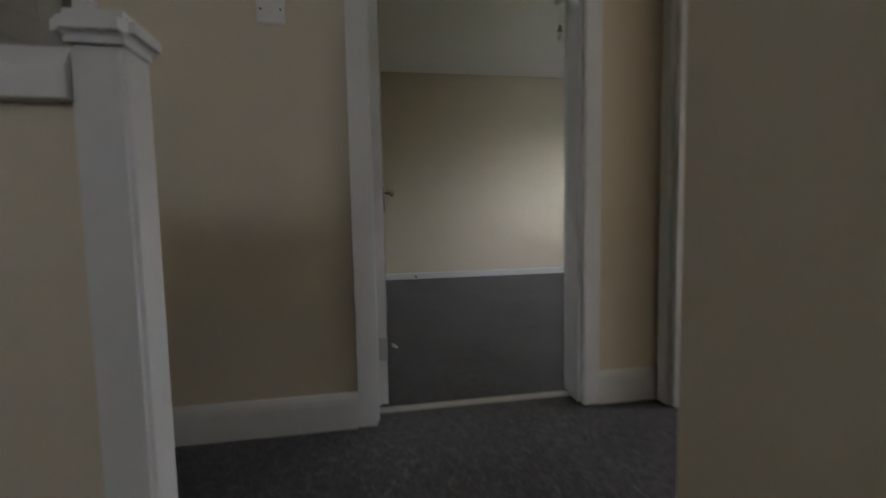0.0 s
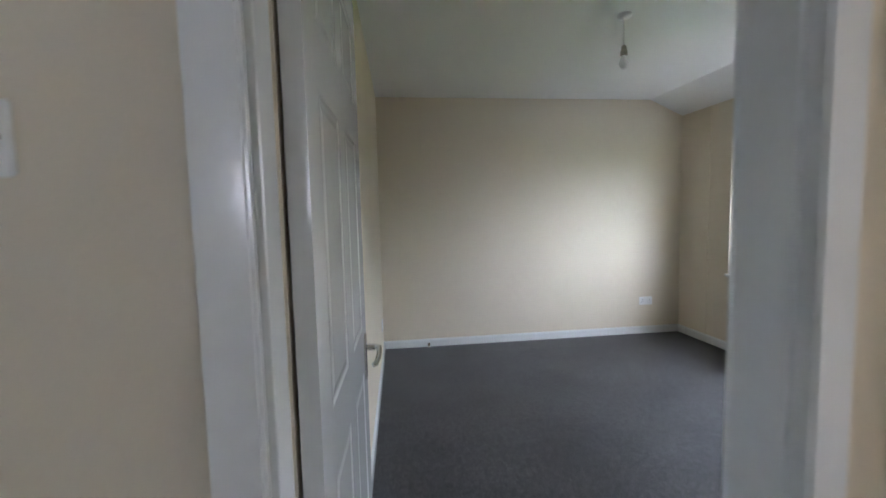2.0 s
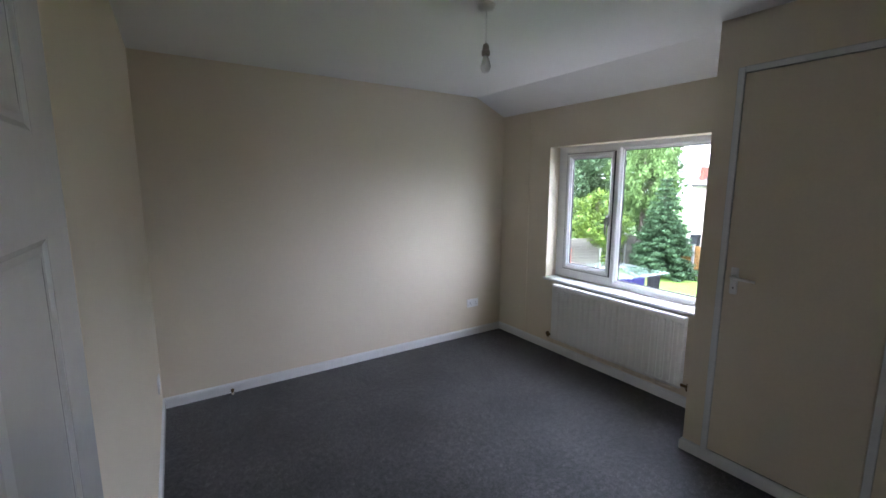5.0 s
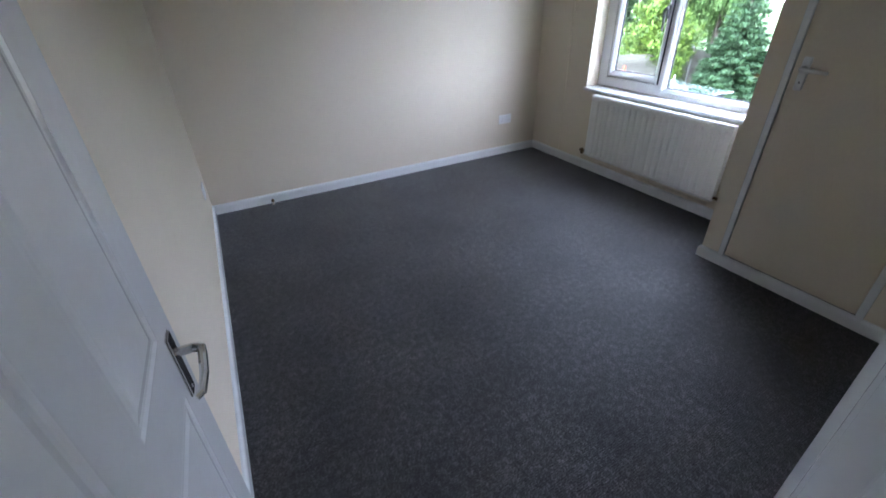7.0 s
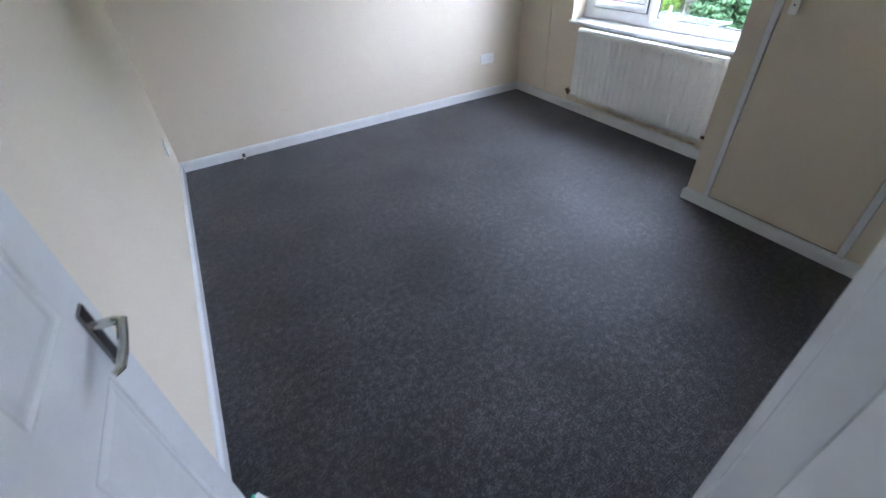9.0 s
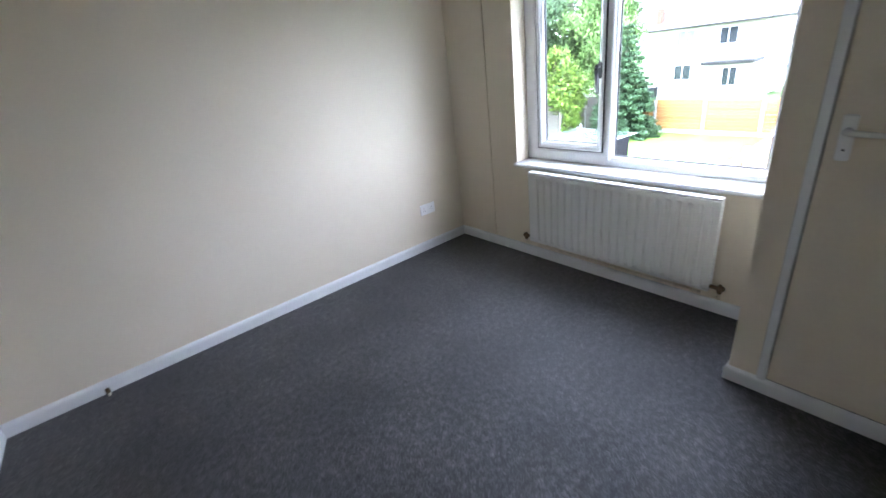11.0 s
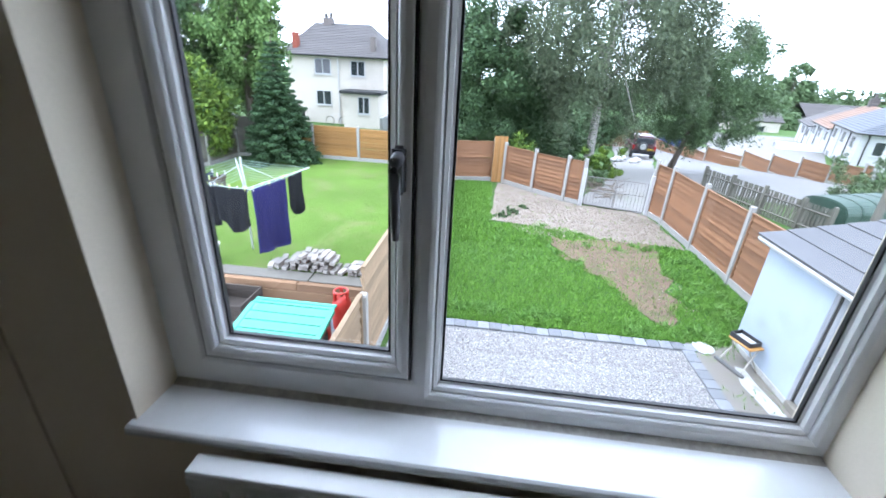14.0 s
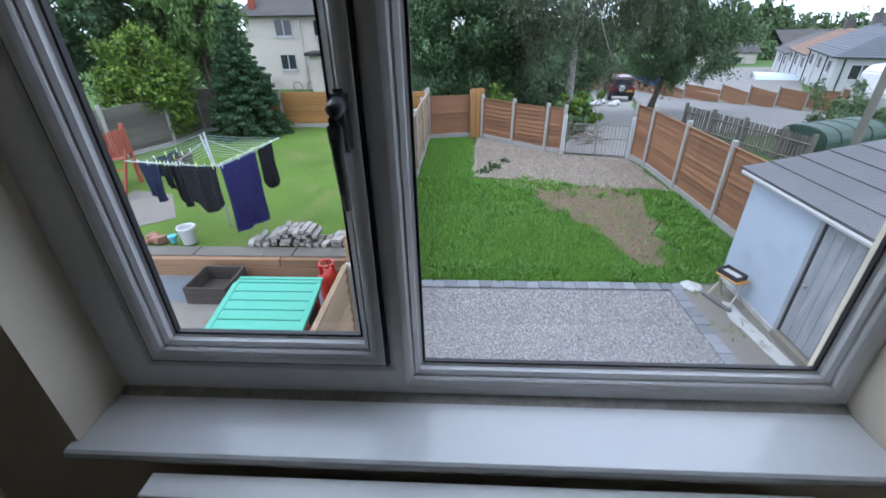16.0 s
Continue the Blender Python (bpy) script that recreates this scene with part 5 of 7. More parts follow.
# ---- the neighbour's patio ----
def playhouse():
    p = thing("playhouse", (6.85, 4.85, G), "plastic playhouse with turquoise plank roof and red walls", "playhouse")
    red = mat("red_brown_plastic", (0.16, 0.04, 0.03), 0.5, 0.1)
    brick = mat("bright_red_plastic", (0.40, 0.04, 0.03), 0.4, 0.05)
    teal = mat("turquoise_plastic", (0.06, 0.30, 0.21), 0.45, 0.06)
    x0, x1, y0, y1 = 6.73, 7.62, 4.27, 5.29
    zw = -2.0
    xm = (x0 + x1) / 2 + 0.35
    zr = -1.885
    # end walls with gables, the near wall with a round window and the doorway end
    for yy in (y0, y1 - 0.04):
        part("end_wall", prism([(x0, G), (x1, G), (x1, zw), (xm, zr - 0.04), (x0, zw)], 0.04, Matrix.Translation((0, yy, 0))), red, p)
    part("front_wall", box((x0, y0, G), (x0 + 0.04, y1, zw), 0.005), red, p)
    part("back_wall", box((x1 - 0.04, y0, G), (x1, y1, zw), 0.005), red, p)
    arch = [(0.24 * math.cos(a), 0.24 * math.sin(a)) for a in [math.pi * k / 12 for k in range(13)]]
    ring = tube([Vector((xm - 0.25 + c, y0 - 0.01, -2.26 + s)) for c, s in arch] + [Vector((xm - 0.49, y0 - 0.01, G + 0.05))], 0.035, 8)
    tube([Vector((xm - 0.01, y0 - 0.01, -2.26)), Vector((xm - 0.01, y0 - 0.01, G + 0.05))], 0.035, 8, bm=ring)
    part("door_arch", ring, brick, p, "bright red arch round the doorway")
    # black panel on the solid wall, for the dark inside the doorway
    part("doorway", box((xm - 0.47, y0 - 0.006, G + 0.05), (xm - 0.03, y0 - 0.001, -2.2)), DARK, p, "black panel standing for the shaded doorway")
    part("window_ring", tube([Vector((x0 - 0.012, 4.72 + 0.17 * math.cos(a), -2.30 + 0.17 * math.sin(a))) for a in [2 * math.pi * k / 16 for k in range(17)]], 0.03, 6), brick, p, "red ring round the window")
    # black disc on the wall, for the shade inside the round window
    part("window_shade_disc", lathe([(0.15, 0), (0.15, 0.004)], (0, 0, 0), 16, m=Matrix.Translation((x0 - 0.002, 4.72, -2.30)) @ Matrix.Rotation(-math.pi / 2, 4, 'Y')), DARK, p)
    n = 5
    for side, xe, ze in ((0, x0 - 0.06, zw - 0.02), (1, x1 + 0.06, zw + 0.12)):
        e0, e1 = Vector((xm, 0, zr)), Vector((xe, 0, ze))
        d = e1 - e0
        a = math.atan2(d.z, abs(d.x))
        k_n = n if side == 0 else 2
        for k in range(k_n):
            c0 = e0 + d * (k / k_n)
            ln = d.length / k_n
            m = Matrix.Translation((c0.x, 0, c0.z)) @ Matrix.Rotation((math.pi if side == 0 else 0), 4, 'Z') @ Matrix.Rotation(-a, 4, 'Y')
            if side == 0:
                bb = box((0.004, -(y1 + 0.1), 0.0), (ln - 0.004, -(y0 - 0.1), 0.035), 0.008, m=m, seg=2)
            else:
                bb = box((0.004, y0 - 0.1, 0.0), (ln - 0.004, y1 + 0.1, 0.035), 0.008, m=m, seg=2)
            part("roof_plank", bb, teal, p)
        if side == 0:
            m = Matrix.Translation((e0.x, 0, e0.z)) @ Matrix.Rotation(math.pi, 4, 'Z') @ Matrix.Rotation(-a, 4, 'Y')
            for yy in (y0 - 0.12, y1 + 0.04):
                part("roof_edge", box((0.0, -yy - 0.08, -0.01), (d.length, -yy, 0.045), 0.008, m=m), teal, p)
    return p


playhouse()

gas = thing("gas_bottle", (8.25, 4.32, G), "red propane gas bottle with collar", "gas bottle")
REDM = mat("red_bottle_paint", (0.42, 0.03, 0.02), 0.4, 0.08, 4, 40, 0.05)
part("body", lathe([(0.13, 0), (0.15, 0.02), (0.155, 0.06), (0.155, 0.42), (0.15, 0.48), (0.12, 0.55), (0.06, 0.59), (0.03, 0.6)], (8.25, 4.32, G), 20), REDM, gas, "", True)
col = tube([(8.25 + 0.11 * math.cos(a), 4.32 + 0.11 * math.sin(a), G + 0.69) for a in [2 * math.pi * k / 14 for k in range(15)]], 0.016, 6)
for a in (0.3, 2.4, 4.5):
    tube([(8.25 + 0.11 * math.cos(a), 4.32 + 0.11 * math.sin(a), G + 0.69), (8.25 + 0.11 * math.cos(a), 4.32 + 0.11 * math.sin(a), G + 0.54)], 0.03, 6, bm=col)
part("collar", col, REDM, gas)
part("valve", lathe([(0.02, 0.59), (0.03, 0.61), (0.02, 0.66)], (8.25, 4.32, G), 8), BRASS, gas, "brass valve")

pl = thing("timber_planter", (8.4, 6.3, G), "empty dark stained timber trough planter", "planter")
DKW = mat("dark_stained_wood", (0.045, 0.035, 0.028), 0.8, 0.2, 3, 40, 0.2, random_var=0.2)
for k in range(3):
    z0 = G + 0.02 + 0.10 * k
    for lo, hi in (((8.05, 5.95, z0), (8.08, 6.65, z0 + 0.096)), ((8.72, 5.95, z0), (8.75, 6.65, z0 + 0.096)), ((8.08, 5.95, z0), (8.72, 5.98, z0 + 0.096)), ((8.08, 6.62, z0), (8.72, 6.65, z0 + 0.096))):
        part("board", box(lo, hi, 0.004), DKW, pl)
part("base", box((8.08, 5.98, G), (8.72, 6.62, G + 0.06)), DKW, pl)

ball = thing("football", (7.05, 6.12, G + 0.11), "white football with black patches on the patio", "ball")
bb = bmesh.new()
bmesh.ops.create_icosphere(bb, subdivisions=3, radius=0.11)
bmesh.ops.translate(bb, vec=(7.05, 6.12, G + 0.11), verts=bb.verts)
part("ball", bb, OFFWHITE, ball, "", True)
ico = bmesh.new()
bmesh.ops.create_icosphere(ico, subdivisions=1, radius=1)
for v in ico.verts:
    d = v.co.normalized()
    q = d.to_track_quat('Z', 'Y').to_matrix().to_4x4()
    part("patch", lathe([(0.040, 0.1035), (0.036, 0.1085), (0.001, 0.1125)], (0, 0, 0), 5, m=Matrix.Translation((7.05, 6.12, G + 0.11)) @ q), DARK, ball, "black patch")
ico.free()
bucket = thing("bucket", (9.45, 7.3, LAWN), "white plastic bucket standing on the ledge", "bucket")
part("tub", lathe([(0.11, 0), (0.12, 0.01), (0.155, 0.3), (0.165, 0.31), (0.165, 0.34), (0.15, 0.34), (0.145, 0.3), (0.11, 0.03)], (9.45, 7.3, LAWN + 0.03), 18), mat("white_bucket_plastic", (0.55, 0.55, 0.54), 0.4, 0.03), bucket, "", True)
part("handle", tube([(9.45, 7.3 + 0.165 * math.cos(a), LAWN + 0.36 + 0.05 * math.sin(a)) for a in [math.pi * k / 10 for k in range(11)]], 0.005, 6), STEEL, bucket, "wire handle")
pot = thing("plant_pot", (9.45, 7.62, LAWN), "small turquoise pot on the ledge", "pot")
part("pot", lathe([(0.05, 0), (0.075, 0.12), (0.085, 0.12), (0.085, 0.15), (0.06, 0.15)], (9.45, 7.62, LAWN + 0.03), 12), mat("turquoise_pot", (0.1, 0.36, 0.42), 0.4), pot)

brick_me = mesh_of(box((-0.105, -0.05, -0.0325), (0.105, 0.05, 0.0325), 0.006), "brick", mat("mortar_smeared_brick", (0.27, 0.25, 0.225), 0.9, 0.2, 8, 50, 0.4, dist=0.006, random_var=0.25, dirt=(0.20, 0.10, 0.07), dirt_amount=0.5, dirt_scale=6))
heap = thing("brick_pile", (9.5, 5.1, LAWN), "heap of reclaimed pale bricks on the lawn's edge", "bricks")
for row, (a0, a1, cnt) in enumerate(((3.95, 6.15, 16), (4.05, 5.95, 14), (4.6, 5.7, 9), (4.9, 5.5, 5))):
    for k in range(cnt):
        y = a0 + (a1 - a0) * (k + 0.5) / cnt + random.gauss(0, 0.015)
        if row > 0 and 4.62 < y < 4.8:
            continue
        for xx in (9.42, 9.60):
            piece("brick", brick_me, pose(xx + random.gauss(0, 0.02), y, LAWN + 0.062 + 0.085 * row + random.uniform(0, 0.01), random.gauss(0, 5), random.gauss(0, 5), random.gauss(0, 14)), heap)
heap2 = thing("brick_pile", (9.5, 7.85, LAWN), "few loose red bricks on the ledge", "bricks")
redbrick = mesh_of(box((-0.105, -0.05, -0.0325), (0.105, 0.05, 0.0325), 0.006), "brick", mat("red_brick", (0.25, 0.13, 0.09), 0.9, 0.2, 8, 50, 0.4, random_var=0.2))
for k in range(6):
    piece("brick", redbrick, pose(9.45 + random.gauss(0, 0.05), 7.85 + (k % 3) * 0.12, LAWN + 0.065 + 0.07 * (k // 3), random.gauss(0, 6), random.gauss(0, 6), random.uniform(-30, 30)), heap2)


def airer():
    c = Vector((10.15, 6.88, LAWN))
    a = thing("rotary_clothes_airer", c, "open metal rotary clothes line with four arms", "clothes airer")
    alu = mat("grey_aluminium", (0.42, 0.43, 0.44), 0.4, 0.05, metal=0.3)
    line_m = mat("green_plastic_line", (0.3, 0.42, 0.36), 0.5)
    part("pole", tube([c, c + Vector((0, 0, 1.92))], 0.02, 8), alu, a)
    part("hub", lathe([(0.035, 1.22), (0.045, 1.24), (0.045, 1.32), (0.03, 1.35)], c, 10), alu, a)
    tips = []
    for k in range(4):
        d = Vector((math.cos(radians(36 + 90 * k)), math.sin(radians(36 + 90 * k)), 0))
        tip = c + d * 1.28 + Vector((0, 0, 1.62))
        part("arm", tube([c + Vector((0, 0, 1.28)), tip], 0.012, 6), alu, a)
        part("stay", tube([c + Vector((0, 0, 1.78)), c + d * 0.6 + Vector((0, 0, 1.44))], 0.006, 6), alu, a)
        tips.append((c + Vector((0, 0, 1.28)), tip))
    for f in (0.34, 0.42, 0.50, 0.58, 0.66, 0.74, 0.82, 0.90, 0.99):
        b = bmesh.new()
        for k in range(4):
            p0 = tips[k][0].lerp(tips[k][1], f)
            p1 = tips[(k + 1) % 4][0].lerp(tips[(k + 1) % 4][1], f)
            tube([p0, p0.lerp(p1, 0.5) - Vector((0, 0, 0.025)), p1], 0.0035, 5, bm=b, caps=False)
        part("line", b, line_m, a)
    return tips


TIPS = airer()


def hung(name, k, f, s0, s1, drop0, drop1, material, label, category, waist=0.0, belly=0.0):
    """A cloth hung over the airer's line between sides k and k+1, at fraction f out, from s0 to s1 along it."""
    p0 = TIPS[k][0].lerp(TIPS[k][1], f)
    p1 = TIPS[(k + 1) % 4][0].lerp(TIPS[(k + 1) % 4][1], f)
    a, c = p0.lerp(p1, s0), p0.lerp(p1, s1)
    out = (p1 - p0).cross(Vector((0, 0, 1))).normalized()
    bm = bmesh.new()
    nu, nv = 18, 16
    grid = []
    for j in range(nv + 1):
        row = []
        for i in range(nu + 1):
            s, t = i / nu, j / nv
            top = a.lerp(c, s)
            drop = (drop0 + (drop1 - drop0) * s) * t * (1 - abs(belly) * (2 * s - 1) ** 2 * 0.45)
            squeeze = 1 - waist * math.sin(t * math.pi * 0.5)
            q = a.lerp(c, 0.5 + (s - 0.5) * squeeze)
            w = (0.022 * math.sin(s * 13 + t * 1.6 + k) + 0.012 * math.sin(s * 29 + f * 40)) * (0.25 + 0.75 * t) + 0.07 * noise.noise((s * 3 + k, t * 2, f * 9)) * t
            row.append(bm.verts.new(Vector((q.x, q.y, top.z - drop - 0.02 * math.sin(s * math.pi))) + out * w))
        grid.append(row)
    for r0, r1 in zip(grid, grid[1:]):
        for i in range(nu):
            bm.faces.new((r0[i], r0[i + 1], r1[i + 1], r1[i]))
    r = bmesh.ops.solidify(bm, geom=bm.faces[:], thickness=0.012)
    th = thing(name, (a + c) / 2, label, category, "washing on the airer")
    part("cloth", bm, material, th, "", True)
    for s in (0.06, 0.5, 0.94):
        q = a.lerp(c, s)
        part("peg", box((-0.006, -0.012, -0.05), (0.006, 0.012, 0.04), 0.002, m=pose(*q, 0, 0, random.uniform(0, 90))), random.choice((PEG_A, PEG_B)), th, "plastic clothes peg")


PEG_A = mat("lime_peg", (0.5, 0.55, 0.2), 0.4)
PEG_B = mat("white_peg", (0.55, 0.55, 0.55), 0.4)
NAVY = mat("navy_towelling", (0.030, 0.028, 0.125), 0.95, 0.2, 6, 60, 0.5)
BLACKC = mat("black_cloth", (0.012, 0.013, 0.017), 0.9, 0.3, 6, 50, 0.3)
DARKB = mat("dark_blue_cloth", (0.02, 0.03, 0.075), 0.9, 0.2, 6, 50, 0.3)
BLUEC = mat("bright_blue_cloth", (0.05, 0.09, 0.4), 0.9, 0.2, 6, 50, 0.3)
hung("towel", 2, 0.97, 0.0, 0.56, 1.22, 1.36, NAVY, "navy blue towel hung on the clothes airer", "towel", 0.03)
hung("trousers", 1, 0.97, 0.56, 0.96, 0.80, 0.86, BLACKC, "black trousers hung on the clothes airer", "trousers", 0.1, 0.5)
hung("shirt", 1, 0.90, 0.40, 0.60, 0.72, 0.80, BLACKC, "black shirt hung on the clothes airer", "shirt", 0.25, 0.2)
hung("leggings", 1, 0.97, 0.10, 0.34, 0.66, 0.74, DARKB, "dark blue leggings hung on the clothes airer", "leggings", 0.35, -0.2)
hung("sock_pair", 1, 0.97, 0.36, 0.46, 0.40, 0.46, BLACKC, "pair of black socks pegged on the airer", "socks", 0.2)
hung("top", 1, 0.74, 0.66, 0.98, 0.34, 0.42, BLUEC, "bright blue top hung on the inner line", "top", 0.2)
hung("jumper", 2, 0.93, 0.62, 0.92, 0.82, 0.92, BLACKC, "black jumper hung on the clothes airer", "jumper", 0.1, 0.4)
hung("trousers", 2, 0.66, 0.30, 0.66, 0.72, 0.80, BLACKC, "black trousers hung on the clothes airer", "trousers", 0.3)
hung("stocking", 2, 0.82, 0.60, 0.68, 0.55, 0.62, BLACKC, "narrow black stocking pegged on the airer", "stocking", 0.2)
hung("vest", 1, 0.66, 0.25, 0.55, 0.30, 0.36, BLACKC, "black vest hung on the inner line", "vest", 0.2)
hung("scarf", 0, 0.66, 0.3, 0.7, 0.26, 0.28, mat("brown_cloth", (0.12, 0.06, 0.04), 0.9), "brown cloth hung on the inner line", "cloth")
hung("shorts", 0, 0.82, 0.45, 0.85, 0.34, 0.36, DARKB, "dark blue shorts hung on the far line", "shorts", 0.1)


def play_tower():
    t = thing("play_tower", (12.0, 10.9, LAWN), "red-stained timber climbing frame with ladder", "climbing frame")
    red = mat("red_stained_timber", (0.26, 0.06, 0.03), 0.8, 0.15, random_var=0.2)
    for x, y in ((11.9, 10.6), (12.8, 10.6), (11.9, 11.5), (12.8, 11.5)):
        part("post", box((x - 0.04, y - 0.04, LAWN), (x + 0.04, y + 0.04, LAWN + 1.5), 0.006), red, t)
    part("deck", box((11.85, 10.55, LAWN + 0.8), (12.85, 11.55, LAWN + 0.85), 0.005), red, t)
    for k in range(7):
        part("slat", box((11.88 + 0.135 * k, 10.56, LAWN + 0.85), (11.96 + 0.135 * k, 10.59, LAWN + 1.4)), red, t)
        part("slat", box((11.85, 10.6 + 0.125 * k, LAWN + 0.85), (11.88, 10.68 + 0.125 * k, LAWN + 1.4)), red, t)
    for yy in (10.05, 10.45):
        part("ladder_side", box((-0.03, -0.02, 0), (0.03, 0.02, 1.25), m=pose(11.45, yy, LAWN, 0, 28, 0)), red, t)
    for k in range(4):
        q = 0.2 + 0.27 * k
        part("rung", box((-0.03, 0, -0.015), (0.03, 0.4, 0.015), m=pose(11.45 + q * 0.47, 10.05, LAWN + q * 0.88)), red, t)
    part("slide", prism([(0, 0.1), (0.1, 0.05), (1.2, 0.85), (1.2, 0.92), (0.05, 0.14)], 0.4, Matrix.Translation((10.6, 11.0, LAWN))), mat("dark_red_slide", (0.2, 0.03, 0.03), 0.4), t, "red plastic slide")
    return t


play_tower()


# ---- trees and shrubs ----
def leaves(name, centres, radii, per, size, material, parent, rng, droop=0.0, flat=1.0):
    """Small diamond leaves thick on the outside of many clumps."""
    c = np.repeat(np.asarray(centres, float), per, 0)
    r = np.repeat(np.asarray(radii, float), per)
    n = len(c)
    d = rng.normal(0, 1, (n, 3))
    d /= np.linalg.norm(d, axis=1)[:, None]
    p = c + d * (r * rng.uniform(0.35, 1.05, n))[:, None] * np.array([1, 1, flat])
    if droop:
        p[:, 2] -= droop * rng.uniform(0, 1, n) ** 2 * r
    a = rng.normal(0, 1, (n, 3))
    a /= np.linalg.norm(a, axis=1)[:, None]
    if droop:
        a[:, 2] = -np.abs(a[:, 2]) - 0.7
        a /= np.linalg.norm(a, axis=1)[:, None]
    b2 = np.cross(a, d)
    b2 /= np.linalg.norm(b2, axis=1)[:, None] + 1e-6
    s = (size * rng.uniform(0.6, 1.4, n))[:, None]
    v = np.empty((n * 4, 3))
    v[0::4], v[1::4], v[2::4], v[3::4] = p - a * s, p + b2 * s * 0.5, p + a * s, p - b2 * s * 0.5
    f = (np.arange(n) * 4)[:, None] + [0, 1, 2, 3]
    return raw(name, v, f, material, parent=parent)


def tree(name, base, height, crown, trunk_r, bark, leafm, label, clumps=90, per=160, size=0.09, clear=0.3, droop=0.0, seed=1, limbs=7, lean=(0, 0), crad=(0.5, 1.1)):
    """A broad-leaved tree: tapered bent trunk, limbs, and a crown of leafy clumps inside an uneven egg. crown: (rx, ry, rz, centre height)."""
    r = np.random.default_rng(seed)
    t = thing(name, base, label, "tree")
    base = Vector(base)
    pts, rad = [], []
    for k in range(9):
        f = k / 8
        pts.append(base + Vector((lean[0] * f + r.normal(0, 0.06) * height * 0.06 * f, lean[1] * f + r.normal(0, 0.06) * height * 0.06 * f, height * 0.9 * f)))
        rad.append(trunk_r * (1 - 0.85 * f) + 0.012)
    rad[0] *= 1.3
    bm = tube(pts, rad, 9)
    rx, ry, rz, ch = crown
    centre = base + Vector((lean[0] * 0.6, lean[1] * 0.6, ch))
    cs, rs = [], []
    while len(cs) < clumps:
        d = r.normal(0, 1, 3)
        d /= np.linalg.norm(d)
        k = r.uniform(0.25, 1.0) ** 0.6
        bump = 1 + 0.28 * noise.noise(Vector(d) * 2.2 + Vector((seed, 0, 0)))
        q = centre + Vector((d[0] * rx, d[1] * ry, d[2] * rz)) * (k * bump)
        if q.z < base.z + clear * height * 0.6:
            continue
        cs.append(tuple(q))
        rs.append(r.uniform(*crad))
    for k in range(limbs):
        f = 0.3 + 0.6 * k / limbs
        p0 = base.lerp(pts[-1], f)
        q = Vector(cs[int(r.integers(len(cs)))])
        mid = p0.lerp(q, 0.5) + Vector((0, 0, 0.25))
        tube([p0, mid, q], [trunk_r * (1 - f) * 0.6 + 0.02, trunk_r * 0.25 * (1 - f) + 0.015, 0.012], 6, bm=bm)
    part("trunk", bm, bark, t, "", True)
    leaves("crown", cs, rs, per, size, leafm, t, r, droop)
    return t


def conifer(name, base, height, radius, leafm, label, seed=3, tiers=15, arms=13, size=0.10, per=42):
    """A spruce: straight trunk and tiers of drooping boughs, each a thing of needles."""
    r = np.random.default_rng(seed)
    t = thing(name, base, label, "tree")
    base = Vector(base)
    part("trunk", tube([base, base + Vector((0, 0, height))], [0.12, 0.015], 8), BARK, t)
    cs, rs = [], []
    bm = bmesh.new()
    for k in range(tiers):
        f = k / tiers
        z = height * (0.05 + 0.93 * f)
        reach = radius * (1 - f) ** 0.85 + 0.06
        for j in range(max(5, int(arms * (1 - f * 0.6)))):
            a = r.uniform(0, 2 * math.pi)
            ln = reach * r.uniform(0.75, 1.08)
            tip = base + Vector((math.cos(a) * ln, math.sin(a) * ln, z - 0.16 * ln + 0.05))
            p0 = base + Vector((0, 0, z + 0.05))
            if ln > 0.25:
                tube([p0, p0.lerp(tip, 0.6) - Vector((0, 0, 0.04)), tip], [0.016, 0.01, 0.004], 4, bm=bm, caps=False)
            m = max(2, int(ln / 0.14))
            for i in range(m):
                g = (i + 1) / m
                cs.append(tuple(p0.lerp(tip, g) - Vector((0, 0, 0.05 * math.sin(g * 3)))))
                rs.append(0.06 + 0.14 * (0.4 + 0.6 * g) * min(1, ln))
    part("boughs", bm, BARK, t)
    leaves("needles", cs, rs, per, size, leafm, t, r, 0.0, 0.45)
    return t


conifer("spruce_tree", (18.0, 10.0, LAWN), 4.3, 1.3, LEAF_SPRUCE, "dense dark green spruce at the corner of the lawn", per=60, size=0.055, tiers=22, arms=20)
b0 = land(21.4, -2.1)
tree("birch_tree", b0, 11.5, (4.4, 4.9, 4.6, 7.0), 0.21, BIRCHBARK, LEAF_BIRCH, "tall weeping birch with pale trunk beyond the fence", clumps=330, per=300, size=0.055, clear=0.33, droop=1.8, seed=11, limbs=14, crad=(0.4, 0.9))
b0 = land(22.8, -6.05)
tree("hawthorn_tree", b0, 7.4, (2.8, 3.5, 3.0, 4.5), 0.16, BARK, LEAF_MID, "bushy round-headed tree beside the lane", clumps=210, per=300, size=0.058, clear=0.26, seed=12, limbs=9, lean=(0.2, -1.7), droop=0.4, crad=(0.4, 0.85))
b0 = land(22.5, 2.9)
tree("sycamore_tree", b0, 8.0, (2.3, 2.6, 3.6, 4.2), 0.2, BARK, LEAF_DARK, "dark leafy tree behind the end fence", clumps=170, per=300, size=0.07, clear=0.05, seed=13, crad=(0.35, 0.85))
b0 = land(23.5, 0.6)
tree("elder_tree", b0, 6.0, (2.4, 2.0, 2.6, 3.4), 0.16, BARK, LEAF_DARK, "dark shady tree behind the end fence", clumps=140, per=300, size=0.07, clear=0.0, seed=14, crad=(0.35, 0.85))
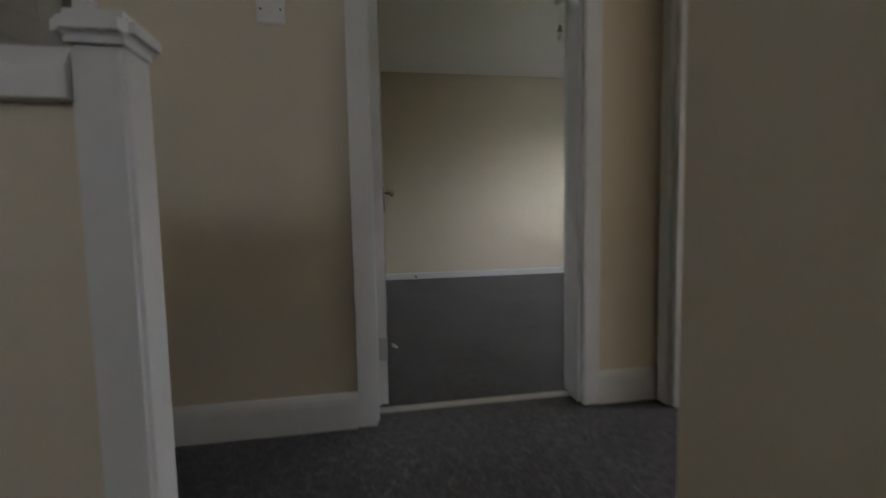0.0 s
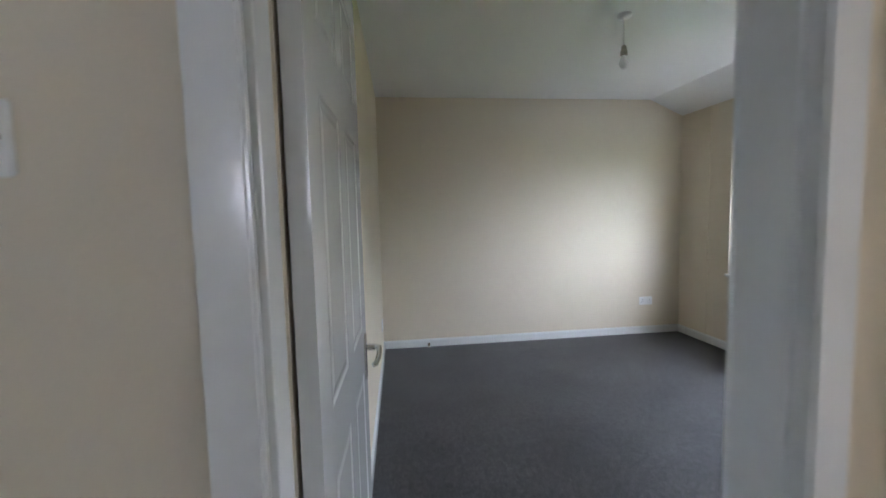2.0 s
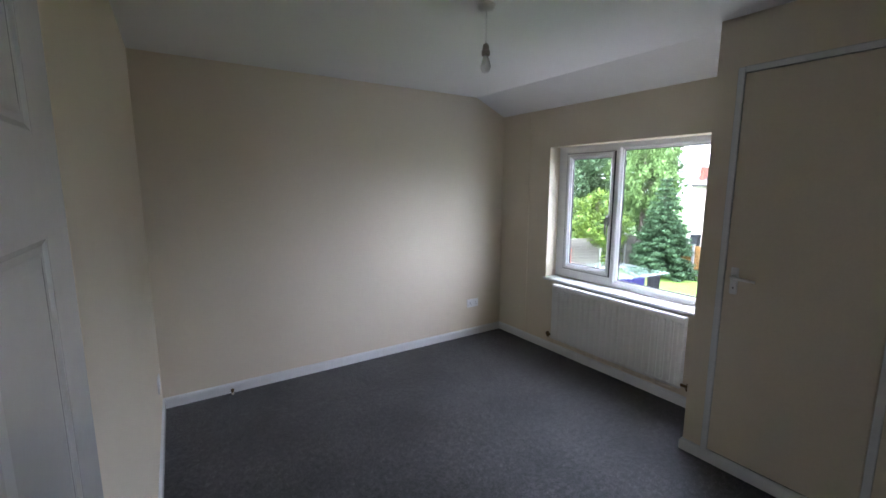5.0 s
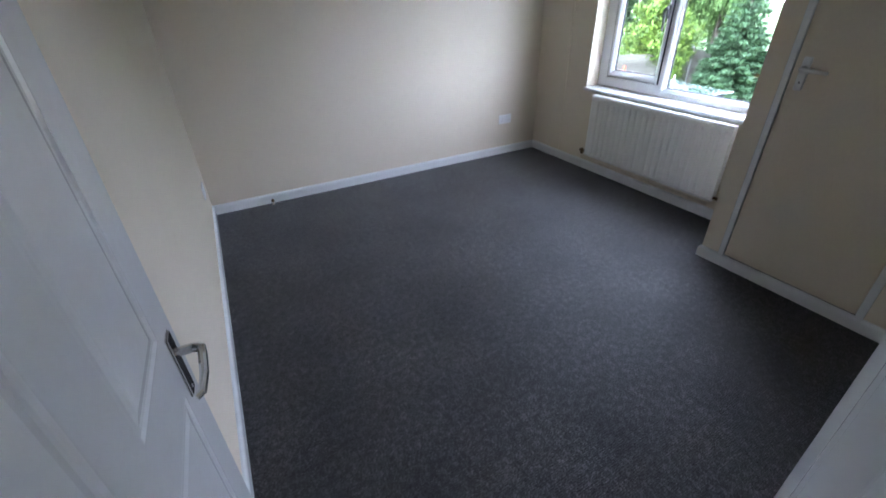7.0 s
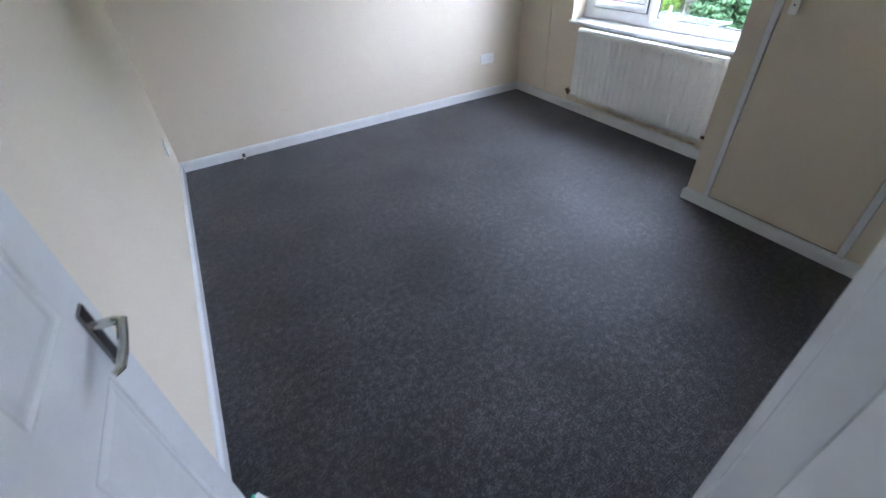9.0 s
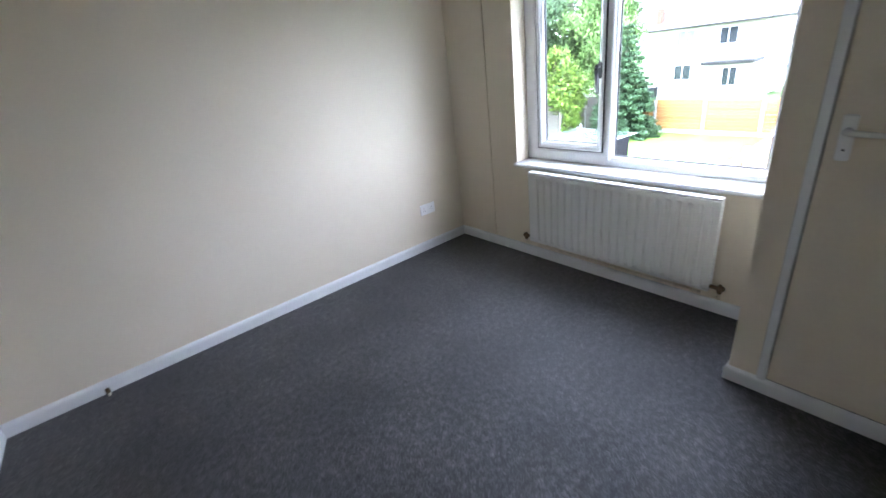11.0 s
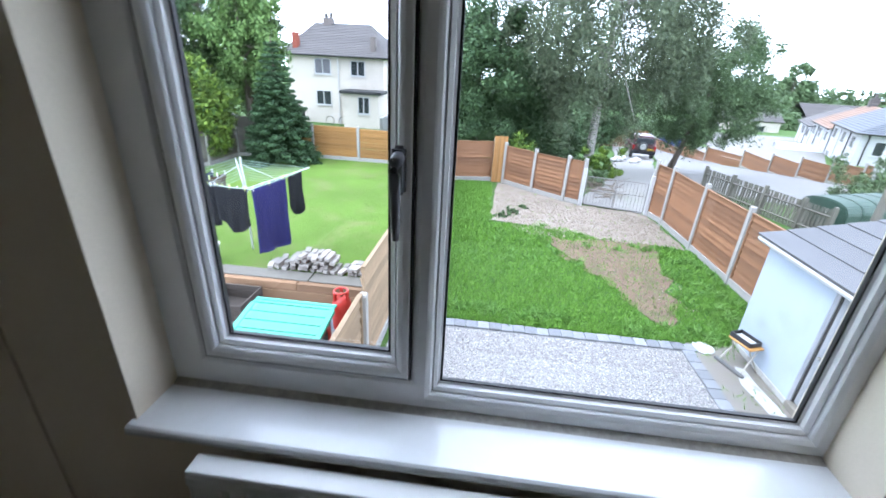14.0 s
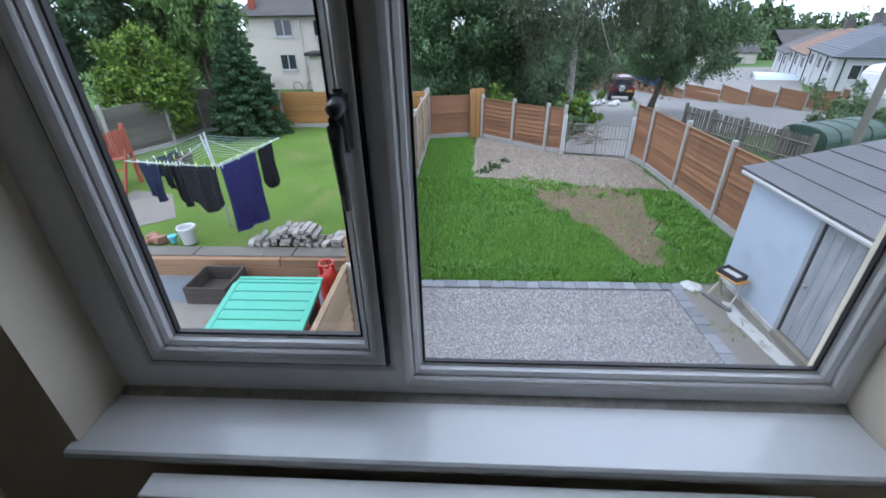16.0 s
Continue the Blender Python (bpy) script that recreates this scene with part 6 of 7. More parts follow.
tree("ash_tree", (22.0, 15.2, G), 9.0, (3.6, 3.3, 4.5, 4.8), 0.25, BARK, LEAF_MID, "tall dark tree behind the grey fence", clumps=240, per=380, size=0.065, clear=0.05, seed=15, crad=(0.35, 0.9))
tree("lime_tree", (19.9, 12.2, G), 6.6, (1.3, 1.7, 2.4, 4.6), 0.13, BARK, LEAF_LIME, "bright green tree behind the spruce", clumps=75, per=230, size=0.075, clear=0.1, seed=16, crad=(0.28, 0.6), droop=0.8)
tree("ash_tree", (18.4, 17.6, G), 8.5, (3.2, 3.6, 3.6, 5.0), 0.25, BARK, LEAF_DARK, "tall dark tree at the neighbour's boundary", clumps=180, per=300, size=0.08, clear=0.05, seed=17)
tree("golden_conifer", (16.9, 12.5, G), 4.0, (1.25, 1.3, 1.75, 2.15), 0.12, BARK, LEAF_YELLOW, "golden-green bushy conifer overhanging the grey fence", clumps=150, per=170, size=0.065, clear=0.0, seed=18, crad=(0.22, 0.45))


def shrub(name, base, rx, rz, leafm, label, seed, clumps=40, per=140, size=0.06):
    r = np.random.default_rng(seed)
    s = thing(name, base, label, "shrub")
    cs = [(base[0] + r.normal(0, rx * 0.5), base[1] + r.normal(0, rx * 0.5), base[2] + abs(r.normal(0.25, 0.4)) * rz) for _ in range(clumps)]
    bm = bmesh.new()
    for k in range(6):
        tube([base, cs[k]], [0.03, 0.008], 5, bm=bm)
    part("stems", bm, BARK, s)
    leaves("foliage", cs, [r.uniform(0.15, 0.35) * rx for _ in cs], per, size, leafm, s, r)


shrub("shrub", tuple(land(20.6, -2.55)), 0.7, 1.5, LEAF_YELLOW, "yellow-green shrub at the drive's edge", 21)
shrub("shrub", tuple(land(19.4, -1.9)), 0.5, 0.5, LEAF_MID, "low tangled shrub behind the gate", 22)
shrub("shrub", tuple(land(20.8, 1.0)), 1.3, 1.1, LEAF_YELLOW, "bright green undergrowth behind the fence", 23)
shrub("shrub", tuple(land(22.3, -0.9)), 1.6, 1.6, LEAF_DARK, "dark undergrowth below the birch", 24)
shrub("shrub", tuple(land(20.0, -12.6)), 1.3, 1.3, LEAF_MID, "green shrub beside the caravan", 25)
shrub("shrub", tuple(land(25.0, 3.5)), 2.4, 2.2, LEAF_DARK, "dark shrubbery behind the end fence", 26, 60)
tree("holly_tree", land(28.6, -4.3), 6.5, (2.2, 2.9, 3.4, 3.7), 0.16, BARK, LEAF_DARK, "dark evergreen tree behind the parked car", clumps=120, per=220, size=0.09, clear=0.0, seed=19, crad=(0.4, 0.9))
brush = np.random.default_rng(31)
q = land(18.3, -2.0)
tw = bmesh.new()
for _ in range(70):
    p0 = Vector((q.x + brush.normal(0, 0.7), q.y + brush.normal(0, 0.35), q.z + abs(brush.normal(0, 0.15))))
    tube([p0, p0 + Vector((brush.normal(0, 0.4), brush.normal(0, 0.4), abs(brush.normal(0.1, 0.15))))], 0.012, 4, bm=tw, caps=False)
tagged(part("brushwood", tw, mat("dry_twigs", (0.12, 0.09, 0.065), 0.9, 0.2)), "heap of dry cut branches beside the drive", "brushwood", kind="stuff")


# ---- the house opposite ----
def casement(parent, x, y0, y1, z0, z1, along='y', lights=2, depth=0.06, face=-1, tilt=None):
    """A white window of some lights in a wall that faces -x; with tilt, a matrix that turns it into another wall."""
    w = 0.06
    m = tilt
    fr = box((x - depth, y0, z0), (x + 0.02, y1, z0 + w), m=m)
    box((x - depth, y0, z1 - w), (x + 0.02, y1, z1), m=m, bm=fr)
    for k in range(lights + 1):
        yy = y0 + (y1 - y0 - w) * k / lights
        box((x - depth, yy, z0), (x + 0.02, yy + w, z1), m=m, bm=fr)
    win = part("window", fr, OFFWHITE, parent, "white framed window")
    for k in range(lights):
        ya = y0 + (y1 - y0) * k / lights
        part("pane", box((x - 0.025, ya + w, z0 + w), (x - 0.015, ya + (y1 - y0) / lights - 0.01, z1 - w), m=m), DARKGLASS, win)
    part("sill", box((x - depth - 0.06, y0 - 0.06, z0 - 0.07), (x + 0.01, y1 + 0.06, z0), m=m), OFFWHITE, win)
    return win


def tiled_slope(parent, name, a, c, d, e, rows, material, step=0.03):
    """A roof slope with corners a, c at the eave and d, e at the ridge (a below d): overlapping courses as one part each."""
    a, c, d, e = (Vector(q) for q in (a, c, d, e))
    nrm = (c - a).cross(d - a).normalized()
    if nrm.z < 0:
        nrm = -nrm
    for k in range(rows):
        f0, f1 = k / rows, (k + 1.06) / rows
        p = [a.lerp(d, f0) + nrm * step, c.lerp(e, f0) + nrm * step, c.lerp(e, min(f1, 1)), a.lerp(d, min(f1, 1))]
        bm = bmesh.new()
        top = [bm.verts.new(q) for q in p]
        bot = [bm.verts.new(q - nrm * 0.06) for q in p]
        bm.faces.new(top)
        bm.faces.new(bot[::-1])
        for i in range(4):
            bm.faces.new((top[i], bot[i], bot[(i + 1) % 4], top[(i + 1) % 4]))
        bmesh.ops.recalc_face_normals(bm, faces=bm.faces)
        part(name, bm, material, parent)


def house_opposite():
    X = 36.7
    base = -3.5
    Y = lambda v: 2.2 + (v - 2.2) * 1.2
    Z = lambda z: 1.46 + (z - 1.46) * 1.2
    h = thing("house", (X, Y(12.3), base), "two-storey cream rendered house with hipped grey tiled roof", "house")
    y0, y1, ze, dep = Y(9.25), Y(15.6), 1.42, 8.0
    part("wall", box((X, y0, base), (X + dep, y1, ze)), RENDERW, h)
    roof = part("roof", box((X - 0.35, y0 - 0.35, ze), (X + dep + 0.35, y1 + 0.35, ze + 0.1)), DARK, h, "dark eaves board")
    o = 0.42
    e = [(X - o, y0 - o, ze + 0.1), (X - o, y1 + o, ze + 0.1), (X + dep + o, y1 + o, ze + 0.1), (X + dep + o, y0 - o, ze + 0.1)]
    r0, r1 = (X + dep / 2, y0 + 2.0, 3.95), (X + dep / 2, y1 - 0.9, 3.95)
    tiled_slope(roof, "tile_course", e[0], e[1], r0, r1, 20, TILE)
    tiled_slope(roof, "tile_course", e[1], e[2], r1, r1, 20, TILE)
    tiled_slope(roof, "tile_course", e[3], e[0], r0, r0, 20, TILE)
    tiled_slope(roof, "tile_course", e[2], e[3], r1, r0, 20, TILE)
    ch = box((X + 0.25, Y(14.9), ze), (X + 0.75, Y(15.24), 3.0), 0.02)
    part("chimney", ch, CHIMR, roof, "red brick chimney")
    c2 = part("chimney", box((X + 3.6, Y(13.6), 3.7), (X + 4.4, Y(14.2), 4.3), 0.02), mat("soot_brick", (0.13, 0.11, 0.1), 0.9, 0.2), roof, "dark chimney stack with two pots")
    for v in (13.72, 14.05):
        part("chimney_pot", lathe([(0.14, 4.3), (0.12, 4.65), (0.15, 4.7)], (X + 4.0, Y(v), 0), 10), TILE, roof)
    part("chimney", box((X + 0.25, Y(9.85), ze), (X + 0.75, Y(10.15), 2.95), 0.02), bpy.data.materials["soot_brick"], roof, "grey brick chimney")
    casement(h, X, Y(12.69), Y(13.78), Z(0.38), Z(1.3))
    casement(h, X, Y(10.45), Y(11.4), Z(0.36), Z(1.26))
    casement(h, X, Y(12.74), Y(13.76), Z(-1.5), Z(-0.6))
    part("extension", box((X - 1.9, Y(9.2), base), (X, Y(11.45), Z(-0.62))), RENDERW, h, "low rendered extension")
    part("extension_roof", box((X - 2.15, Y(9.0), Z(-0.6)), (X, Y(11.6), Z(-0.42)), 0.02), DARK, h, "flat dark extension roof")
    casement(h, X - 1.9, Y(9.75), Y(10.5), Z(-1.75), Z(-0.75))
    part("drain_pipe", tube([(X - 0.08, Y(12.2), base), (X - 0.08, Y(12.2), ze)], 0.05, 6), FASCIA, h)
    part("gutter", tube([(X - 0.48, y0 - 0.4, ze + 0.06), (X - 0.48, y1 + 0.4, ze + 0.06)], 0.06, 6), DARK, h, "black gutter")
    bn = thing("wheelie_bin", (X - 1.0, Y(14.4), base), "black wheeled rubbish bin beside the house", "bin")
    part("body", prism([(-0.25, 0.05), (0.25, 0.05), (0.32, 1.0), (-0.3, 1.0)], 0.55, Matrix.Translation((X - 1.0, Y(14.4), base))), BLACKC, bn)
    part("lid", box((X - 1.35, Y(14.4) - 0.03, base + 1.0), (X - 0.65, Y(14.4) + 0.58, base + 1.08), 0.02), BLACKC, bn)
    wl = thing("garden_wall", (X - 3.5, Y(9.6), base), "low grey block garden wall", "wall")
    part("wall", box((X - 5.4, Y(8.2), base), (X - 1.95, Y(8.2) + 0.2, base + 1.35)), mat("grey_blockwork", (0.2, 0.2, 0.19), 0.9, 0.15), wl)
    bk = thing("bicycle", (X - 0.6, Y(11.9), base), "dark bicycle leaning by the house wall", "bicycle")
    for dy in (0, 1.05):
        part("wheel", tube([(X - 1.0, Y(11.5) + 0.3 + dy + 0.33 * math.cos(a), base + 0.34 + 0.33 * math.sin(a)) for a in [2 * math.pi * k / 18 for k in range(19)]], 0.025, 6), BLACKC, bk)
    yb = Y(11.5) + 0.3
    fr = tube([(X - 1.0, yb, base + 0.34), (X - 1.0, yb + 0.35, base + 0.85), (X - 1.0, yb + 0.95, base + 0.85), (X - 1.0, yb + 1.05, base + 0.34)], 0.02, 6)
    tube([(X - 1.0, yb + 0.35, base + 0.95), (X - 1.0, yb + 0.45, base + 0.34), (X - 1.0, yb + 0.95, base + 0.8)], 0.02, 6, bm=fr)
    part("frame", fr, STEEL, bk)


house_opposite()


def terrace():
    """The white houses on the far side of the lane: a long side running away, and a hipped end towards us."""
    base, ze = -9.6, -2.95
    near, far_e = Vector((49.1, -33.75, 0)), Vector((82.8, -49.6, 0))
    h = thing("terrace_house", (50, -36, base), "row of white rendered houses with grey and rust tiled roofs", "house")
    side = (far_e - near)
    a_s = math.atan2(side.y, side.x)
    ln = side.length
    dep = 9.5
    m = Matrix.Translation((near.x, near.y, 0)) @ Matrix.Rotation(a_s, 4, 'Z')
    P = lambda x, y, z: m @ Vector((x, y, z))
    third = ln / 3
    drop = lambda x: -0.8 * min(2, int(max(0, x) / third))
    roof = part("roof", box((0.0, -dep, ze - 0.02), (third, 0, ze + 0.1), m=m), FASCIA, h, "white eaves board")
    zr = ze + 2.7
    # three houses, each stepping down the hill from the last
    for k, material in enumerate((TILEB, TILER, TILE)):
        dz = -0.8 * k
        x0, x1 = third * k, third * (k + 1)
        part("wall", box((x0, -dep, base), (x1 - 0.002, 0, ze + dz - 0.025), m=m), RENDERB, h)
        part("eaves_board", box((x0 - (0.4 if k == 0 else 0), 0.003, ze + dz - 0.02), (x1, 0.4, ze + dz + 0.1), m=m), FASCIA, roof)
        part("party_gable", prism([(-dep, ze + dz - 0.03), (0, ze + dz - 0.03), (-dep / 2, zr + dz - 0.03)], 0.2, m @ Matrix.Translation((x1 - 0.21, 0, 0)) @ Matrix.Rotation(-math.pi / 2, 4, 'Z') @ Matrix.Scale(-1, 4, (1, 0, 0))), RENDERB, roof)
        r0 = 3.6 if k == 0 else x0
        x0 -= 0.45 if k == 0 else 0
        tiled_slope(roof, "tile_course", P(x0, 0.45, ze + dz + 0.1), P(x1, 0.45, ze + dz + 0.1), P(r0, -dep / 2, zr + dz), P(x1, -dep / 2, zr + dz), 16, material, 0.05)
        tiled_slope(roof, "tile_course", P(x1, -dep - 0.45, ze + dz + 0.1), P(x0, -dep - 0.45, ze + dz + 0.1), P(x1, -dep / 2, zr + dz), P(r0, -dep / 2, zr + dz), 16, material, 0.05)
        part("gutter", tube([P(x0, 0.5, ze + dz + 0.08), P(x1, 0.5, ze + dz + 0.08)], 0.08, 6), DARK, h, "black gutter")
    tiled_slope(roof, "tile_course", P(-0.45, -dep - 0.45, ze + 0.1), P(-0.45, 0.45, ze + 0.1), P(3.6, -dep / 2, zr), P(3.6, -dep / 2, zr), 16, TILEB, 0.05)
    # windows of the long side and of the end
    turn = m @ Matrix.Rotation(-math.pi / 2, 4, 'Z')
    for k in range(8):
        x = 1.6 + k * 4.3
        for z0, hh in ((ze + drop(x) - 1.55, 1.2), (ze + drop(x) - 4.2, 1.25)):
            casement(h, 0, x, x + 1.3, z0, z0 + hh, tilt=turn)
        part("drain_pipe", tube([P(x + 2.2, 0.08, base), P(x + 2.2, 0.08, ze + drop(x + 2.2))], 0.06, 6), FASCIA if k % 2 else DARK, h)
    for y in (-2.9, -6.0):
        casement(h, 0, y, y + 1.7, ze - 1.9, ze - 0.55, tilt=m)
        casement(h, 0, y, y + 1.7, ze - 4.5, ze - 3.1, tilt=m)
    part("drain_pipe", tube([P(-0.08, -0.6, base), P(-0.08, -0.6, ze)], 0.07, 6), DARK, h)
    part("drain_pipe", tube([P(-0.08, -6.5, base), P(-0.08, -6.5, ze)], 0.07, 6), DARK, h)
    part("gutter", tube([P(-0.5, -dep - 0.5, ze + 0.08), P(-0.5, 0.5, ze + 0.08)], 0.08, 6), DARK, h, "black gutter")
    for x in (7.5, 11.5, 22):
        st = part("chimney", box((x, -dep / 2 - 0.45, zr + drop(x) - 0.4), (x + 1.0, -dep / 2 + 0.45, zr + drop(x) + 1.0), m=m), TILE, roof, "chimney stack with pots")
        for q in (0.25, 0.72):
            part("chimney_pot", lathe([(0.15, 0), (0.12, 0.45), (0.16, 0.5)], P(x + q, -dep / 2, zr + drop(x) + 1.0), 8), TILE, roof)
    c = thing("conservatory", (60, -31, base), "glazed white conservatory and lean-to behind the fence", "conservatory")
    mc = m @ Matrix.Translation((13, 0, 0))
    part("wall", box((0, 0.05, base), (7, 4.5, base + 2.2), m=mc), RENDERB, c)
    part("roof", prism([(0, base + 2.2), (7, base + 2.2), (5.6, base + 3.3), (1.4, base + 3.3)], 4.5, mc @ Matrix.Translation((0, 0.05, 0))), mat("pale_glazed_roof", (0.4, 0.46, 0.5), 0.3, 0.1), c, "pale glazed roof")
    for k in range(6):
        part("glazing_bar", tube([mc @ Vector((0.6 + 1.15 * k, 4.58, base + 2.2)), mc @ Vector((1.7 + 0.75 * k, 4.58, base + 3.3))], 0.05, 4), OFFWHITE, c)
    lt = thing("outbuilding", (55, -26, base), "low outbuilding with corrugated grey roof", "shed")
    mo = m @ Matrix.Translation((6.5, 3.5, 0))
    part("wall", box((0, 0, base), (6, 4, base + 1.5), m=mo), FENCE_GREY, lt)
    for k in range(18):
        part("corrugation", tube([mo @ Vector((-0.2 + 0.36 * k, -0.3, base + 1.85)), mo @ Vector((-0.2 + 0.36 * k, 4.3, base + 1.5))], 0.17, 6), mat("corrugated_sheet", (0.22, 0.22, 0.2), 0.8) if k == 0 else bpy.data.materials["corrugated_sheet"], lt)


terrace()


def far_houses():
    for (x, y, w, material, lb) in ((104, -52, 15, TILE, "distant house with brown tiled roof"), (122, -84, 16, TILE, "distant house with grey roof among trees")):
        b = -12.5
        h = thing("distant_house", (x, y, b), lb, "house", "distant houses")
        part("wall", box((x, y - w / 2, b), (x + 9, y + w / 2, b + 5.6)), RENDERW, h)
        roof = part("roof", box((x - 0.4, y - w / 2 - 0.4, b + 5.6), (x + 9.4, y + w / 2 + 0.4, b + 5.75)), DARK, h)
        tiled_slope(roof, "tile_course", (x - 0.5, y - w / 2 - 0.4, b + 5.7), (x - 0.5, y + w / 2 + 0.4, b + 5.7), (x + 4.5, y - w / 2 - 0.4, b + 9), (x + 4.5, y + w / 2 + 0.4, b + 9), 10, material, 0.08)
        tiled_slope(roof, "tile_course", (x + 9.5, y + w / 2 + 0.4, b + 5.7), (x + 9.5, y - w / 2 - 0.4, b + 5.7), (x + 4.5, y + w / 2 + 0.4, b + 9), (x + 4.5, y - w / 2 - 0.4, b + 9), 10, material, 0.08)
        for k in (-0.3, 0.05, 0.32):
            casement(h, x, y + w * k, y + w * k + 1.8, b + 3.6, b + 4.8)
    for k, (x, y, z, hh) in enumerate(((135, -78, -14, 20), (150, -92, -15, 11), (160, -75, -15, 10), (120, -70, -13, 7), (170, -112, -15, 12), (165, -60, -14, 11))):
        tree("distant_tree", (x, y, z), hh, (hh * 0.36, hh * 0.36, hh * 0.4, hh * 0.6), 0.5, BARK, LEAF_MID, "distant round-headed tree on the skyline", clumps=70, per=90, size=0.45, clear=0.1, seed=40 + k, limbs=4, crad=(1.0, 2.0))


far_houses()


def far_woods():
    """An uneven belt of woodland along the skyline."""
    r = np.random.default_rng(77)
    base = thing("far_woods", (178, -100, -16), "distant belt of green woodland along the skyline", "trees")
    base["kind"] = "stuff"
    cs, rs = [], []
    for k in range(150):
        y = -190 + 1.2 * k + r.normal(0, 0.5)
        top = 14.0 + 2.2 * noise.noise((y * 0.09, 0, 4)) + 1.2 * noise.noise((y * 0.35, 2, 4))
        for z in np.arange(4.0, top, 1.9):
            cs.append((178 + r.normal(0, 2.0), y, -15 + z + r.normal(0, 0.3)))
            rs.append(r.uniform(1.1, 1.9))
    leaves("foliage", cs, rs, 22, 0.6, LEAF_MID, base, r)


far_woods()


# ---- vehicles and things along the lane ----
def wheel(parent, c, r, w, m):
    prof = [(r * 0.62, -w / 2), (r * 0.95, -w / 2), (r, -w / 3), (r, w / 3), (r * 0.95, w / 2), (r * 0.62, w / 2)]
    mm = m @ Matrix.Translation(c) @ Matrix.Rotation(math.pi / 2, 4, 'X')
    ty = part("wheel", lathe(prof, (0, 0, 0), 20, m=mm), RUBBER, parent, "black tyre")
    part("rim", lathe([(r * 0.2, -w / 2 + 0.02), (r * 0.6, -w / 2 + 0.01), (r * 0.64, 0), (r * 0.6, w / 2 - 0.01), (r * 0.2, w / 2 - 0.02)], (0, 0, 0), 16, m=mm), STEEL, ty, "metal rim")


def off_roader():
    """Local x forward (away from the camera), rear at x = 0."""
    g = land(25.6, -5.72)
    m = pose(g.x, g.y, g.z + 0.02, 0, 0, -9)
    c = thing("off_road_car", m, "dark red off-road car with spare wheel on its tailgate", "car")
    red = mat("dark_maroon_car_paint", (0.055, 0.018, 0.022), 0.4, 0.03, coat=0.15)

    def add(pn, bm, material, parent=None, lb="", sm=False):
        bmesh.ops.transform(bm, matrix=m, verts=bm.verts)
        return part(pn, bm, material, parent or c, lb, sm)
    side = [(0.05, 0.42), (4.2, 0.42), (4.3, 0.62), (4.25, 0.95), (3.1, 1.08), (0.0, 1.08), (-0.02, 0.7)]
    add("body", prism(side, 1.76, Matrix.Translation((0, -0.88, 0)), bevel=0.06), red)
    cab = [(0.04, 1.06), (3.15, 1.06), (2.45, 1.68), (1.9, 1.74), (0.25, 1.72)]
    add("cabin", prism(cab, 1.58, Matrix.Translation((0, -0.79, 0)), bevel=0.07), red)
    add("rear_window", box((0.08, -0.62, 1.14), (0.16, 0.62, 1.6), 0.03, m=pose(-0.02, 0, 0, 0, 0, 0)), DARKGLASS, lb="dark rear window")
    for s in (-1, 1):
        for x0, x1 in ((0.35, 1.1), (1.2, 2.3)):
            add("side_window", box((x0, s * 0.79 - 0.012, 1.14), (x1, s * 0.79 + 0.012, 1.58), 0.01), DARKGLASS)
        add("tail_light", box((-0.035, s * 0.78 - 0.07, 0.72), (0.03, s * 0.78 + 0.07, 1.08), 0.02), mat("red_lens", (0.25, 0.01, 0.01), 0.2) if s < 0 else bpy.data.materials["red_lens"], lb="red tail light")
        add("mirror", box((2.75, s * 0.95 - 0.1, 1.1), (2.9, s * 0.95 + 0.1, 1.28), 0.03), BLACKC)
    add("bumper", box((-0.12, -0.88, 0.42), (0.1, 0.88, 0.66), 0.05, seg=2), BLACKC, lb="black plastic bumper")
    add("number_plate", box((-0.135, -0.72, 0.72), (-0.05, -0.2, 0.84), 0.006), mat("yellow_plate", (0.5, 0.34, 0.02), 0.4), lb="yellow number plate")
    bars = bmesh.new()
    for k in range(6):
        box((-0.139, -0.69 + 0.08 * k, 0.745), (-0.134, -0.64 + 0.08 * k, 0.815), bm=bars)
    add("plate_mark", bars, BLACKC)
    sp = lathe([(0.08, -0.09), (0.28, -0.1), (0.35, -0.07), (0.36, 0.05), (0.3, 0.09), (0.1, 0.1)], (0, 0, 0), 20, m=Matrix.Translation((-0.14, 0.12, 0.98)) @ Matrix.Rotation(-math.pi / 2, 4, 'Y'))
    tyre = add("spare_wheel", sp, RUBBER, lb="black spare tyre")
    add("spare_rim", lathe([(0.05, 0.1), (0.2, 0.115), (0.22, 0.1)], (0, 0, 0), 16, m=Matrix.Translation((-0.14, 0.12, 0.98)) @ Matrix.Rotation(-math.pi / 2, 4, 'Y')), STEEL, tyre, "pale metal rim")
    for x in (0.75, 3.35):
        for y in (-0.78, 0.78):
            wheel(c, (x, y, 0.34), 0.36, 0.22, m)
    for y in (-0.6, 0.6):
        add("roof_rail", tube([(0.4, y, 1.76), (0.6, y, 1.8), (1.8, y, 1.8), (2.0, y, 1.75)], 0.02, 6), BLACKC)


off_roader()


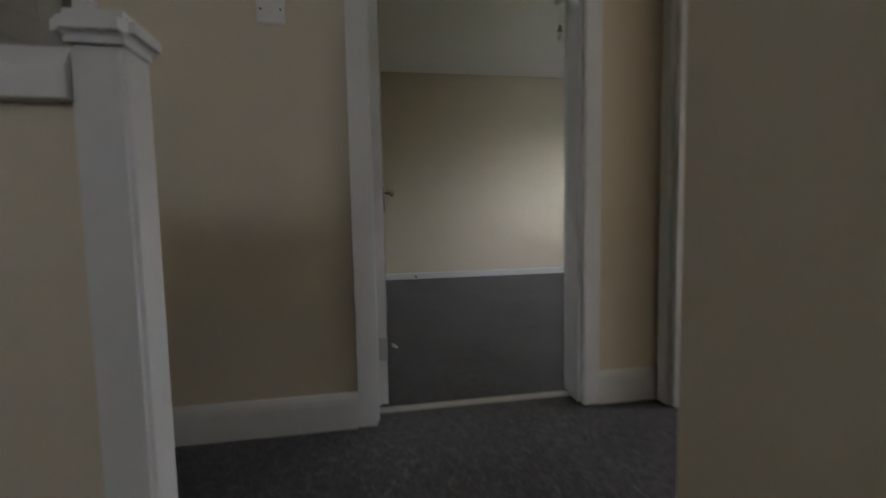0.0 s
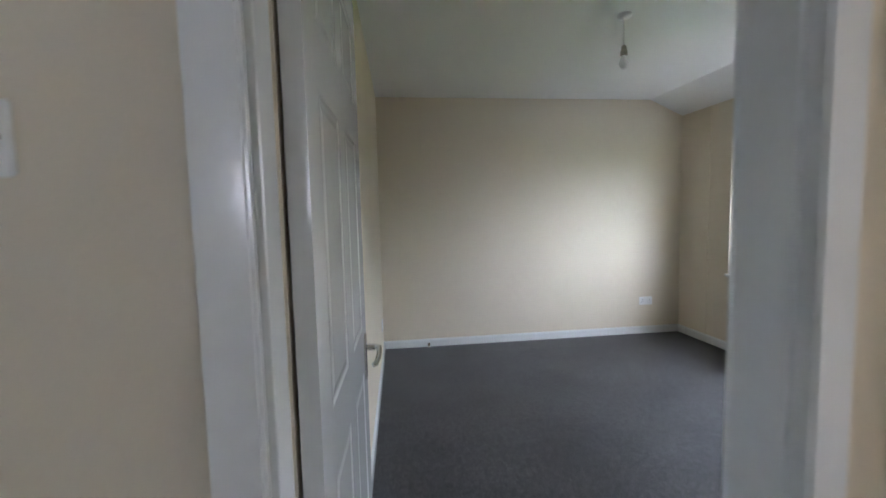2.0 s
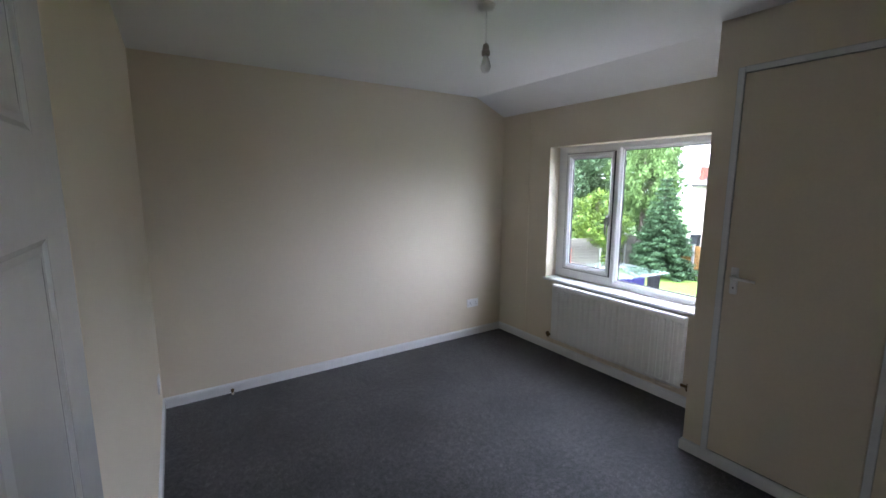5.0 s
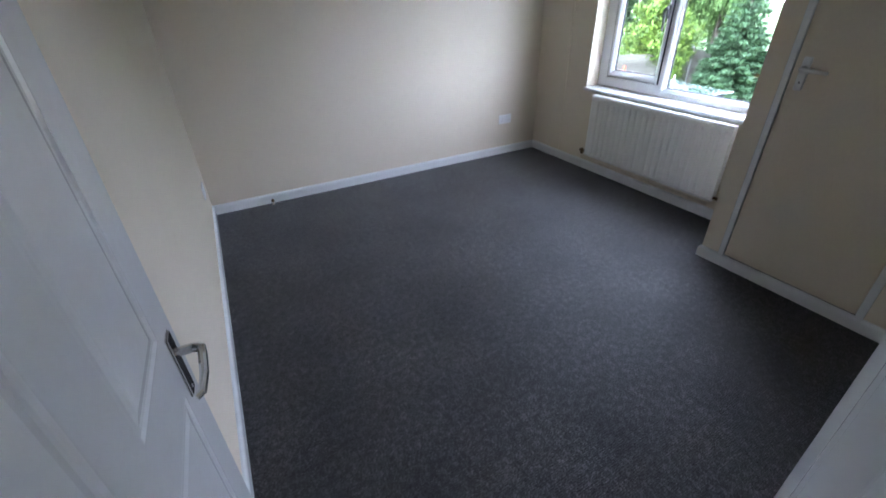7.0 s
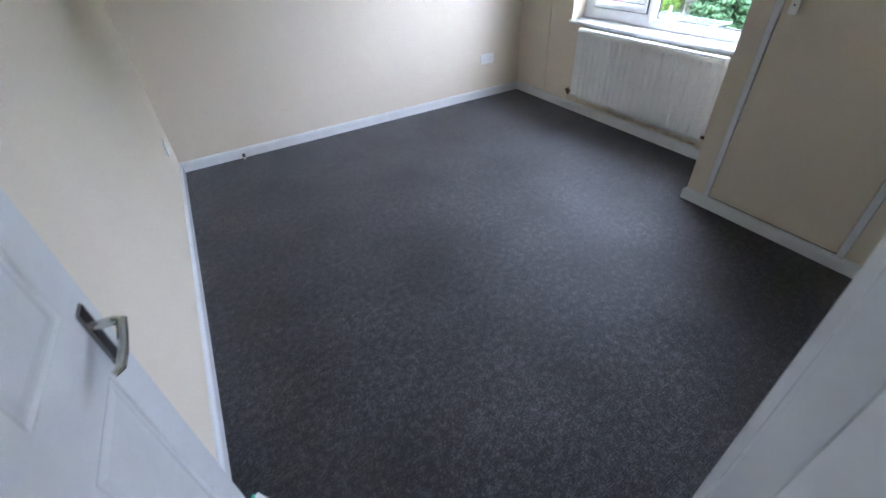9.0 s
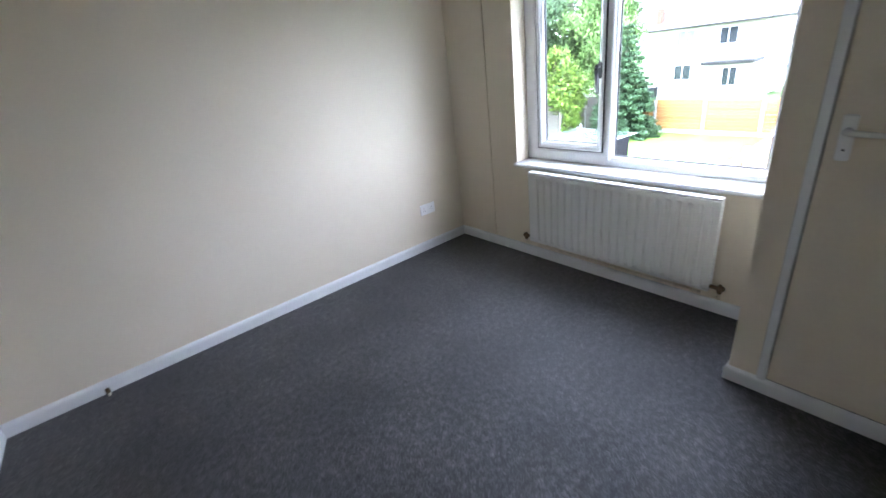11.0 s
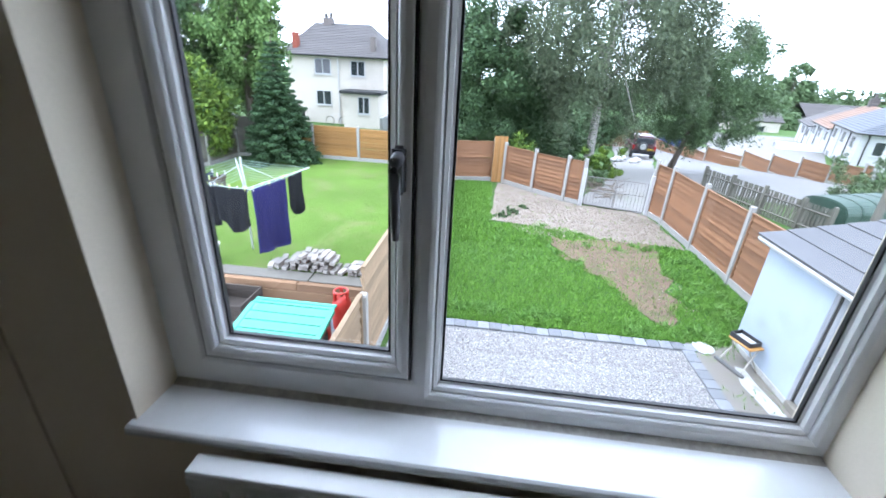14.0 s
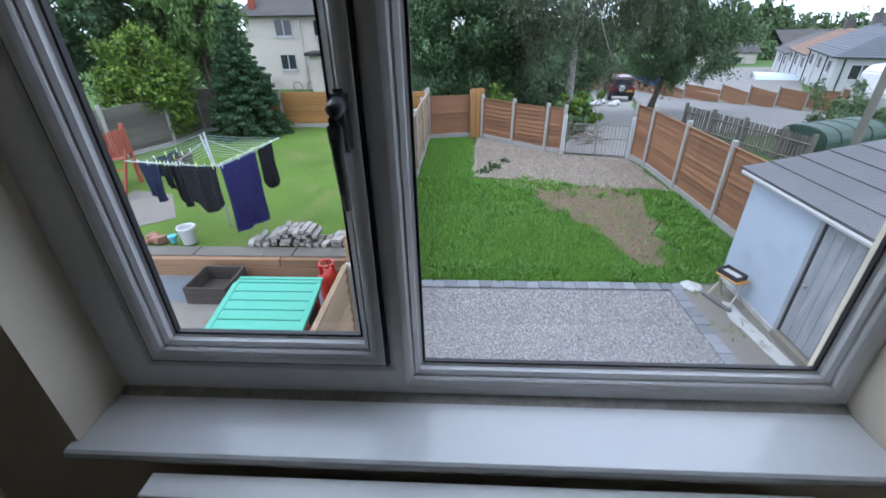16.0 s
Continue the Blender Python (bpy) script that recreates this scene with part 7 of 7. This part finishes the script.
def small_car():
    g = land(30.2, -9.6)
    m = pose(g.x, g.y, g.z + 0.02, 0, 0, 75)
    c = thing("parked_car", m, "blue hatchback car parked across the lane", "car")
    blue = mat("blue_car_paint", (0.04, 0.06, 0.22), 0.2, 0.03, coat=0.6)

    def add(pn, bm, material, lb=""):
        bmesh.ops.transform(bm, matrix=m, verts=bm.verts)
        return part(pn, bm, material, c, lb)
    add("body", prism([(0, 0.3), (4.0, 0.3), (4.05, 0.6), (3.9, 0.8), (2.9, 0.92), (0.1, 0.95), (-0.05, 0.6)], 1.65, Matrix.Translation((0, -0.82, 0)), bevel=0.06), blue)
    add("cabin", prism([(0.1, 0.93), (2.95, 0.93), (2.2, 1.4), (0.7, 1.42)], 1.45, Matrix.Translation((0, -0.72, 0)), bevel=0.05), blue)
    for s in (-1, 1):
        add("side_window", box((0.6, s * 0.72 - 0.02, 0.97), (2.3, s * 0.72 + 0.02, 1.32), 0.02), DARKGLASS)
    for x in (0.7, 3.2):
        for y in (-0.72, 0.72):
            wheel(c, (x, y, 0.3), 0.31, 0.2, m)


small_car()


def caravan():
    g = land(21.4, -14.4)
    m = pose(g.x, g.y, g.z - 0.2, 0, 0, -62)
    c = thing("caravan", m, "white touring caravan parked by the lane", "caravan")
    white = mat("white_caravan_panel", (0.5, 0.5, 0.5), 0.35, 0.03)

    def add(pn, bm, material, lb=""):
        bmesh.ops.transform(bm, matrix=m, verts=bm.verts)
        return part(pn, bm, material, c, lb)
    prof = [(0.25, 0.5), (4.6, 0.5), (4.9, 1.2), (4.6, 2.1), (4.2, 2.35), (0.7, 2.35), (0.3, 2.1), (0.0, 1.2)]
    add("body", prism(prof, 2.1, Matrix.Translation((0, -1.05, 0)), bevel=0.08), white)
    for s in (-1, 1):
        for x0, x1 in ((0.6, 1.7), (2.0, 2.8), (3.2, 4.2)):
            add("side_window", box((x0, s * 1.05 - 0.02, 1.3), (x1, s * 1.05 + 0.02, 1.9), 0.03), DARKGLASS)
    for y in (-0.85, -0.25, 0.35):
        add("front_window", box((-0.02, y, 1.35), (0.03, y + 0.5, 1.95), 0.02, m=pose(0.13, 0, -0.25, 0, 18, 0)), DARKGLASS)
        add("end_window", box((4.72, y, 1.35), (4.78, y + 0.5, 1.95), 0.02), DARKGLASS)
    add("tow_bar", tube([(0.2, 0, 0.5), (-1.0, 0, 0.45)], 0.05, 6), STEEL)
    for y in (-0.95, 0.95):
        wheel(c, (2.4, y, 0.33), 0.33, 0.2, m)


caravan()


def picket():
    a, e = Vector((19.9, -6.3, G)), Vector((15.0, -7.6, G))
    f = thing("picket_fence", a, "grey weathered picket fence beside the lane", "fence")
    d = (e - a)
    n = 44
    ang = math.degrees(math.atan2(d.y, d.x))
    pk = mesh_of(box((-0.035, -0.01, 0.03), (0.035, 0.01, 1.05)), "picket", FENCE_GREY)
    for k in range(n + 1):
        q = a.lerp(e, k / n)
        piece("picket", pk, pose(q.x, q.y, q.z - 0.2, 0, random.gauss(0, 1), ang), f)
    for z in (0.15, 0.65):
        part("rail", tube([a + Vector((0.02, 0.03, z)), e + Vector((0.02, 0.03, z))], 0.03, 4), FENCE_GREY, f)
    for k in (0, 12, 24, 36, 44):
        q = a.lerp(e, k / n)
        part("post", box((q.x - 0.05, q.y - 0.05, q.z - 0.3), (q.x + 0.05, q.y + 0.05, q.z + 0.95)), FENCE_GREY, f)


picket()


def covered_trailer():
    t = thing("covered_trailer", (14.2, -6.3, G), "trailer under a rounded dark green tarpaulin", "trailer")
    m = pose(15.85, -7.85, G, 0, 0, -68) @ Matrix.Scale(0.8, 4)
    tarp = mat("dark_green_tarpaulin", (0.018, 0.045, 0.03), 0.65, 0.15, 3, 30, 0.2)
    prof = [(-0.85, 0.2), (0.85, 0.2), (0.87, 0.85), (0.72, 1.1), (0.42, 1.22), (0, 1.26), (-0.42, 1.22), (-0.72, 1.1), (-0.87, 0.85)]
    lengths = [0, 0.85, 1.7, 2.55, 3.4]
    for x0, x1 in zip(lengths, lengths[1:]):
        part("tarpaulin_bay", prism(prof, x1 - x0 - 0.05, m @ Matrix.Translation((x0 + 0.02, 0, 0)) @ Matrix.Rotation(-math.pi / 2, 4, 'Z'), bevel=0.04), tarp, t)
        part("hoop", prism([(p[0] * 1.015, 0.25 + (p[1] - 0.25) * 1.015) for p in prof], 0.06, m @ Matrix.Translation((x1 - 0.05, 0, 0)) @ Matrix.Rotation(-math.pi / 2, 4, 'Z')), tarp, t)
    part("chassis", box((0, -0.8, 0.12), (3.6, 0.8, 0.27), m=m), DARK, t)
    for y in (-0.9, 0.9):
        wheel(t, (1.8, y, 0.26), 0.26, 0.16, m)


covered_trailer()

w = land(24.4, -4.5)
wp = thing("timber_screen", tuple(land(29.0, -4.6)), "reddish board fence behind the parked car", "fence")
q0, q1 = land(29.6, -3.9), land(29.0, -7.0)
for k in range(22):
    q = q0.lerp(q1, k / 22)
    part("board", box((-0.02, -0.11, 0), (0.02, 0.11, 1.9), m=pose(q.x, q.y, q.z, 0, 0, 8)), FENCE_BROWN, wp)
bags = thing("rubbish_heap", tuple(w), "white rubbish bags lying beside the drive", "rubbish")
for k in range(5):
    bb = bmesh.new()
    bmesh.ops.create_icosphere(bb, subdivisions=2, radius=0.3)
    for v in bb.verts:
        v.co *= 1 + 0.35 * noise.noise(v.co * 4 + Vector((k * 5, 0, 0)))
        v.co.z *= 0.6
    bmesh.ops.translate(bb, vec=(w.x + 0.5 * (k % 3), w.y - 0.4 * k + 0.6, w.z + 0.14), verts=bb.verts)
    part("bag", bb, OFFWHITE, bags, "", True)

tp = thing("telegraph_pole", (12.2, -6.4, G), "grey weathered timber pole", "pole")
part("pole", tube([(12.6, -6.6, G), (12.6, -6.6, 5.5)], [0.085, 0.07], 10), FENCE_GREY, tp)
np_ = thing("neighbour_board_fence", (9.6, -4.7, G), "pale upright timber boards behind the shed", "fence")
for k in range(14):
    part("board", box((-0.06, -0.012, 0), (0.06, 0.012, 2.35 + random.uniform(-0.02, 0.02)), m=pose(9.35 - 0.004 * k, -4.75 - 0.135 * k, G, 0, 0, 90)), FENCE_PALE, np_)

for k, (u, v, rx, rz) in enumerate(((30.5, -3.2, 2.6, 3.6), (31.5, 0.5, 3.0, 3.6), (30.0, 5.6, 1.8, 2.0), (34.0, -10.5, 2.6, 3.0), (31.5, -7.9, 2.2, 3.4), (24.6, -1.2, 1.8, 2.6), (25.4, 1.8, 2.0, 2.8), (27.5, -3.0, 1.7, 2.8), (33.0, -5.6, 2.4, 3.6))):
    shrub("hedge", tuple(land(u, v)), rx, rz, LEAF_DARK if k % 2 else LEAF_MID, "dark overgrown hedge on the far side of the lane", 60 + k, 70, 130, 0.11)

# weeds coming up through the hardcore
for x, y, r_w, sd in ((15.0, 1.35, 0.22, 61), (14.6, 1.65, 0.16, 62), (15.6, 0.9, 0.12, 63)):
    shrub("weed", tuple(land(x, y)), r_w, r_w * 0.6, LEAF_MID, "low clump of green weeds in the stony ground", sd, 14, 40, 0.035)
